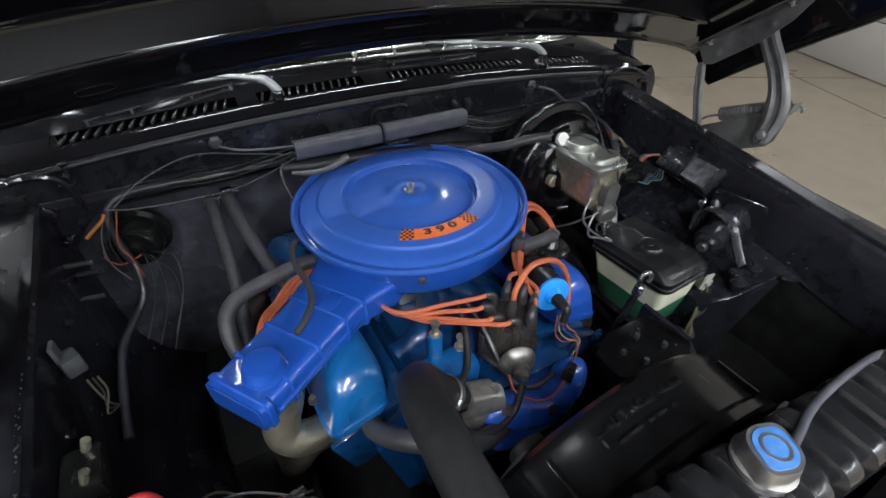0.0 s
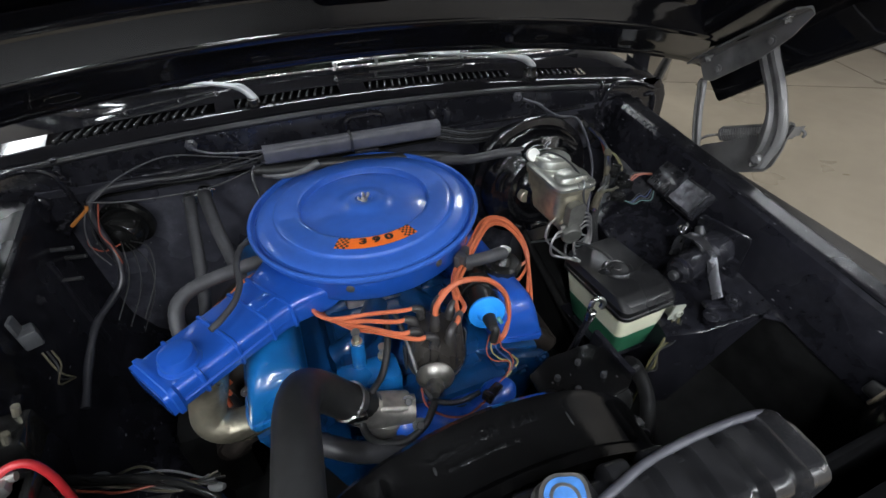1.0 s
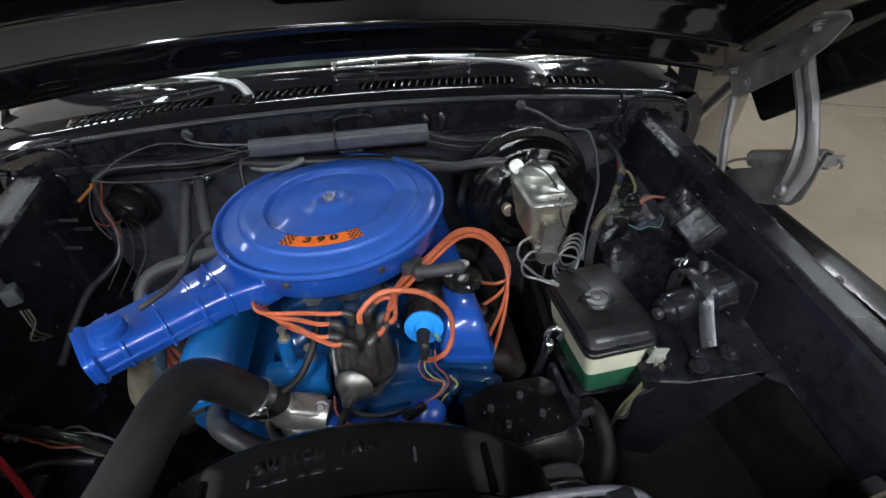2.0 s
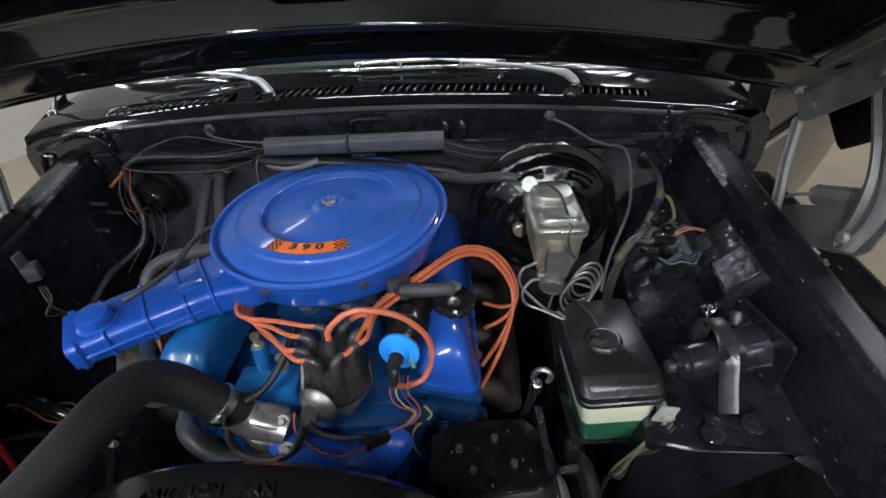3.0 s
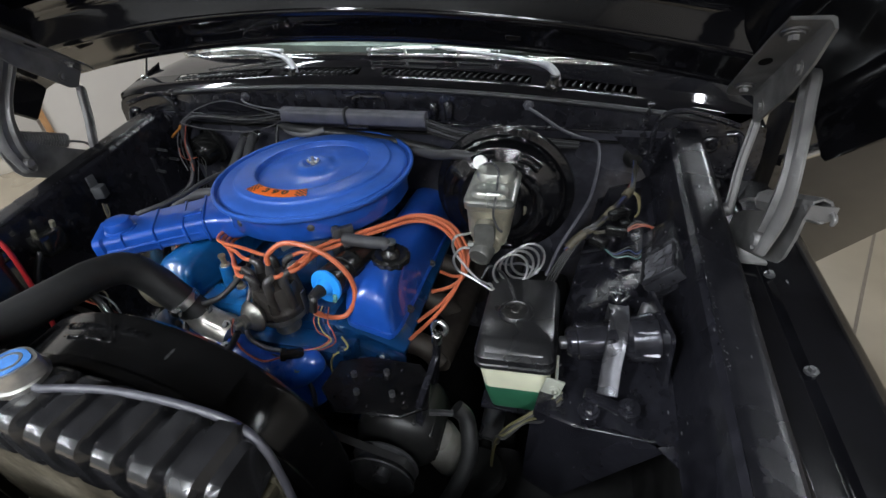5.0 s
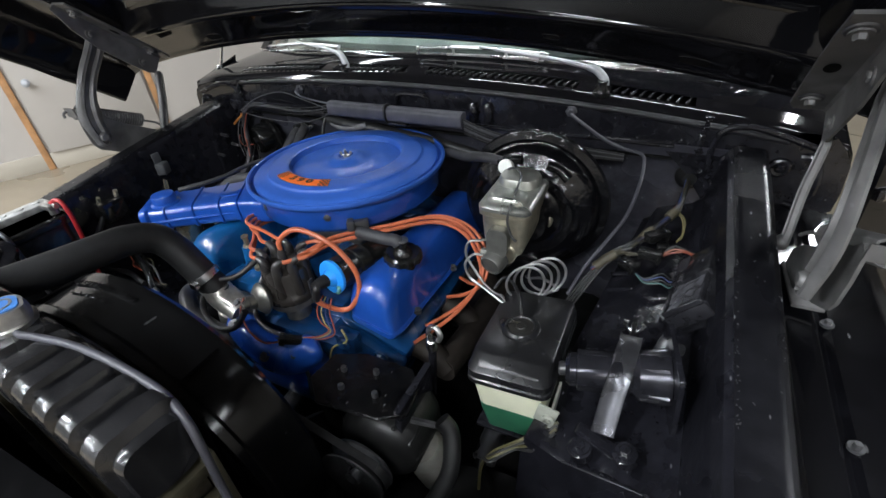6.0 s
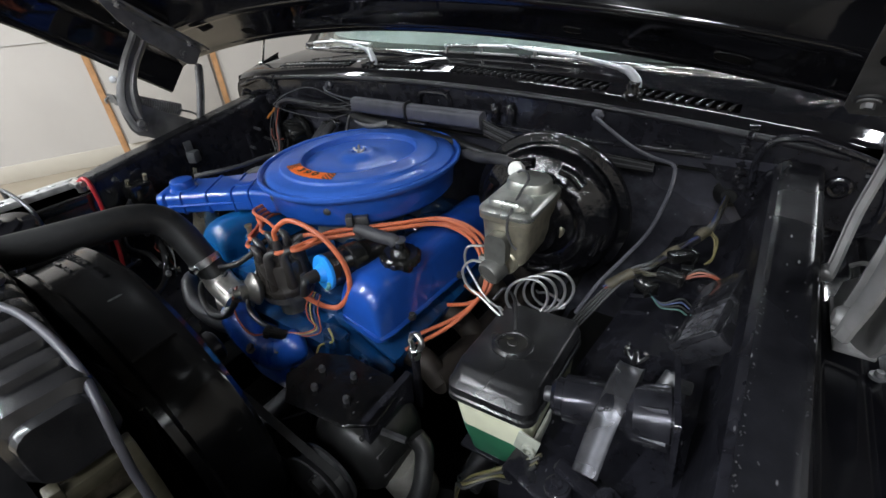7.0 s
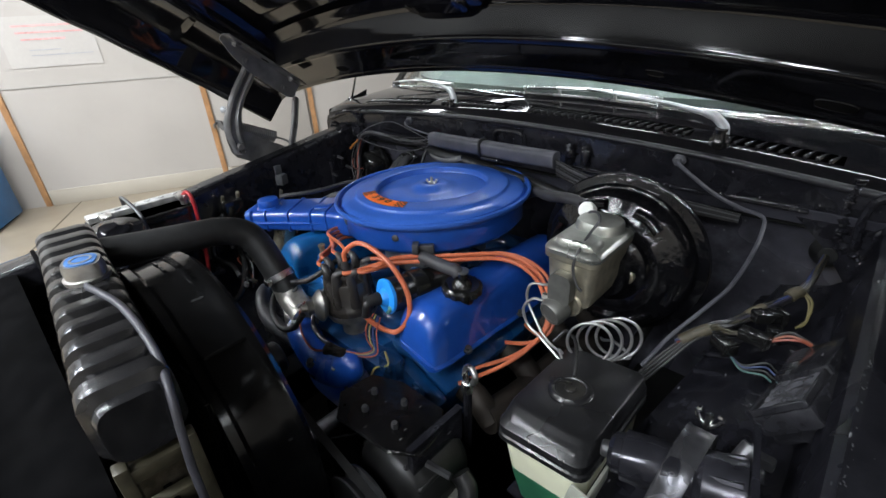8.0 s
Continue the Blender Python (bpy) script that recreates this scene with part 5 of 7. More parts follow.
turned(bm, C0 - cd * 0.010, -cd, [(0, 0), (0.0115, 0), (0.0105, 0.010), (0.009, 0.020), (0.007, 0.026), (0, 0.027)], 16)
hose(bm, [C0 - cd * 0.026, C0 - cd * 0.036 + V(0.004, 0, -0.005), V(0.124, -0.300, 0.944)], 0.0068, 10)
part("tower_boot", bm, RUBBER, coil)
bm = BM()
turned(bm, C0 + cd * 0.05, cd, [(0.031, 0), (0.0335, 0.001), (0.0335, 0.026), (0.031, 0.027)], 32)
box(bm, (0.15, -0.19, 0.915), (0.03, 0.03, 0.03), bev=0.004)
part("clamp_band", bm, BAKELITE, coil)

# ---- thermostat housing, hoses ----
th = thing("thermostat_housing", (-0.07, -0.33, 0.88), "cast aluminium thermostat housing", "thermostat housing")
bm = BM()
hose(bm, [(-0.114, -0.325, 0.944), (-0.104, -0.324, 0.924), (-0.084, -0.325, 0.905), (-0.056, -0.330, 0.898), (-0.026, -0.337, 0.893)], lambda s: 0.0225 + 0.004 * math.sin(min(1, s * 1.25) * 3.14), 20)
box(bm, (-0.062, -0.326, 0.914), (0.070, 0.040, 0.018), Matrix.Rotation(radians(-8), 3, "Z") @ Matrix.Rotation(radians(14), 3, "Y"), bev=0.009, seg=3)
rod(bm, (-0.070, -0.318, 0.86), (-0.062, -0.322, 0.895), 0.036, 0.033, 24, 0.004)
part("casting", bm, mat("grimy_aluminium", (0.50, 0.48, 0.44), 0.33, 0.85, 0.40, 60, 0.4, dust=0.35, dust_color=(0.07, 0.055, 0.035)), th)
bm = BM()
hexbolt(bm, (-0.080, -0.322, 0.929), (0, -0.3, 1), 0.006, 0.006)
part("bolt", bm, STEEL_DARK, th)
part("bolt", hexbolt(BM(), (-0.034, -0.336, 0.914), (0, -0.5, 0.85), 0.006, 0.006), STEEL_DARK, th)

uh = thing("radiator_hose", (-0.15, -0.42, 1.0), "thick black rubber upper radiator hose", "radiator hose")
bm = BM()
hose(bm, [(-0.096, -0.322, 0.918), (-0.120, -0.326, 0.952), (-0.150, -0.333, 1.002), (-0.168, -0.350, 1.034), (-0.178, -0.388, 1.050), (-0.182, -0.43, 1.056), (-0.188, -0.50, 1.064), (-0.196, -0.580, 1.074)], 0.0262, 20)
part("tube", bm, RUBBER, uh)
bm = BM()
turned(bm, (-0.112, -0.325, 0.940), (-0.50, -0.09, 0.85), [(0.0262, 0), (0.0290, 0.001), (0.0292, 0.013), (0.0264, 0.014)], 28)
box(bm, (-0.106, -0.354, 0.948), (0.016, 0.012, 0.012), bev=0.002)
part("clamp", bm, STEEL, uh, "bright worm-drive hose clamp")


def lone_hose(name, pts, r, material, label, cat, seg=10, ripple=0.0, clamps=()):
    t = thing(name, pts[0], label, cat)
    bm = BM()
    hose(bm, pts, r, seg, 7, ripple)
    part("tube", bm, material, t)
    for p, d in clamps:
        bm = BM()
        turned(bm, p, d, [(r, 0), (r + 0.002, 0.0005), (r + 0.002, 0.009), (r, 0.0095)], 20)
        box(bm, V(*p) + V(r + 0.003, 0, 0.003), (0.01, 0.012, 0.008), bev=0.0015)
        part("clamp", bm, STEEL, t, "bright hose clamp")
    return t


lone_hose("bypass_hose", [(-0.19, -0.22, 0.85), (-0.205, -0.27, 0.862), (-0.190, -0.315, 0.885), (-0.160, -0.348, 0.898), (-0.115, -0.370, 0.884), (-0.070, -0.372, 0.868), (-0.03, -0.362, 0.855)], 0.0155, HOSE, "grey rubber bypass hose", "hose", 14)
lone_hose("heater_hose", [(-0.314, 0.214, 1.030), (-0.316, 0.17, 1.010), (-0.320, 0.05, 0.92), (-0.335, -0.06, 0.82), (-0.34, -0.13, 0.74)], 0.0115, HOSE, "grey rubber heater hose from the firewall", "hose", 12, clamps=[((-0.314, 0.202, 1.028), (0, -1, -0.2))])
lone_hose("heater_hose", [(-0.284, 0.215, 1.036), (-0.284, 0.18, 1.026), (-0.268, 0.10, 0.975), (-0.238, 0.01, 0.92), (-0.20, -0.02, 0.905), (-0.16, -0.03, 0.90)], 0.0125, HOSE, "grey rubber heater hose from the firewall", "hose", 12, clamps=[((-0.284, 0.204, 1.035), (0, -1, -0.1))])
lone_hose("crankcase_hose", [(-0.140, -0.025, 0.985), (-0.172, -0.015, 0.986), (-0.207, -0.006, 0.986), (-0.255, -0.014, 0.984), (-0.312, -0.028, 0.980), (-0.342, -0.048, 0.970), (-0.350, -0.072, 0.948), (-0.344, -0.098, 0.915), (-0.325, -0.13, 0.86), (-0.30, -0.16, 0.80)], 0.0125, HOSE, "wrapped grey crankcase hose beside the snorkel", "hose", 14, 0.0004, clamps=[((-0.176, -0.014, 0.986), (-1, 0.2, 0))])
lone_hose("vacuum_hose", [(-0.150, 0.045, 1.015), (-0.188, 0.010, 1.030), (-0.222, -0.022, 1.038), (-0.232, -0.075, 1.042), (-0.229, -0.128, 1.045), (-0.236, -0.170, 1.048), (-0.254, -0.200, 1.048), (-0.270, -0.214, 1.045)], 0.0048, HOSE, "thin black vacuum hose along the snorkel", "hose", 10)
lone_hose("breather_hose", [(0.130, -0.165, 1.003), (0.150, -0.165, 1.001), (0.185, -0.162, 0.998), (0.205, -0.161, 0.999), (0.212, -0.160, 0.992)], 0.0115, HOSE, "short grey breather hose to the filler cap", "hose", 14)
lone_hose("vacuum_hose", [(-0.030, -0.215, 0.985), (-0.038, -0.255, 0.966), (-0.060, -0.296, 0.944), (-0.092, -0.326, 0.938), (-0.106, -0.350, 0.915), (-0.092, -0.366, 0.890), (-0.055, -0.374, 0.880), (-0.018, -0.366, 0.890), (0.004, -0.352, 0.922)], 0.0056, RUBBER, "thin black vacuum hose looping to the distributor", "hose", 10)
lone_hose("vacuum_hose", [(-0.015, -0.215, 0.985), (-0.010, -0.260, 0.965), (-0.008, -0.300, 0.935), (0.004, -0.335, 0.902), (0.040, -0.346, 0.886), (0.085, -0.338, 0.876)], 0.0042, STEEL_DARK, "thin grey metal pipe beside the distributor", "pipe", 10)
lone_hose("brake_vacuum_hose", [(0.345, 0.020, 1.094), (0.30, 0.035, 1.090), (0.25, 0.06, 1.075), (0.18, 0.12, 1.05), (0.12, 0.14, 1.01)], 0.0100, HOSE, "grey brake booster vacuum hose", "hose", 12)
lone_hose("hot_air_duct", [(-0.292, -0.200, 0.980), (-0.298, -0.205, 0.955), (-0.306, -0.210, 0.925), (-0.318, -0.215, 0.893), (-0.320, -0.222, 0.868), (-0.304, -0.228, 0.850), (-0.276, -0.228, 0.842), (-0.250, -0.220, 0.838)], 0.0265, FOIL, "crinkled gold-grey foil hot-air duct below the snorkel", "duct", 24)

# ---- radiator and shroud ----
rad = thing("radiator", (0.03, -0.6, 0.4), "black radiator with a ribbed top tank", "radiator")
RX0, RX1, RY, RZ = -0.226, 0.268, -0.618, 1.122
YAW = Matrix.Translation((0.02, RY, 0)) @ Matrix.Rotation(radians(-4.5), 4, "Z") @ Matrix.Translation((-0.02, -RY, 0))
secs = []
nrib = 12
for i in range(nrib * 8 + 1):
    u = i / (nrib * 8)
    ph = (u * nrib) % 1.0
    hgt = 0.010 * min(1.0, max(0.0, min(ph, 0.72 - ph) / 0.10)) if 0.02 < u < 0.98 else 0.0
    x = RX0 + (RX1 - RX0) * u
    k = 1.0 if 0.01 < u < 0.99 else 0.93
    w, h = 0.060 * k + 2 * hgt * 0.7, 0.066 * k
    secs.append([YAW @ V(x, RY + px, RZ - 0.040 + pz + (hgt if pz > 0 else 0)) for px, pz in rrect(w, h, 0.016, 4)])
bm = BM()
loft(bm, secs)
part("top_tank", bm, mat("radiator_black", (0.012, 0.012, 0.0135), 0.26, 0, 0.4, 50, 0.6, coat=0.4, dust=0.30, dust_color=(0.05, 0.05, 0.05), coat_rough=0.12), rad)
bm = BM()
box(bm, (0.02, RY, 0.72), (0.46, 0.045, 0.66))
bmesh.ops.transform(bm, matrix=YAW, verts=bm.verts)
part("core", bm, CORE, rad)
for x in (RX1 - 0.004, RX0 + 0.004):
    bm = BM()
    for dy in (0.028, -0.028):
        box(bm, (x, RY + dy, 0.72), (0.016, 0.012, 0.66), bev=0.002)
    for k in range(12):
        box(bm, (x, RY, 1.035 - 0.05 * k), (0.014, 0.056, 0.016), bev=0.002)
    bmesh.ops.transform(bm, matrix=YAW, verts=bm.verts)
    part("side_bracket", bm, mat("olive_bracket", (0.05, 0.045, 0.03), 0.4, 0.2, 0.5, 60, 0.3), rad, "black side bracket with a row of holes")
for k in range(7):
    bm = rod(BM(), YAW @ V(RX1 - 0.02, RY - 0.018 + 0.006 * k, 1.05), YAW @ V(RX1 - 0.02, RY - 0.018 + 0.006 * k, 0.6), 0.002, None, 6)
    part("tube_end", bm, mat("tarnished_brass", (0.30, 0.22, 0.10), 0.4, 0.8, 0.3, 60, 0.1), rad, "tarnished brass tubes")
NX, NY = 0.012, -0.610
bm = BM()
turned(bm, (NX, NY, 1.096), (0, 0, 1), [(0, 0), (0.019, 0), (0.019, 0.026), (0.024, 0.028), (0.025, 0.034), (0.020, 0.036), (0, 0.036)], 28)
part("filler_neck", bm, CAST, rad)
bm = BM()
out = []
for k in range(48):
    a = 2 * math.pi * k / 48
    r = 0.0215 + 0.0048 * max(0, math.cos(2 * a)) ** 3
    out.append((r * math.cos(a), r * math.sin(a)))
MC = Matrix.Translation((NX, NY, 1.131)) @ Matrix.Rotation(radians(25), 4, "Z")
loft(bm, [[MC @ V(x, y, 0) for x, y in out], [MC @ V(x * 1.02, y * 1.02, 0.010) for x, y in out], [MC @ V(x * 0.94, y * 0.94, 0.018) for x, y in out]])
rc = part("cap", bm, CAST, rad, "chromed radiator cap with a worn blue print")
bm = BM()
loft(bm, [[MC @ V(x * 0.78, y * 0.78, 0.0178) for x, y in out], [MC @ V(x * 0.77, y * 0.77, 0.0194) for x, y in out]])
part("print", bm, CAP_BLUE, rc, "worn blue print")
bm = BM()
lathe(bm, [(0.009, 0.0185), (0.0095, 0.0200), (0.012, 0.0200), (0.0125, 0.0185)], MC, 24)
part("ring", bm, CAST, rc)
lone_hose("overflow_hose", [(0.022, -0.611, 1.128), (0.040, -0.616, 1.126), (0.062, -0.612, 1.127), (0.100, -0.604, 1.125), (0.140, -0.601, 1.124), (0.190, -0.601, 1.123), (0.242, -0.604, 1.118), (0.272, -0.610, 1.100), (0.284, -0.616, 1.060), (0.288, -0.620, 1.00), (0.288, -0.622, 0.80)], 0.0040, LOOM, "thin grey overflow hose curling along the radiator", "hose", 12)
part("hose_stub", rod(BM(), (-0.198, -0.605, 1.076), (-0.193, -0.54, 1.069), 0.0225, None, 20), CAST, rad)

SHROUD = mat("shroud_black_plastic", (0.0035, 0.0035, 0.0038), 0.17, 0, 0.4, 30, 0.12, spec=0.3, rough_var=0.06, speck=0.15)
# letter colour lifted above the shroud's to stand for glints on raised edges
LETTER = mat("letter_glint_black", (0.010, 0.010, 0.011), 0.2, 0, 0.6, 200, 0.3, spec=0.5)
sh = thing("fan_shroud", (0.03, -0.5, 0.6), "black moulded fan shroud with raised caution lettering", "fan shroud")
SC, SR = V(0.008, 0, 0.846), 0.250
bm = BM()
prof = [(SR + 0.004, -0.572), (SR + 0.004, -0.562), (SR - 0.002, -0.556), (SR - 0.001, -0.508), (SR + 0.003, -0.502), (SR + 0.003, -0.493), (SR - 0.004, -0.486), (SR - 0.010, -0.486), (SR - 0.012, -0.545), (SR - 0.012, -0.572)]
MS = Matrix.Translation(SC) @ Matrix(((1, 0, 0, 0), (0, 0, 1, 0), (0, -1, 0, 0), (0, 0, 0, 1)))
lathe(bm, prof + prof[:1], MS, 80)
part("ring", bm, SHROUD, sh)
bm = BM()
box(bm, (-0.02, -0.577, 0.78), (0.46, 0.010, 0.48), bev=0.003)
part("back_plate", bm, SHROUD, sh)
for an in (52, 118):
    a = radians(an)
    bm = BM()
    hose(bm, [SC + V(math.cos(a) * (SR + 0.001), y, math.sin(a) * (SR + 0.001)) for y in (-0.555, -0.53, -0.505)], 0.003, 6)
    part("mould_line", bm, SHROUD, sh)
for k, ch in enumerate("CAUTION FAN"):
    if ch == " ":
        continue
    a = math.pi / 2 + (0.5 - (k + 0.5) / 11) * (0.122 / SR) + 0.06
    base = SC + V(math.cos(a) * (SR + 0.0002), -0.514, math.sin(a) * (SR + 0.0002))
    rotm = Matrix(((math.sin(a), 0, math.cos(a)), (0, 1, 0), (-math.cos(a), 0, math.sin(a)))).to_4x4()
    letters(ch, 0.0135, Matrix.Translation(base) @ rotm, 0.0022, LETTER, "raised_letter", sh)
# a second, smaller line that cannot be made out
rng = random.Random(8)
a = math.pi / 2 + 0.22
while a > math.pi / 2 - 0.10:
    w = rng.uniform(0.006, 0.016)
    base = SC + V(math.cos(a) * (SR + 0.0008), -0.531, math.sin(a) * (SR + 0.0008))
    part("raised_bar", box(BM(), base, (w, 0.004, 0.002), Matrix.Rotation(math.pi / 2 - a, 3, "Y"), bev=0.0006, seg=1), LETTER, sh)
    a -= (w + 0.006) / SR

fan = thing("cooling_fan", (0.035, -0.47, 0.8), "dark engine fan inside its shroud", "fan")
part("hub", rod(BM(), (-0.02, -0.52, 0.848), (-0.02, -0.40, 0.848), 0.030, None, 24, 0.004), STEEL_DARK, fan)
for k in range(6):
    a = 2 * math.pi * k / 6 + 0.3
    bm = BM()
    loft(bm, [[V(-0.02 + math.cos(a) * r, -0.522 + dy, 0.848 + math.sin(a) * r) + V(-math.sin(a), 0, math.cos(a)) * w for w, dy in ((-0.035, -0.014), (0.035, 0.014), (0.035, 0.016), (-0.035, -0.012))] for r in (0.04, 0.13, 0.218)])
    part("blade", bm, STEEL_DARK, fan)

# ---- alternator, bracket, belts ----
alt = thing("alternator", (0.29, -0.4, 0.7), "black alternator with its pulley and bolted bracket", "alternator")
bm = BM()
turned(bm, (0.292, -0.425, 0.785), (0, 1, 0), [(0, 0), (0.05, 0.0), (0.066, 0.012), (0.070, 0.02), (0.070, 0.10), (0.060, 0.115), (0, 0.118)], 32)
part("case", bm, mat("grimy_black_cast", (0.010, 0.010, 0.010), 0.45, 0.0, 0.4, 60, 0.4, dust=0.3, dust_color=(0.03, 0.028, 0.025)), alt)
for k in range(12):
    a = 2 * math.pi * k / 12
    part("cooling_fin", box(BM(), (0.292 + 0.067 * math.cos(a), -0.385, 0.785 + 0.067 * math.sin(a)), (0.008, 0.050, 0.008), Matrix.Rotation(-a, 3, "Y"), bev=0.002, seg=1), MATS["grimy_black_cast"], alt)
bm = BM()
turned(bm, (0.288, -0.475, 0.790), (0, 1, 0), [(0, 0.012), (0.012, 0.0), (0.014, 0.012), (0.030, 0.014), (0.046, 0.006), (0.052, 0.0), (0.054, 0.002), (0.044, 0.012), (0.044, 0.018), (0.054, 0.026), (0.052, 0.03), (0, 0.03)], 36)
part("pulley", bm, STEEL_DARK, alt, "dark steel pulley")
bm = BM()
mB = Matrix.Translation((0.012, 0.0, 0.846)) @ Matrix.Rotation(radians(-4), 4, "X")
plate(bm, [(0.165, -0.340), (0.215, -0.318), (0.302, -0.318), (0.328, -0.345), (0.338, -0.400), (0.300, -0.425), (0.200, -0.435), (0.160, -0.400)], 0.006, mB)
bmesh.ops.bevel(bm, geom=list(bm.edges), offset=0.002, segments=1, affect="EDGES")
part("bracket", bm, mat("oily_black_bracket", (0.005, 0.005, 0.0055), 0.22, 0, 0.6, 60, 0.8, dust=0.35, dust_color=(0.014, 0.012, 0.010), spec=0.22, speck=0.4, deep=0.003), alt)
bm = BM()
plate(bm, [(0.328, 0.82), (0.338, 0.82), (0.341, 0.886), (0.331, 0.886)], 0.10, Matrix(((1, 0, 0, 0), (0, 0, -1, -0.305), (0, 1, 0, 0), (0, 0, 0, 1))))
part("bracket_side", bm, BAY_BLACK, alt)
for p in ((0.266, -0.350, 0.876), (0.233, -0.397, 0.879), (0.289, -0.389, 0.879), (0.215, -0.365, 0.877)):
    part("bolt", hexbolt(BM(), p, (0, 0, 1), 0.0052, 0.010, False), STEEL_DARK, alt)
part("long_bolt", rod(BM(), (0.345, -0.385, 0.848), (0.382, -0.378, 0.846), 0.0055, None, 6), STEEL_DARK, alt)


def belt(pts, name="drive_belt"):
    bm = BM()
    path = spline([V(*p) for p in pts] + [V(*pts[0])], 5)[:-1]
    n = len(path)
    ring = []
    cen = sum(path, V(0, 0, 0)) / n
    for p in path:
        o = (p - cen)
        o.y = 0
        o = o.normalized() * 0.004
        ring.append([bm.verts.new(p + o + V(0, -0.006, 0)), bm.verts.new(p + o + V(0, 0.006, 0)), bm.verts.new(p - o + V(0, 0.003, 0)), bm.verts.new(p - o + V(0, -0.003, 0))])
    for i in range(n):
        a, b = ring[i], ring[(i + 1) % n]
        for k in range(4):
            bm.faces.new((a[k], a[(k + 1) % 4], b[(k + 1) % 4], b[k]))
    return single(name, bm, RUBBER, "black rubber drive belt round the pulleys", "drive belt", "drive belts")


def loop_round(c0, r0, c1, r1, y):
    d = V(c1[0] - c0[0], 0, c1[1] - c0[1]).normalized()
    base = math.atan2(d.z, d.x)
    pts = []
    for k in range(9):
        a = base + math.pi / 2 + math.pi * k / 8
        pts.append((c0[0] + r0 * math.cos(a), y, c0[1] + r0 * math.sin(a)))
    for k in range(9):
        a = base - math.pi / 2 + math.pi * k / 8
        pts.append((c1[0] + r1 * math.cos(a), y, c1[1] + r1 * math.sin(a)))
    return pts


belt(loop_round((-0.02, 0.848), 0.075, (0.288, 0.790), 0.048, -0.460))
belt(loop_round((-0.02, 0.848), 0.070, (-0.02, 0.60), 0.080, -0.440))
bm = BM()
turned(bm, (-0.02, -0.475, 0.848), (0, 1, 0), [(0, 0), (0.076, 0), (0.068, 0.012), (0.076, 0.022), (0.066, 0.034), (0.072, 0.045), (0, 0.045)], 36)
single("fan_pulley", bm, STEEL_DARK, "dark steel fan pulley on the water pump", "pulley")
bm = BM()
turned(bm, (-0.02, -0.455, 0.60), (0, 1, 0), [(0, 0), (0.085, 0), (0.076, 0.012), (0.085, 0.022), (0.085, 0.035), (0.03, 0.05), (0.03, 0.18), (0, 0.18)], 36)
single("crank_pulley", bm, STEEL_DARK, "dark crankshaft pulley at the engine's front", "pulley")


# ---- brakes ----
bb = thing("brake_booster", (0.405, 0.1, 0.95), "gloss black brake booster on the firewall", "brake booster")
bm = BM()
MBR = Matrix.Translation((0.396, -0.010, 1.000)) @ Matrix.Scale(1.08, 4) @ Matrix(((1, 0, 0, 0), (0, 0, 1, 0), (0, -1, 0, 0), (0, 0, 0, 1)))
lathe(bm, [(0, -0.010), (0.042, -0.010), (0.046, 0.000), (0.052, 0.012), (0.060, 0.016), (0.070, 0.012), (0.080, 0.013), (0.088, 0.021), (0.106, 0.026), (0.114, 0.032), (0.118, 0.046), (0.120, 0.056), (0.126, 0.058), (0.132, 0.060), (0.134, 0.068), (0.131, 0.076), (0.122, 0.079),
           (0.116, 0.10), (0.10, 0.13), (0.06, 0.145), (0, 0.15)], MBR, 72)
part("shell", bm, mat("dented_gloss_black", (0.004, 0.004, 0.005), 0.07, 0, 0.3, 38, 1.0, rough_var=0.03, deep=0.006), bb)
for k in range(20):
    a = 2 * math.pi * k / 20
    bm = BM()
    box(bm, MBR @ V(0.126 * math.cos(a), 0.126 * math.sin(a), 0.066), (0.012, 0.005, 0.012), bev=0.002, seg=1)
    part("crimp_tab", bm, BODY_BLACK, bb)
for a0 in (10, 48, 86, 124, 200, 250, 300):
    a = radians(a0)
    bm = hose(BM(), [MBR @ V(0.098 * math.cos(a + d), 0.098 * math.sin(a + d), 0.022 + h) for d, h in ((-0.22, 0.0), (0, 0.004), (0.22, 0.0))], 0.009, 10)
    part("pressing", bm, MATS["dented_gloss_black"], bb)
bm = BM()
turned(bm, (0.358, 0.014, 1.086), (-0.10, -0.85, 0.40), [(0, -0.03), (0.009, -0.03), (0.010, 0.006), (0.0132, 0.008), (0.0140, 0.014), (0.0132, 0.020), (0, 0.021)], 24)
part("check_valve", bm, WHITE_PLASTIC, bb, "white plastic check valve")
part("bracket", box(BM(), (0.405, 0.175, 0.99), (0.14, 0.07, 0.12), bev=0.006), BAY_BLACK, bb)

mc = thing("master_cylinder", (0.39, -0.05, 0.98), "yellowed zinc master cylinder with a domed steel lid", "master cylinder")
MX, MT = 0.391, 1.066
bm = BM()
loft(bm, [[V(MX + px, -0.052 + py, z) for px, py in rrect(w, l, 0.014, 4)] for z, w, l in ((MT - 0.085, 0.060, 0.115), (MT - 0.060, 0.074, 0.122), (MT - 0.012, 0.080, 0.126), (MT - 0.008, 0.088, 0.134), (MT, 0.088, 0.134))])
rod(bm, (MX, -0.115, 0.985), (MX, 0.02, 0.985), 0.024, None, 24, 0.003)
for s in (1, -1):
    rod(bm, (MX + s * 0.045, -0.012, 1.0), (MX + s * 0.045, 0.005, 1.0), 0.014, None, 16, 0.002)
    box(bm, (MX + s * 0.025, -0.004, 1.0), (0.05, 0.014, 0.02), bev=0.003)
part("body", bm, ZINC, mc)
bm = BM()
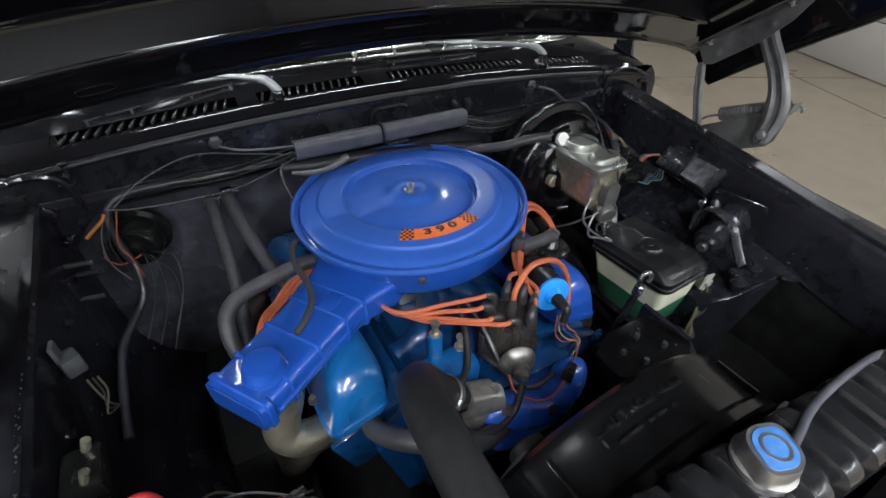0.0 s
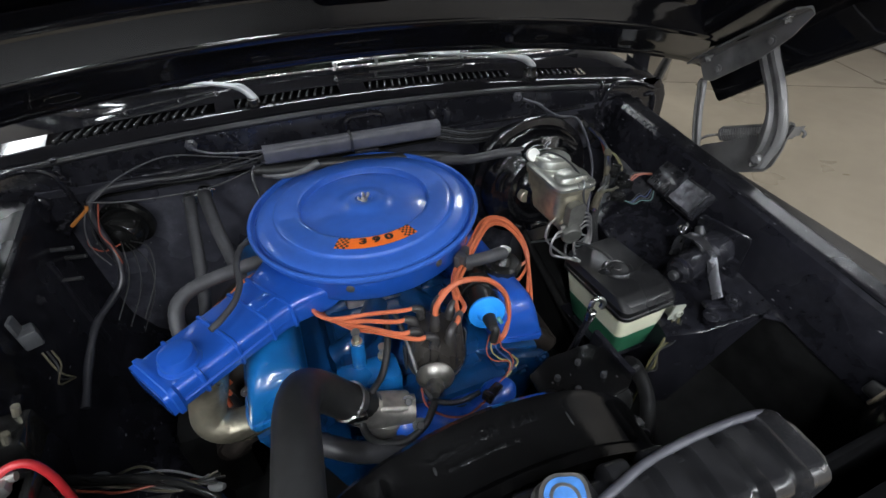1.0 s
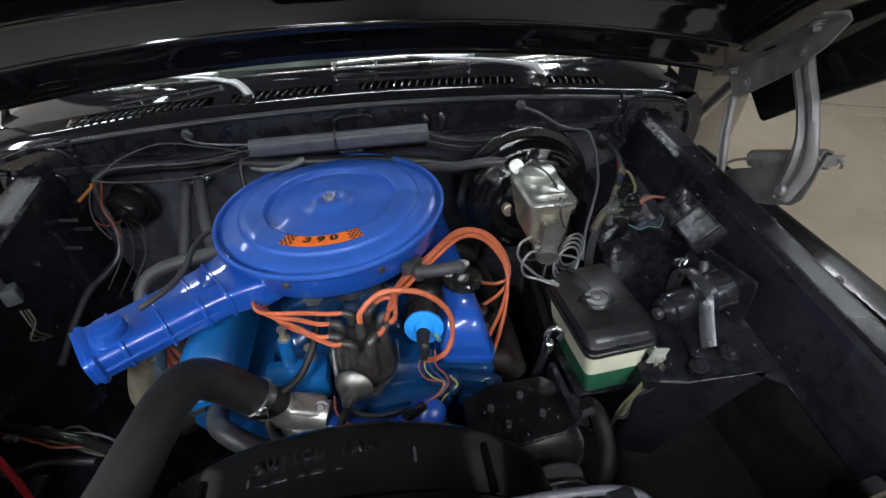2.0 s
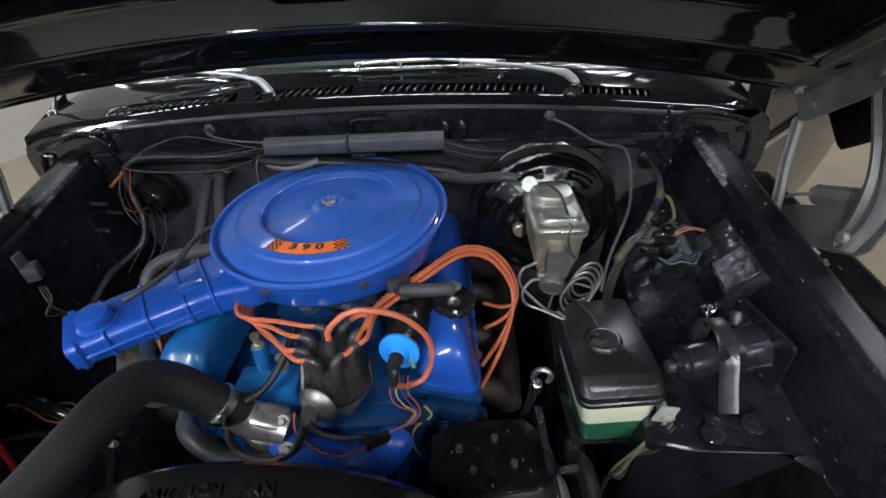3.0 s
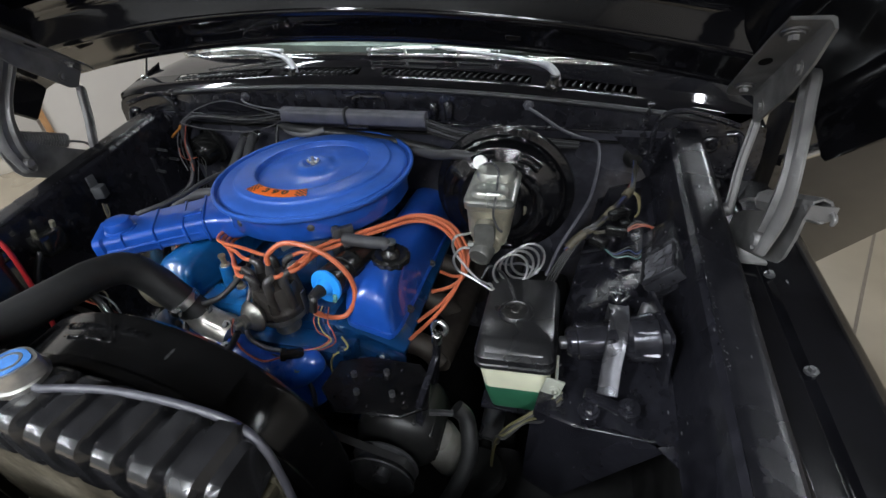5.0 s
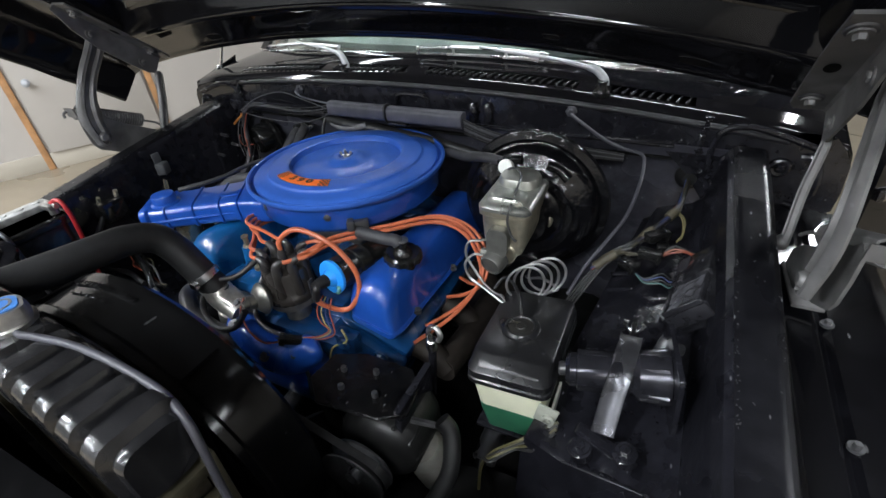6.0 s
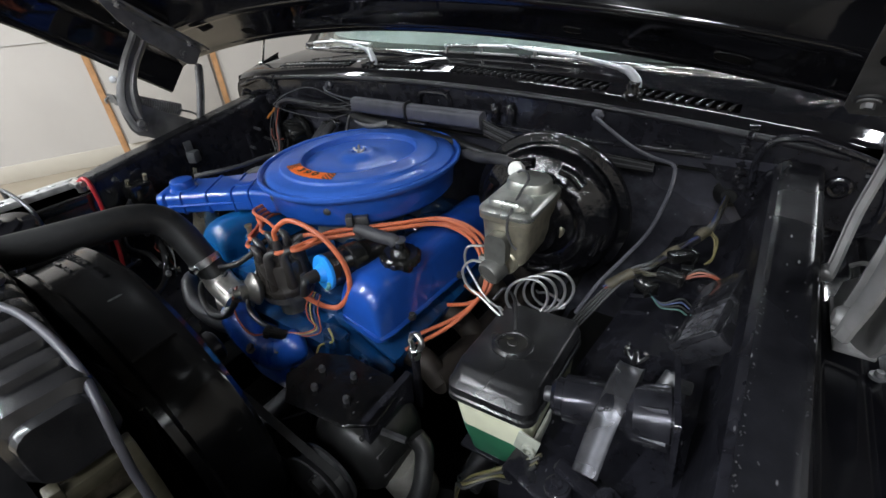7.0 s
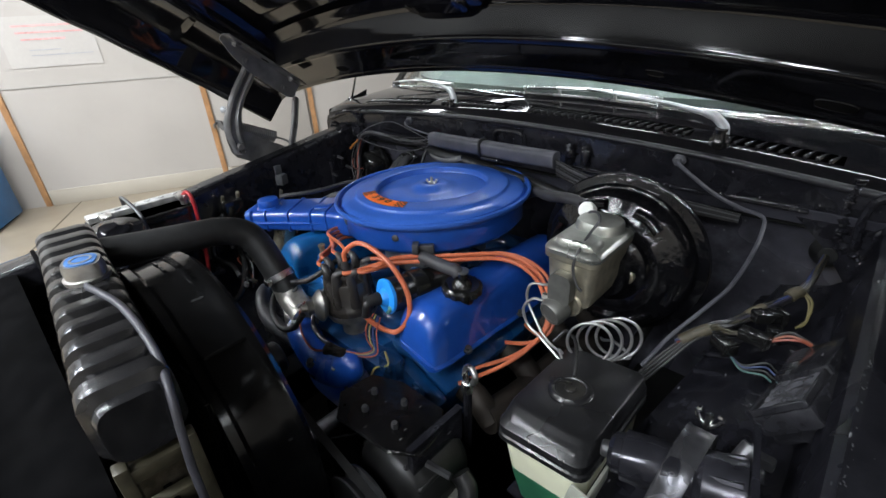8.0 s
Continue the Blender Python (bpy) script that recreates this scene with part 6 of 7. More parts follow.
loft(bm, [[V(MX + px * k, -0.052 + py * k2, z) for px, py in rrect(0.090, 0.136, 0.016, 5)] for z, k, k2 in ((MT + 0.000, 1, 1), (MT + 0.006, 1.0, 1.0), (MT + 0.010, 0.93, 0.95), (MT + 0.012, 0.86, 0.90))])
loft(bm, [[V(MX + px * k, -0.022 + py * k, z) for px, py in rrect(0.074, 0.062, 0.028, 6)] for z, k in ((MT + 0.009, 1), (MT + 0.022, 0.97), (MT + 0.027, 0.90), (MT + 0.028, 0.80))])
loft(bm, [[V(MX + px * k, -0.088 + py * k, z) for px, py in rrect(0.070, 0.046, 0.020, 6)] for z, k in ((MT + 0.009, 1), (MT + 0.018, 0.96), (MT + 0.022, 0.85), (MT + 0.023, 0.7))])
part("lid", bm, mat("pale_zinc_lid", (0.48, 0.49, 0.45), 0.34, 0.85, 0.2, 50, 0.12, dust=0.08), mc, "pale domed steel lid")
bm = BM()
hose(bm, [(MX - 0.038, -0.01, MT - 0.045), (MX - 0.030, -0.012, MT + 0.02), (MX - 0.012, -0.015, MT + 0.034), (MX + 0.006, -0.04, MT + 0.033), (MX + 0.01, -0.075, MT + 0.028), (MX + 0.012, -0.112, MT + 0.014), (MX + 0.010, -0.122, MT - 0.01), (MX + 0.018, -0.124, MT - 0.035), (MX + 0.026, -0.122, MT - 0.045)], 0.0022, 6)
part("bail_wire", bm, STEEL_DARK, mc)
bm = BM()
turned(bm, (MX - 0.006, -0.118, 0.980), (-0.25, -1, -0.25), [(0, 0), (0.021, 0), (0.021, 0.022), (0.0185, 0.026), (0.0165, 0.0262), (0.016, 0.0245), (0, 0.0245)], 28)
loft(bm, [[V(MX - 0.004 + px, y, 1.016 + pz) for px, pz in rrect(0.036, 0.052, 0.012, 4)] for y in (-0.116, -0.134)])
rod(bm, (MX - 0.034, -0.125, 0.990), (MX - 0.016, -0.125, 0.990), 0.0065, None, 6)
part("warning_valve", bm, mat("dull_grey_cast", (0.13, 0.13, 0.12), 0.42, 0.6, 0.3, 60, 0.2), mc, "dull grey brake warning valve")


def brake_line(pts, label):
    return lead("brake_line", pts, 0.0025, mat("dull_brake_pipe", (0.42, 0.42, 0.42), 0.42, 0.9, 0.2, 60, 0.1), label, "brake line", "brake lines", 8)


coilp = [V(MX - 0.03, -0.13, 0.985), V(0.345, -0.135, 0.985), V(0.332, -0.14, 0.965), V(0.34, -0.14, 0.938), V(0.37, -0.145, 0.925), V(0.41, -0.15, 0.905)]
for k in range(4 * 12 + 4):
    a = 2 * math.pi * k / 12
    coilp.append(V(0.428 + 0.0095 * k / 12 + 0.033 * math.cos(a + 3.6), -0.122 + 0.013 * k / 12 - 0.016 * math.cos(a), 0.928 + 0.034 * math.sin(a + 3.6)))
coilp += [V(0.45, -0.05, 0.90), V(0.42, -0.02, 0.87), V(0.40, 0.02, 0.84)]
brake_line(coilp, "coiled bright steel brake line below the master cylinder")
brake_line([V(MX - 0.026, -0.10, 1.0), V(0.350, -0.112, 1.002), V(0.332, -0.122, 1.0), V(0.328, -0.125, 0.975), V(0.345, -0.13, 0.95), V(0.38, -0.14, 0.92), V(0.42, -0.12, 0.89), V(0.44, -0.08, 0.86)], "bright steel brake line bent below the master cylinder")

# ---- overflow reservoir ----
rs = thing("coolant_reservoir", (0.455, -0.21, 0.75), "milky plastic coolant reservoir with a black lid", "reservoir")
RC = V(0.464, -0.204, 0)
TILTR = Matrix.Translation((RC.x, RC.y, 0.885)) @ Matrix.Rotation(radians(-3), 4, "X") @ Matrix.Rotation(radians(-4), 4, "Y") @ Matrix.Translation((-RC.x, -RC.y, -0.885))


def rs_sec(w, l, z, r=0.014, dy=0.0):
    return [TILTR @ (RC + V(px, py + dy, z)) for px, py in rrect(w, l, r, 4)]


bm = BM()
loft(bm, [rs_sec(0.096, 0.150, 0.752), rs_sec(0.108, 0.170, 0.80), rs_sec(0.110, 0.173, 0.814)])
part("filled_half", bm, FLUID, rs, "green coolant behind the plastic")
bm = BM()
loft(bm, [rs_sec(0.110, 0.173, 0.8142), rs_sec(0.120, 0.188, 0.872), rs_sec(0.120, 0.188, 0.884)])
part("tank", bm, TANK, rs)
bm = BM()
loft(bm, [rs_sec(0.128, 0.200, 0.872, 0.016), rs_sec(0.132, 0.206, 0.875, 0.018), rs_sec(0.132, 0.206, 0.882, 0.018), rs_sec(0.127, 0.201, 0.884, 0.016), rs_sec(0.127, 0.201, 0.889, 0.016), rs_sec(0.130, 0.204, 0.890, 0.018), rs_sec(0.130, 0.204, 0.897, 0.018), rs_sec(0.126, 0.199, 0.899, 0.016),
          rs_sec(0.122, 0.170, 0.913, 0.014, 0.010), rs_sec(0.117, 0.164, 0.915, 0.013, 0.010)])
lid = part("lid", bm, mat("dusty_black_lid", (0.012, 0.012, 0.013), 0.33, 0, 0.4, 26, 0.4, dust=0.7, dust_color=(0.040, 0.040, 0.046), speck=0.35, rough_var=0.12), rs, "dusty black moulded lid")
bm = BM()
loft(bm, [[TILTR @ (RC + V(px, -0.083 + 0.9 * py, z + 0.45 * py)) for px, py in rrect(w, l, 0.006, 3)] for z, w, l in ((0.9055, 0.100, 0.026), (0.9085, 0.096, 0.022))])
part("front_rib", bm, MATS["dusty_black_lid"], lid)
bm = BM()
lathe(bm, [(0, 0), (0.031, 0), (0.031, 0.003), (0.028, 0.005), (0.026, 0.0075), (0.022, 0.008), (0.0205, 0.006), (0.008, 0.0055), (0.007, 0.007), (0, 0.007)], TILTR @ Matrix.Translation(RC + V(-0.006, -0.004, 0.914)), 32)
part("filler_cap", bm, MATS["dusty_black_lid"], rs)
bm = BM()
box(bm, RC + V(0.064, -0.108, 0.866), (0.030, 0.004, 0.036), Matrix.Rotation(radians(12), 3, "Y"), bev=0.0015)
box(bm, RC + V(0.070, -0.075, 0.852), (0.004, 0.066, 0.03), bev=0.001)
turned(bm, RC + V(0.068, -0.111, 0.862), (0, -1, 0), [(0.004, 0.004), (0.004, -0.002), (0.009, -0.002), (0.009, 0.003), (0.006, 0.004)], 16)
part("ear", bm, mat("dull_tank_ear", (0.34, 0.35, 0.30), 0.45, 0, 0.2, 40, 0.1), rs)
bm = BM()
box(bm, RC + V(0.02, 0.0, 0.746), (0.15, 0.17, 0.006), bev=0.002)
part("tray", bm, BAY_BLACK, rs, "black sheet-metal tray")
lone_hose("overflow_pipe", [(0.452, -0.19, 0.928), (0.440, -0.165, 0.938), (0.42, -0.13, 0.936), (0.395, -0.112, 0.932), (0.382, -0.128, 0.915)], 0.003, RUBBER, "thin black tube from the reservoir lid", "hose", 8)

for k in range(4):
    o = 0.006 * k
    lead("loose_wire", [V(0.545, -0.300 - o, 0.842), V(0.520, -0.318 - o, 0.826 - o), V(0.490, -0.334, 0.806 - o), V(0.462, -0.344 - o, 0.780), V(0.445, -0.356, 0.745 + o), V(0.44, -0.36, 0.66)], 0.0026, (mat("olive_loose_wire", (0.085, 0.075, 0.03), 0.5), RUBBER, MATS["olive_loose_wire"], RUBBER)[k], "thin wire hanging below the coolant reservoir", "wire", "reservoir wires", 6)
# dipstick loop between engine and reservoir
dp = thing("dipstick", (0.335, -0.287, 0.85), "dipstick tube with a bright looped handle", "dipstick")
part("tube", rod(BM(), (0.318, -0.270, 0.76), (0.334, -0.284, 0.900), 0.007, None, 12), BAY_BLACK, dp)
bm = BM()
hose(bm, [(0.334, -0.286, 0.912), (0.329, -0.284, 0.928), (0.334, -0.283, 0.942), (0.345, -0.286, 0.946), (0.353, -0.289, 0.936), (0.349, -0.289, 0.924)], 0.0046, 10)
rod(bm, (0.333, -0.284, 0.895), (0.335, -0.285, 0.918), 0.009, None, 14, 0.002)
part("handle", bm, STEEL, dp, "bright looped handle")

# ---- canister motor with bracket on the driver-side apron ----
wm = thing("vacuum_canister", (0.62, -0.25, 0.87), "dark metal cylindrical canister strapped to the inner fender", "canister")
A, B = V(0.545, -0.268, 0.925), V(0.668, -0.246, 0.938)
d = (B - A).normalized()
bm = BM()
turned(bm, A, d, [(0, -0.004), (0.018, -0.004), (0.022, 0.0), (0.024, 0.002), (0.024, 0.010), (0.029, 0.012), (0.029, 0.068), (0.026, 0.072), (0.026, 0.082), (0.034, 0.090), (0.037, 0.125), (0.037, 0.128)], 32)
part("body", bm, mat("dark_glossy_canister", (0.030, 0.030, 0.037), 0.24, 0.5, 0.5, 45, 0.6, dust=0.2, dust_color=(0.06, 0.06, 0.065)), wm)
bm = BM()
fx = Matrix.Translation(B + d * 0.003) @ frame_of(d).to_4x4()
plate(bm, rrect(0.108, 0.108, 0.010, 3), 0.006, fx)
part("flange", bm, BAY_BLACK, wm)
bm = BM()
for an in range(0, 360, 60):
    a = radians(an)
    hose(bm, [fx @ V(0.036 * math.cos(a), 0.036 * math.sin(a), -0.004), fx @ V(0.030 * math.cos(a), 0.030 * math.sin(a), -0.035)], 0.004, 6)
part("rib", bm, MATS["dark_glossy_canister"], wm)
part("end_boss", rod(BM(), A - d * 0.014, A + d * 0.002, 0.010, None, 14, 0.002), STEEL_DARK, wm, "dull steel end boss")
bm = BM()
secs = []
path = [V(0.616, -0.200, 0.905), V(0.617, -0.200, 0.945), V(0.616, -0.212, 0.962), V(0.614, -0.245, 0.966), V(0.611, -0.278, 0.950), V(0.608, -0.296, 0.928), V(0.606, -0.318, 0.900), V(0.605, -0.328, 0.888)]
for i, q in enumerate(spline(path, 4)):
    nx = spline(path, 4)
    t = (nx[min(i + 1, len(nx) - 1)] - nx[max(0, i - 1)]).normalized()
    sd = V(1, 0, 0)
    up = t.cross(sd).normalized()
    secs.append([q + sd * (0.0145 * a) + up * (0.0025 * b) for a, b in ((-1, 1), (-0.8, -1), (0.8, -1), (1, 1), (0.8, 0.2), (-0.8, 0.2))])
loft(bm, secs)
part("strap", bm, mat("worn_grey_strap", (0.075, 0.075, 0.083), 0.24, 0.75, 0.3, 50, 0.3), wm, "worn grey metal strap")
bm = BM()
box(bm, (0.608, -0.334, 0.876), (0.075, 0.020, 0.014), Matrix.Rotation(radians(16), 3, "Y") @ Matrix.Rotation(radians(-8), 3, "Z"), bev=0.005)
for p in ((0.582, -0.346, 0.868), (0.636, -0.342, 0.884)):
    turned(bm, p, (-0.25, -0.1, 1), [(0, -0.012), (0.016, -0.012), (0.016, 0.002), (0.012, 0.004), (0, 0.004)], 20)
    hexbolt(bm, V(*p) + V(0, 0, 0.005), (-0.25, -0.1, 1), 0.0075, 0.006)
part("foot", bm, BAY_BLACK, wm)
bm = BM()
for s in (1, -1):
    hose(bm, [V(0.617, -0.197, 0.955), V(0.617 + s * 0.008, -0.195, 0.962), V(0.617 + s * 0.013, -0.194, 0.972), V(0.617 + s * 0.008, -0.194, 0.976)], 0.0028, 8)
rod(bm, (0.617, -0.200, 0.935), (0.617, -0.195, 0.975), 0.004, None, 8)
part("wing_nut", bm, STEEL, wm, "bright wing nut")
bm = BM()
rod(bm, (0.655, -0.215, 0.945), (0.662, -0.198, 0.962), 0.010, None, 14, 0.002)
box(bm, (0.675, -0.205, 0.955), (0.02, 0.012, 0.014), bev=0.003)
part("terminal", bm, STEEL_DARK, wm)

# ---- ignition module ----
im = thing("ignition_module", (0.69, -0.07, 0.92), "finned black ignition module on the inner fender", "ignition module")
MM = Matrix.Translation((0.689, -0.100, 0.992)) @ Matrix.Rotation(radians(-8), 4, "Z") @ Matrix.Rotation(radians(-50), 4, "Y")
bm = BM()
box(bm, (0, 0, -0.004), (0.066, 0.152, 0.024), bev=0.004)
box(bm, (0.010, 0.036, 0.010), (0.046, 0.076, 0.014), bev=0.003)
box(bm, (0.0, 0.0, -0.024), (0.070, 0.126, 0.018), bev=0.002)
bmesh.ops.transform(bm, matrix=MM, verts=bm.verts)
part("case", bm, mat("dusty_module_case", (0.022, 0.022, 0.026), 0.30, 0.1, 0.5, 40, 0.4, dust=0.4, dust_color=(0.06, 0.06, 0.066), speck=0.5), im)
for k in range(10):
    bm = BM()
    box(bm, (-0.020, 0.068 - 0.0072 * k, 0.011), (0.022, 0.0030, 0.014), bev=0.001, seg=1)
    bmesh.ops.transform(bm, matrix=MM, verts=bm.verts)
    part("fin", bm, MATS["dusty_module_case"], im)
bm = BM()
for x in (-0.029, 0.029):
    box(bm, (x, -0.038, 0.012), (0.003, 0.070, 0.008), bev=0.001, seg=1)
box(bm, (0.0, -0.0735, 0.012), (0.060, 0.003, 0.008), bev=0.001, seg=1)
bmesh.ops.transform(bm, matrix=MM, verts=bm.verts)
part("rim", bm, MATS["dusty_module_case"], im)
bm = sheet(BM(), lambda u, v: MM @ V(-0.026 + 0.052 * u, -0.071 + 0.068 * v, 0.0115 + 0.003 * noise.noise(V(u * 4, v * 5, 4)) + 0.0012 * noise.noise(V(u * 17, v * 19, 2))), 26, 30, 0.001)
part("label_plate", bm, mat("scuffed_foil", (0.17, 0.17, 0.19), 0.25, 0.5, 0.6, 60, 0.6, dust=0.6, dust_color=(0.03, 0.03, 0.034), deep=0.003), im, "scuffed foil label")

# ---- battery ----
bt = thing("battery", (-0.485, -0.43, 0.85), "black battery with a grey top strip and red cable", "battery")
bm = BM()
box(bm, (-0.498, -0.436, 0.936), (0.094, 0.20, 0.18), bev=0.006)
box(bm, (-0.498, -0.436, 1.016), (0.100, 0.206, 0.020), bev=0.004)
part("case", bm, BAKELITE, bt)
part("top_strip", box(BM(), (-0.524, -0.436, 1.034), (0.034, 0.20, 0.014), bev=0.003), mat("grey_battery_top", (0.42, 0.42, 0.41), 0.4, 0.1, 0.5, 60, 0.4, dust=0.5, dust_color=(0.08, 0.08, 0.08)), bt, "pale grey cell cover strip")
for y in (-0.505, -0.475, -0.445, -0.415, -0.385, -0.355):
    part("vent_plug", rod(BM(), (-0.524, y, 1.040), (-0.524, y, 1.0435), 0.007, None, 14, 0.002), MATS["grey_battery_top"], bt)
for y in (-0.352, -0.505):
    bm = BM()
    rod(bm, (-0.474, y, 1.02), (-0.474, y, 1.050), 0.009, 0.008, 14)
    box(bm, (-0.474, y - 0.002, 1.044), (0.034, 0.022, 0.012), bev=0.003)
    rod(bm, (-0.492, y, 1.046), (-0.452, y, 1.046), 0.005, None, 8)
    part("terminal", bm, CAST, bt, "grey lead terminal clamp")
bm = BM()
hose(bm, [(-0.556, -0.455, 1.00), (-0.552, -0.456, 1.046), (-0.536, -0.458, 1.060), (-0.490, -0.456, 1.056), (-0.452, -0.452, 1.040), (-0.440, -0.450, 1.01), (-0.436, -0.446, 0.86)], 0.0042, 8)
part("hold_down", bm, STEEL_DARK, bt, "grey steel hold-down strap")
part("tray", box(BM(), (-0.498, -0.436, 0.842), (0.12, 0.23, 0.014), bev=0.004), BAY_BLACK, bt)
lead("battery_cable", [V(-0.474, -0.353, 1.046), V(-0.456, -0.347, 1.056), V(-0.441, -0.345, 1.05), V(-0.435, -0.345, 1.02), V(-0.437, -0.347, 0.97), V(-0.440, -0.352, 0.90), V(-0.440, -0.360, 0.85)], 0.0044, RED, "red insulated battery cable with a clamp", "battery cable", "", 12)

# horn
hn = thing("horn", (-0.40, -0.60, 1.0), "round black horn beside the radiator", "horn")
bm = BM()
turned(bm, (-0.392, -0.520, 1.028), (0.15, -0.10, 1), [(r * 0.82, h * 1.2) for r, h in ((0, -0.02), (0.04, -0.02), (0.058, -0.006), (0.070, 0.0), (0.073, 0.004), (0.070, 0.008), (0.050, 0.010), (0.045, 0.014), (0.026, 0.016), (0.020, 0.020), (0, 0.021))], 40)
part("disc", bm, BODY_BLACK, hn)
part("stalk", rod(BM(), (-0.392, -0.520, 0.90), (-0.392, -0.520, 1.015), 0.010), BAY_BLACK, hn)

# back of the headlamp
hl = thing("headlamp_housing", (0.655, -0.64, 0.89), "black headlamp bucket with a pale ring at the front panel", "headlamp housing")
bm = BM()
turned(bm, (0.655, -0.637, 0.895), (-0.1, 1, 0.15), [(0.075, 0), (0.072, 0.012), (0.060, 0.030), (0.042, 0.042), (0.026, 0.046), (0, 0.047)], 32)
part("bucket", bm, BAKELITE, hl)
bm = BM()
turned(bm, (0.651, -0.594, 0.902), (-0.1, 1, 0.15), [(0.017, 0), (0.022, 0), (0.023, 0.004), (0.021, 0.007), (0.017, 0.006), (0.017, 0)], 28)
part("ring", bm, mat("tan_gasket", (0.16, 0.13, 0.09), 0.6), hl, "pale tan gasket ring")
part("plug", rod(BM(), (0.651, -0.594, 0.902), (0.648, -0.570, 0.906), 0.015, 0.012, 18, 0.003), RUBBER, hl)

# radiator support panel across the front
sp = thing("radiator_support", (XC, -0.72, 0.8), "black pressed-steel radiator support panel", "radiator support", kind="structure")
bm = BM()
sheet(bm, lambda u, v: (-0.575 + 1.30 * u, -0.680 - 0.14 * v, 0.955 + 0.004 * math.sin(v * 9) - 0.02 * v), 20, 20, 0.003)
part("top_panel", bm, SUPPORT_BLACK, sp)
bm = BM()
for x0, x1 in ((-0.575, -0.29), (0.235, 0.725)):
    box(bm, ((x0 + x1) / 2, -0.64, 0.74), (x1 - x0, 0.008, 0.50), bev=0.002)
box(bm, (XC, -0.82, 0.72), (1.5, 0.01, 0.52))
part("upright_panel", bm, SUPPORT_BLACK, sp)
part("frame_rail", box(BM(), (-0.33, -0.25, 0.50), (0.08, 1.3, 0.12), bev=0.01), UNDERSIDE, sp)
part("frame_rail", box(BM(), (0.44, -0.25, 0.50), (0.08, 1.3, 0.12), bev=0.01), UNDERSIDE, sp)
part("crossmember", box(BM(), (XC, -0.42, 0.45), (0.9, 0.14, 0.08), bev=0.01), UNDERSIDE, sp)

# ---- firewall fittings ----
lo = thing("wiring_duct", (0.03, 0.16, 1.1), "grey wiring duct along the firewall", "wiring duct")
bm = BM()
loft(bm, [[V(x, 0.158 + px - 0.03 * (x - 0.03), 1.112 + pz + 0.012 * (x - 0.03)) for px, pz in rrect(0.030, 0.034, 0.010, 4)] for x in (-0.155, -0.05, 0.02, 0.10, 0.208)])
part("sheath", bm, LOOM, lo)
bm = BM()
loft(bm, [[V(x, 0.1545 + px, 1.1145 + pz) for px, pz in rrect(0.034, 0.040, 0.011, 4)] for x in (0.014, 0.018)])
part("tab", bm, RUBBER, lo)
bm = BM()
box(bm, (0.045, 0.150, 1.093), (0.05, 0.02, 0.006), bev=0.002)
part("clip", bm, BAY_BLACK, lo)
lone_hose("vacuum_pipe", [(-0.18, 0.178, 1.075), (-0.12, 0.165, 1.072), (-0.06, 0.17, 1.068), (0.0, 0.17, 1.062), (0.10, 0.165, 1.055), (0.22, 0.16, 1.04), (0.28, 0.15, 1.02)], 0.012, RUBBER, "black rubber pipe below the wiring duct", "hose", 12)
lone_hose("bellows_hose", [(-0.165, 0.17, 1.068), (-0.13, 0.160, 1.063), (-0.09, 0.158, 1.066), (-0.055, 0.165, 1.075)], 0.0075, mat("dull_grey_pipe", (0.13, 0.13, 0.135), 0.5, 0, 0.3, 60, 0.2), "short pale grey vacuum pipe by the firewall", "hose", 12)

for k in range(7):
    o = 0.006 * k
    lead("loom_wire", [V(0.205, 0.150 + 0.3 * o, 1.118 - o), V(0.26, 0.150 + 0.4 * o, 1.100 - o), V(0.31, 0.165, 1.085 - 0.8 * o), V(0.42, 0.178, 1.075 - 0.6 * o), V(0.54, 0.18, 1.068 - 0.4 * o)], 0.0018, (RUBBER, GREY_WIRE, RUBBER)[k % 3], "thin dark wire along the firewall", "wire", "firewall wires", 6)
for k in range(3):
    o = 0.007 * k
    lead("loom_wire", [V(-0.152, 0.160, 1.118 - o), V(-0.20, 0.172 - 0.3 * o, 1.106 - o), V(-0.26, 0.178, 1.096 - 1.3 * o), V(-0.32, 0.182, 1.090 - o), V(-0.38, 0.180, 1.090 - 0.5 * o)], 0.0015, (RUBBER, GREY_WIRE, RUBBER)[k], "thin dark wire along the firewall", "wire", "firewall wires", 6)
TAPED = mat("grey_harness_tape", (0.019, 0.019, 0.024), 0.42, 0, 0.5, 60, 0.5, dust=0.25, dust_color=(0.07, 0.07, 0.075))
lead("harness_branch", [V(-0.150, 0.160, 1.108), V(-0.180, 0.178, 1.088), V(-0.225, 0.188, 1.082), V(-0.285, 0.190, 1.082), V(-0.365, 0.184, 1.087), V(-0.425, 0.176, 1.090), V(-0.458, 0.170, 1.078), V(-0.470, 0.162, 1.05), V(-0.466, 0.15, 1.00), V(-0.458, 0.138, 0.965), V(-0.464, 0.115, 0.925), V(-0.484, 0.09, 0.905), V(-0.508, 0.04, 0.893), V(-0.518, -0.03, 0.868), V(-0.522, -0.10, 0.84)], lambda s: 0.0068 + 0.0006 * math.sin(s * 90), TAPED, "taped grey wiring harness by the firewall", "wiring harness", "", 12)
lead("sagging_wire", [V(-0.152, 0.158, 1.100), V(-0.20, 0.165, 1.078), V(-0.27, 0.166, 1.060), V(-0.36, 0.164, 1.060), V(-0.43, 0.160, 1.068), V(-0.466, 0.158, 1.078)], 0.0014, GREY_WIRE, "thin grey wire sagging along the firewall", "wire", "", 6)
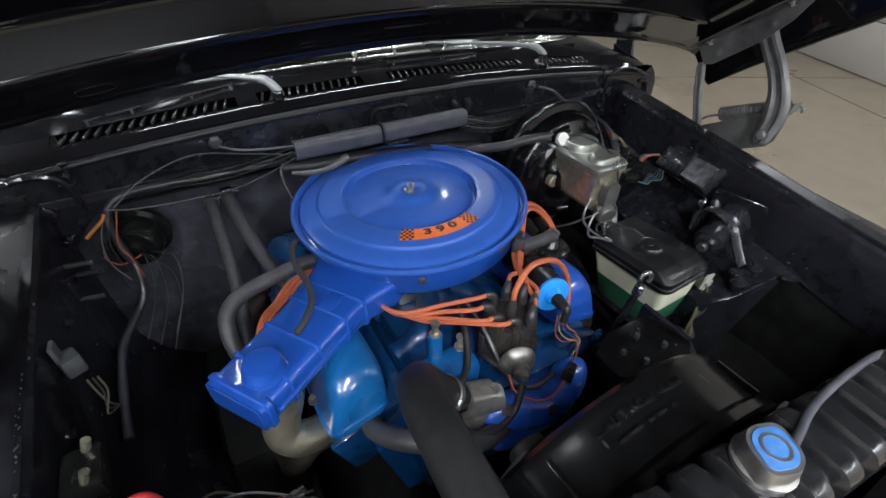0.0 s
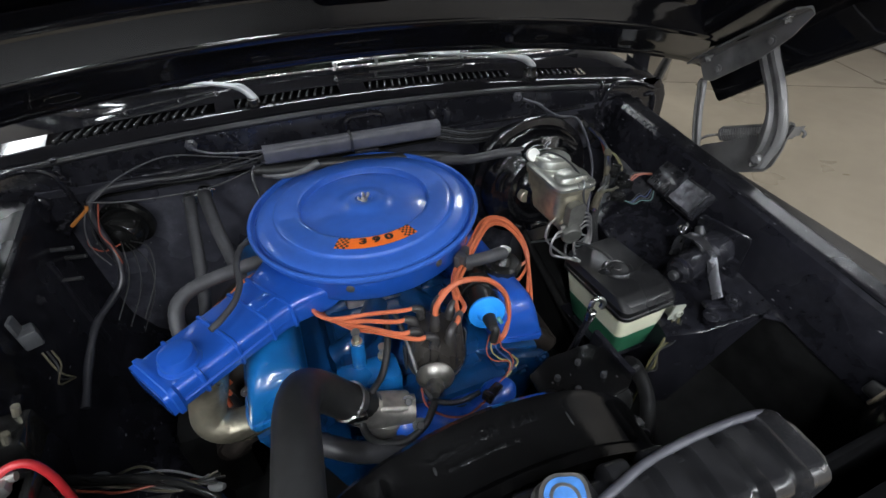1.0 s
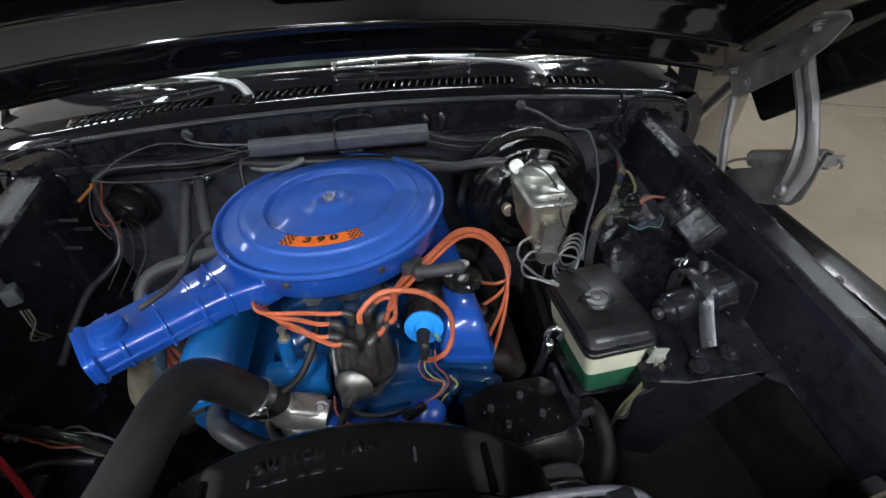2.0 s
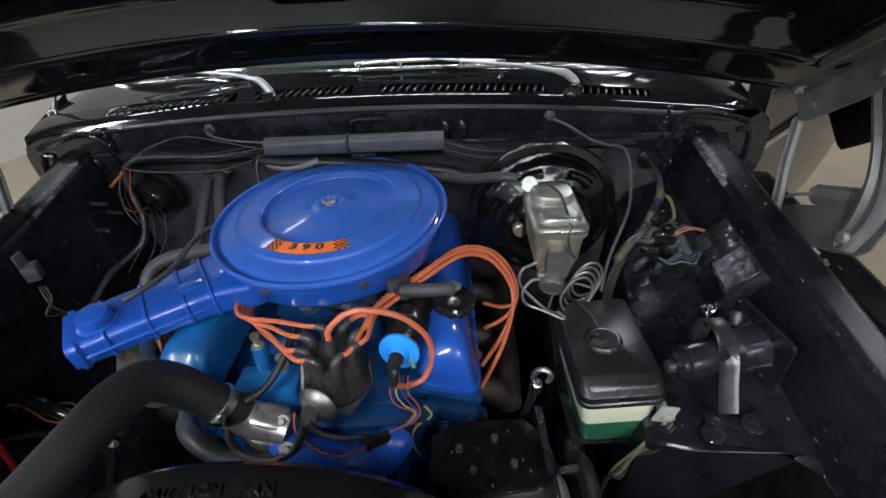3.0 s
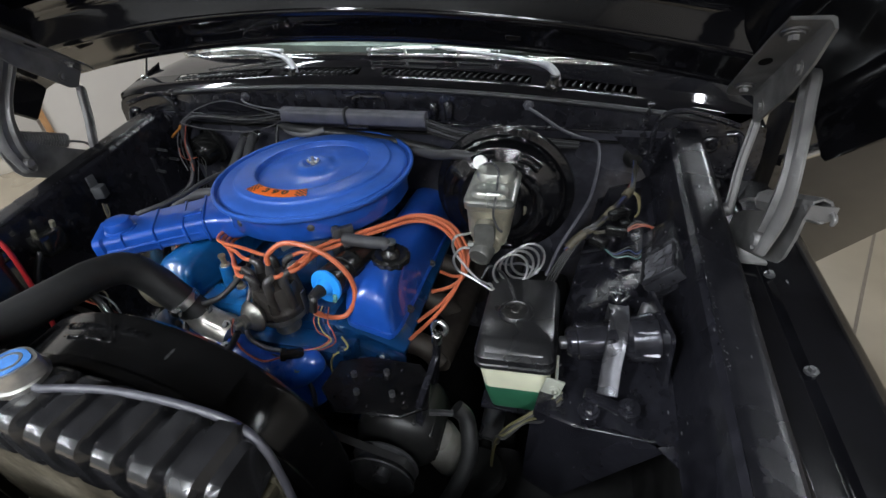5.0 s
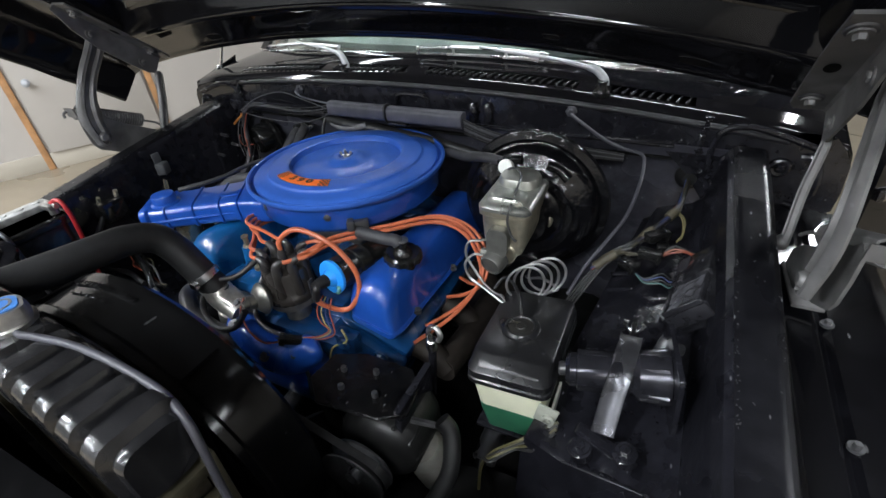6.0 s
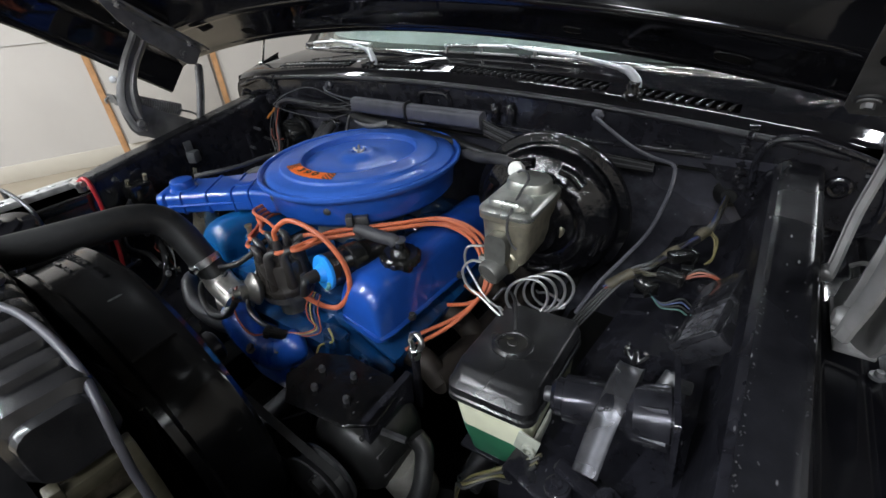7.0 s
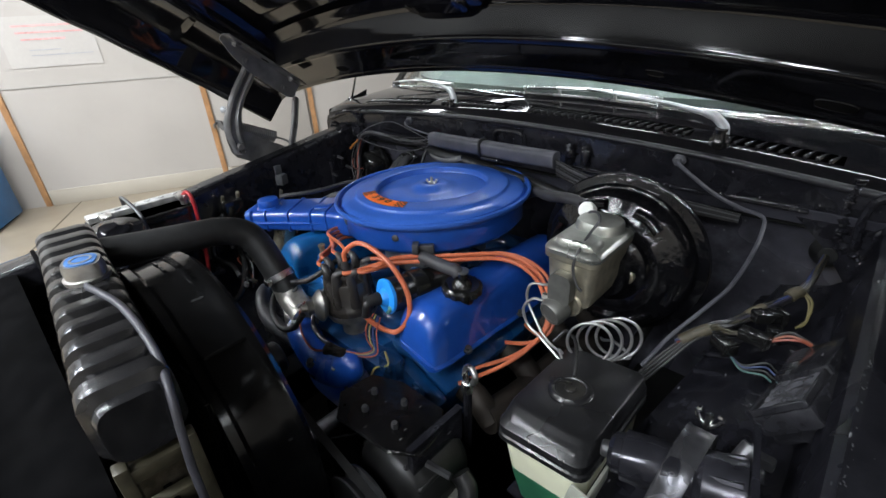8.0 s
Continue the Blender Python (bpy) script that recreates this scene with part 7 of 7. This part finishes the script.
lead("harness_branch", [V(-0.176, 0.176, 1.090), V(-0.186, 0.166, 1.070), V(-0.184, 0.150, 1.045), V(-0.176, 0.130, 1.020)], 0.0042, TAPED, "short taped branch dropping behind the air cleaner", "wiring harness", "", 10)
for k, dx in enumerate((-0.009, 0.0, 0.010)):
    lead("loose_wire", [V(-0.462 + dx, 0.160, 1.070), V(-0.478 + dx, 0.148, 1.030 - 0.006 * k), V(-0.474 + 1.6 * dx, 0.138, 0.990), V(-0.462 + dx, 0.128, 0.955)], 0.0013, (GREY_WIRE, RUBBER, BROWN_WIRE)[k], "thin loose wire hanging beside the harness", "wire", "loose harness wires", 6)
lead("arched_wire", [V(-0.45, 0.145, 1.085), V(-0.40, 0.16, 1.115), V(-0.32, 0.17, 1.135), V(-0.24, 0.17, 1.120), V(-0.17, 0.165, 1.105)], 0.0013, GREY_WIRE, "thin grey wire arched over the firewall", "wire", "", 6)
lead("orange_tag_wire", [V(-0.470, 0.160, 1.070), V(-0.474, 0.158, 1.062), V(-0.490, 0.155, 1.050), V(-0.505, 0.154, 1.038)], 0.0030, mat("amber_wire", (0.42, 0.16, 0.03), 0.5), "short amber wire end in the harness", "wire", "", 8)
lead("red_tag_wire", [V(-0.492, 0.150, 1.010), V(-0.492, 0.145, 0.994), V(-0.474, 0.14, 0.982), V(-0.445, 0.148, 0.986)], 0.0015, BROWN_WIRE, "thin red-brown wire loop in the harness", "wire", "", 6)
for k, (dx, dz) in enumerate(((0, 0), (0.016, -0.02), (0.028, 0.012), (-0.012, 0.022))):
    lead("hanging_wire", [V(-0.44 + dx * 0.4, 0.148, 0.986 + dz * 0.2), V(-0.425 + dx, 0.12, 0.97 + dz), V(-0.43 + dx, 0.09, 0.92 + dz), V(-0.46 + dx, 0.04, 0.87 + dz)], 0.0012, RUBBER, "thin wire hanging below the firewall grommet", "wire", "hanging wires", 6)
bm = BM()
turned(bm, (-0.438, 0.222, 0.992), (-0.30, -1, -0.08), [(0, 0), (0.050, 0), (0.050, 0.010), (0.042, 0.014), (0.041, 0.05), (0.035, 0.058), (0.012, 0.056), (0.010, 0.064), (0, 0.064)], 28)
single("blower_motor", bm, BAKELITE, "round black blower motor on the firewall", "blower motor")
for p in ((0.426, 0.192, 1.138), (-0.278, 0.196, 1.136)):
    t = thing("washer_nozzle", p, "grey wire plug on the cowl face", "plug", group="cowl plugs")
    bm = BM()
    turned(bm, V(*p) + V(0, 0.009, 0), (0, -1, 0), [(0, 0), (0.012, 0), (0.012, 0.005), (0.007, 0.008), (0.006, 0.014), (0, 0.015)], 6)
    part("plug", bm, LOOM, t)
lead("nozzle_wire", [V(0.430, 0.178, 1.138), V(0.455, 0.155, 1.132), V(0.50, 0.160, 1.102), V(0.54, 0.170, 1.083), V(0.572, 0.160, 1.080), V(0.580, 0.140, 1.068), V(0.580, 0.105, 1.040), V(0.570, 0.060, 1.000), V(0.548, 0.025, 0.965), V(0.520, -0.015, 0.925), V(0.500, -0.06, 0.885)], 0.0032, LOOM, "grey tube from the cowl plug down the firewall", "tube", "", 8)
lead("nozzle_wire", [V(-0.276, 0.182, 1.136), V(-0.25, 0.165, 1.132), V(-0.21, 0.16, 1.126), V(-0.15, 0.16, 1.120)], 0.0022, LOOM, "grey tube from the cowl plug", "tube", "", 8)
for k in range(4):
    o = 0.005 * k
    lead("apron_wire", [V(0.490 + o, -0.10, 0.868), V(0.512 + o, -0.050, 0.895), V(0.535 + o, -0.018, 0.925 + 0.3 * o), V(0.560 + 0.6 * o, 0.006, 0.945), V(0.585, 0.028 + 0.4 * o, 0.962)], 0.0021, RUBBER, "thin sheathed wire across the inner fender", "wire", "apron wiring", 8)

# connectors and coloured wires beside the module
cn = thing("wire_connector", (0.62, 0.01, 0.95), "cluster of black plugs on coloured wires", "connector")
for c, r, l in (((0.622, -0.004, 0.968), -8, 0.040), ((0.628, 0.042, 0.980), 40, 0.046), ((0.592, -0.024, 0.952), -35, 0.034), ((0.640, 0.020, 0.968), 10, 0.020)):
    bm = BM()
    rm = Matrix.Rotation(radians(r), 3, "Z")
    box(bm, c, (l, 0.019, 0.017), rm, bev=0.003)
    box(bm, V(*c) + rm @ V(l * 0.36, 0, 0), (l * 0.16, 0.024, 0.021), rm, bev=0.002)
    for q in (-0.25, 0.0):
        box(bm, V(*c) + rm @ V(l * q, 0, 0.0085), (l * 0.10, 0.014, 0.003), rm, bev=0.001)
    part("plug", bm, BAKELITE, cn)
OLIVE_WIRE = mat("olive_taped_wire", (0.060, 0.052, 0.032), 0.6, 0, 0.4, 60, 0.1)
MAUVE_WIRE = mat("dull_mauve_wire", (0.03, 0.028, 0.045), 0.5, 0, 0.3, 60, 0.0)
WCOL = [OLIVE_WIRE, RUBBER, OLIVE_WIRE, OLIVE_WIRE, MAUVE_WIRE, GREY_WIRE, OLIVE_WIRE, BLUE_WIRE, RUBBER, GREY_WIRE, OLIVE_WIRE, BROWN_WIRE]
rng = random.Random(3)
for k in range(3):
    o = 0.004 * k
    lead("module_wire", [V(0.640, -0.004 + o, 0.969), V(0.655, 0.000 + o, 0.977 + o), V(0.672, -0.004 + o, 0.985), V(0.688, -0.022 + o, 0.990)], 0.0016, (BROWN_WIRE, mat("dull_orange_wire", (0.30, 0.09, 0.045), 0.5), RUBBER)[k], "thin coloured wire to the ignition module", "wire", "module wires", 6)
for k in range(4):
    o = 0.004 * k
    lead("module_wire", [V(0.605, -0.036, 0.945), V(0.622, -0.050 + o, 0.940), V(0.645, -0.046 + o, 0.942 + o), V(0.660, -0.060 + 2 * o, 0.948), V(0.672, -0.050 + o, 0.965)], 0.0013, (GREEN_WIRE, RUBBER, BLUE_WIRE, RUBBER)[k], "thin coloured wire to the ignition module", "wire", "module wires", 6)
for k in range(12):
    j = [V(0.0055 * rng.uniform(-1, 1), 0.006 * rng.uniform(-1, 1), 0.005 * rng.uniform(-1, 1)) for _ in range(6)]
    lead("branch_wire", [V(0.535, -0.018, 0.925) + j[0], V(0.565, 0.008, 0.948) + j[1], V(0.592, 0.022, 0.966) + j[2], V(0.625, 0.066, 0.985) + j[3], V(0.650, 0.104, 0.998) + j[4], V(0.660, 0.150, 1.014) + j[5] * 0.6, V(0.664, 0.215, 1.022) + j[0] * 0.4], 0.0024, WCOL[k], "thin wire in the tangled harness over the inner fender", "wire", "harness wires", 6)
for k in range(5):
    j = [V(0.004 * rng.uniform(-1, 1), 0.004 * rng.uniform(-1, 1), 0.004 * rng.uniform(-1, 1)) for _ in range(4)]
    lead("branch_wire", [V(0.556, 0.000, 0.940) + j[0], V(0.575, 0.006, 0.955) + j[1], V(0.590, -0.004, 0.962) + j[2], V(0.606, -0.006, 0.966) + j[3]], 0.0017, WCOL[(k * 5) % 12], "thin wire in the tangled harness over the inner fender", "wire", "harness wires", 6)
for k in range(2):
    lead("wire_tail", [V(0.652 + 0.004 * k, 0.104, 1.000), V(0.664 + 0.004 * k, 0.090, 0.992), V(0.668, 0.070 - 0.008 * k, 0.975), V(0.660, 0.050, 0.970)], 0.0017, mat("dull_tan_wire", (0.15, 0.125, 0.055), 0.5), "thin tan wire loop in the harness", "wire", "harness wires", 6)
lead("branch_wrap", [V(0.536, -0.016, 0.926), V(0.552, -0.002, 0.939), V(0.566, 0.008, 0.948)], 0.0092, mat("frayed_tape", (0.10, 0.085, 0.055), 0.7, 0, 0.5, 60, 0.4), "frayed tan tape round the harness", "tape wrap", "", 10)
for p0, p1 in ((V(0.604, 0.036, 0.972), V(0.618, 0.056, 0.981)), (V(0.640, 0.088, 0.994), V(0.650, 0.104, 0.999))):
    lead("branch_wrap", [p0, p0.lerp(p1, 0.5) + V(0, 0, 0.002), p1], 0.0088, MATS["frayed_tape"], "frayed tan tape round the harness", "tape wrap", "harness tape", 10)
lead("harness_sleeve", [V(0.566, 0.008, 0.946), V(0.585, 0.020, 0.958), V(0.612, 0.050, 0.974), V(0.640, 0.090, 0.990)], 0.0068, mat("grey_sleeve", (0.035, 0.033, 0.034), 0.5, 0, 0.4, 60, 0.3), "grey sleeve inside the tangled harness", "wiring harness", "", 10)
bm = BM()
turned(bm, (0.665, 0.222, 1.022), (0, -1, 0), [(0, 0), (0.026, 0), (0.026, 0.004), (0.020, 0.008), (0.012, 0.020), (0, 0.020)], 24)
single("wiring_grommet", bm, RUBBER, "black rubber wiring grommet in the firewall", "grommet")

# coloured wires under the coil and distributor
for k, m_ in enumerate((BROWN_WIRE, YELLOW_WIRE, BLUE_WIRE, BROWN_WIRE)):
    o = 0.006 * k
    lead("coil_wire", [V(0.126 + o, -0.284, 0.942), V(0.116 + 1.5 * o, -0.296, 0.918), V(0.126 + 1.6 * o, -0.306, 0.900 + 0.3 * o), V(0.150 + 0.5 * o, -0.314, 0.896 - 0.4 * o), V(0.140, -0.330, 0.892 - 0.4 * o), V(0.116, -0.344, 0.893)], 0.0013, m_, "thin wire below the ignition coil", "wire", "coil wires", 6)
bm = BM()
box(bm, (0, 0, 0), (0.034, 0.015, 0.013), bev=0.003)
box(bm, (-0.016, 0, 0), (0.010, 0.018, 0.016), bev=0.002)
bmesh.ops.transform(bm, matrix=Matrix.Translation((0.102, -0.354, 0.892)) @ Matrix.Rotation(radians(28), 4, "Z") @ Matrix.Rotation(radians(12), 4, "Y"), verts=bm.verts)
single("wire_plug", bm, BAKELITE, "small black plug on the coil wires", "connector")
lead("sensor_wire", [V(0.086, -0.362, 0.890), V(0.050, -0.370, 0.880), V(0.015, -0.366, 0.892), V(-0.010, -0.352, 0.915), V(-0.012, -0.335, 0.935)], 0.0018, BROWN_WIRE, "thin red-brown wire below the distributor", "wire", "", 6)
part("terminal", turned(BM(), (0.150, -0.262, 0.952), (0.2, -0.9, -0.2), [(0, 0), (0.006, 0), (0.006, 0.005), (0.0035, 0.006), (0.0035, 0.014), (0, 0.014)], 10), mat("green_corroded_brass", (0.12, 0.30, 0.27), 0.6, 0.1, 0.5, 90, 0.3), coil, "verdigris-covered brass terminal")
lead("coil_wire", [V(0.165, -0.30, 0.89), V(0.175, -0.305, 0.87), V(0.150, -0.315, 0.855), V(0.145, -0.325, 0.83), V(0.155, -0.335, 0.81)], 0.002, YELLOW_WIRE, "thin tan wire hanging at the engine's front", "wire", "coil wires", 6)
lead("coil_wire", [V(0.0, -0.332, 0.89), V(0.005, -0.350, 0.868), V(0.03, -0.362, 0.852), V(0.07, -0.352, 0.850)], 0.002, BROWN_WIRE, "thin red-brown wire at the engine's front", "wire", "coil wires", 6)
bm = BM()
box(bm, (0.080, -0.343, 0.853), (0.030, 0.022, 0.020), Matrix.Rotation(radians(25), 3, "Z"), bev=0.004)
rod(bm, (0.02, -0.345, 0.865), (0.075, -0.343, 0.855), 0.005, None, 10)
single("wire_plug", bm, RUBBER, "black rubber wire plug at the engine's front", "connector")
lead("plug_cable", [V(0.09, -0.345, 0.852), V(0.11, -0.352, 0.83), V(0.12, -0.36, 0.80), V(0.12, -0.365, 0.77)], 0.0045, HOSE, "dark sheathed cable at the engine's front", "cable", "", 8)

# relay on the passenger-side apron
rl = thing("relay", (-0.535, -0.08, 0.97), "grey metal relay on the inner fender", "relay")
bm = BM()
box(bm, (-0.532, -0.076, 0.997), (0.024, 0.028, 0.030), Matrix.Rotation(radians(25), 3, "Z"), bev=0.004)
part("can", bm, mat("dusty_grey_can", (0.09, 0.093, 0.10), 0.45, 0.3, 0.3, 50, 0.2), rl)
bm = BM()
box(bm, (-0.538, -0.078, 1.020), (0.006, 0.020, 0.034), bev=0.002)
part("mounting_tab", bm, MATS["dusty_grey_can"], rl)
for k in range(3):
    lead("relay_wire", [V(-0.523 + 0.006 * k, -0.092, 0.974), V(-0.518 + 0.005 * k, -0.100, 0.950), V(-0.515, -0.10 - 0.01 * k, 0.930), V(-0.51, -0.09, 0.905)], 0.0015, (OLIVE_WIRE, RUBBER, OLIVE_WIRE)[k], "thin wire below the relay", "wire", "relay wires", 6)
# starter relay and wiring near the battery
sr = thing("starter_relay", (-0.56, -0.22, 0.95), "black starter relay with brass studs", "relay")
bm = BM()
box(bm, (-0.520, -0.235, 0.965), (0.04, 0.055, 0.05), bev=0.006)
part("body", bm, BAKELITE, sr)
for y in (-0.215, -0.255):
    part("stud", rod(BM(), (-0.516, y, 0.985), (-0.509, y, 1.005), 0.005, None, 8), ZINC, sr)
lead("harness_branch", [V(-0.520, -0.26, 0.955), V(-0.515, -0.29, 0.925), V(-0.51, -0.31, 0.89), V(-0.49, -0.32, 0.86), V(-0.45, -0.30, 0.845), V(-0.38, -0.31, 0.84)], 0.006, RUBBER, "taped black wiring harness beside the battery", "wiring harness", "", 10)
lead("harness_branch", [V(-0.53, -0.24, 0.875), V(-0.46, -0.265, 0.868), V(-0.40, -0.285, 0.862), V(-0.35, -0.31, 0.85), V(-0.31, -0.35, 0.83), V(-0.30, -0.45, 0.80)], 0.0075, BAKELITE, "wrapped wiring harness beside the battery", "wiring harness", "", 10)
rng = random.Random(11)
for k in range(9):
    q = [V(-0.54 + 0.055 * i + 0.012 * rng.uniform(-1, 1), -0.235 - 0.018 * i + 0.016 * rng.uniform(-1, 1), 0.858 - 0.004 * i + 0.010 * rng.uniform(-1, 1)) for i in range(5)]
    lead("tangled_wire", q, 0.0019, (RUBBER, GREY_WIRE, OLIVE_WIRE, RUBBER, BROWN_WIRE, RUBBER)[k % 6], "thin loose wire in the tangle beside the battery", "wire", "tangled wires", 6)
for x, y, z in ((-0.515, -0.262, 0.866), (-0.478, -0.250, 0.860), (-0.330, -0.318, 0.845)):
    single("crimp_connector", turned(BM(), (x, y, z), (0.8, -0.3, 0.2), [(0, 0), (0.005, 0), (0.006, 0.004), (0.006, 0.018), (0.004, 0.024), (0, 0.024)], 12), mat("dull_grey_crimp", (0.16, 0.16, 0.16), 0.4, 0.3), "small grey crimp connector in the loose wiring", "connector", "crimp connectors")


# ---- below the engine ----
for cx, side in ((0.222, 1), (-0.230, -1)):
    mf = thing("exhaust_manifold", (cx + side * 0.09, -0.02, 0.72), "rusty brown cast exhaust manifold beside the cylinder head", "exhaust manifold", group="exhaust manifolds")
    bm = BM()
    hose(bm, [(cx + side * 0.085, -0.21, 0.755), (cx + side * 0.095, -0.10, 0.745), (cx + side * 0.098, 0.04, 0.735), (cx + side * 0.098, 0.16, 0.70), (cx + side * 0.09, 0.19, 0.58)], 0.028, 14)
    part("log", bm, mat("rusty_steel", (0.030, 0.024, 0.020), 0.6, 0.4, 0.4, 60, 0.3), mf)
    for y in (-0.20, -0.07, 0.06, 0.17):
        bm = BM()
        hose(bm, [(cx + side * 0.03, y, 0.79), (cx + side * 0.06, y, 0.78), (cx + side * 0.092, y, 0.75)], 0.024, 12)
        part("runner", bm, mat("rusty_steel", (0.030, 0.024, 0.020), 0.6, 0.4, 0.4, 60, 0.3), mf)
pan = thing("lower_chassis", (XC, -0.2, 0.42), "grimy black chassis parts and an added dark sheet below the engine", "chassis", kind="structure")
part("oil_pan", box(BM(), (0.01, -0.05, 0.50), (0.26, 0.5, 0.22), bev=0.03), UNDERSIDE, pan)
part("suspension_tower", box(BM(), (0.50, -0.02, 0.58), (0.12, 0.30, 0.36), bev=0.03), UNDERSIDE, pan)
part("suspension_tower", box(BM(), (-0.36, -0.02, 0.58), (0.12, 0.30, 0.36), bev=0.03), UNDERSIDE, pan)
# added dark sheet in place of the deep shade, hiding the lit floor
bm = BM()
sheet(bm, lambda u, v: (-0.60 + 1.35 * u, -0.84 + 1.11 * v, 0.40 + 0.01 * noise.noise(V(u * 9, v * 9, 0))), 20, 20, 0.004)
part("dark_underlay", bm, UNDERSIDE, pan)
st = thing("steering_box", (0.42, -0.36, 0.6), "grimy steering box with its shaft beside the engine", "steering box")
bm = BM()
rod(bm, (0.42, -0.37, 0.56), (0.42, -0.37, 0.68), 0.055, 0.05, 20, 0.008)
rod(bm, (0.42, -0.36, 0.64), (0.44, 0.19, 0.82), 0.011, None, 14)
part("box", bm, UNDERSIDE, st)
rod_bm = rod(BM(), (0.425, -0.30, 0.655), (0.43, -0.24, 0.675), 0.022, None, 16, 0.003)
part("coupling", rod_bm, STEEL_DARK, st)
lone_hose("lower_hose", [(0.382, -0.36, 0.835), (0.400, -0.365, 0.815), (0.41, -0.40, 0.77), (0.39, -0.44, 0.72), (0.36, -0.46, 0.66)], 0.014, RUBBER, "black rubber power-steering hose", "hose", 12)
lone_hose("lower_radiator_hose", [(0.22, -0.56, 0.55), (0.20, -0.50, 0.56), (0.16, -0.42, 0.62), (0.10, -0.37, 0.70)], 0.026, RUBBER, "thick black lower radiator hose", "hose", 16)
pf = thing("power_steering_pump", (0.36, -0.35, 0.72), "pale worn pump body below the bracket", "pump")
bm = BM()
turned(bm, (0.345, -0.37, 0.76), (0.25, 0.2, -1), [(0, 0), (0.03, 0), (0.036, 0.01), (0.036, 0.09), (0.03, 0.10), (0, 0.10)], 24)
part("body", bm, mat("worn_pale_metal", (0.30, 0.29, 0.26), 0.5, 0.4, 0.3, 40, 0.2), pf)
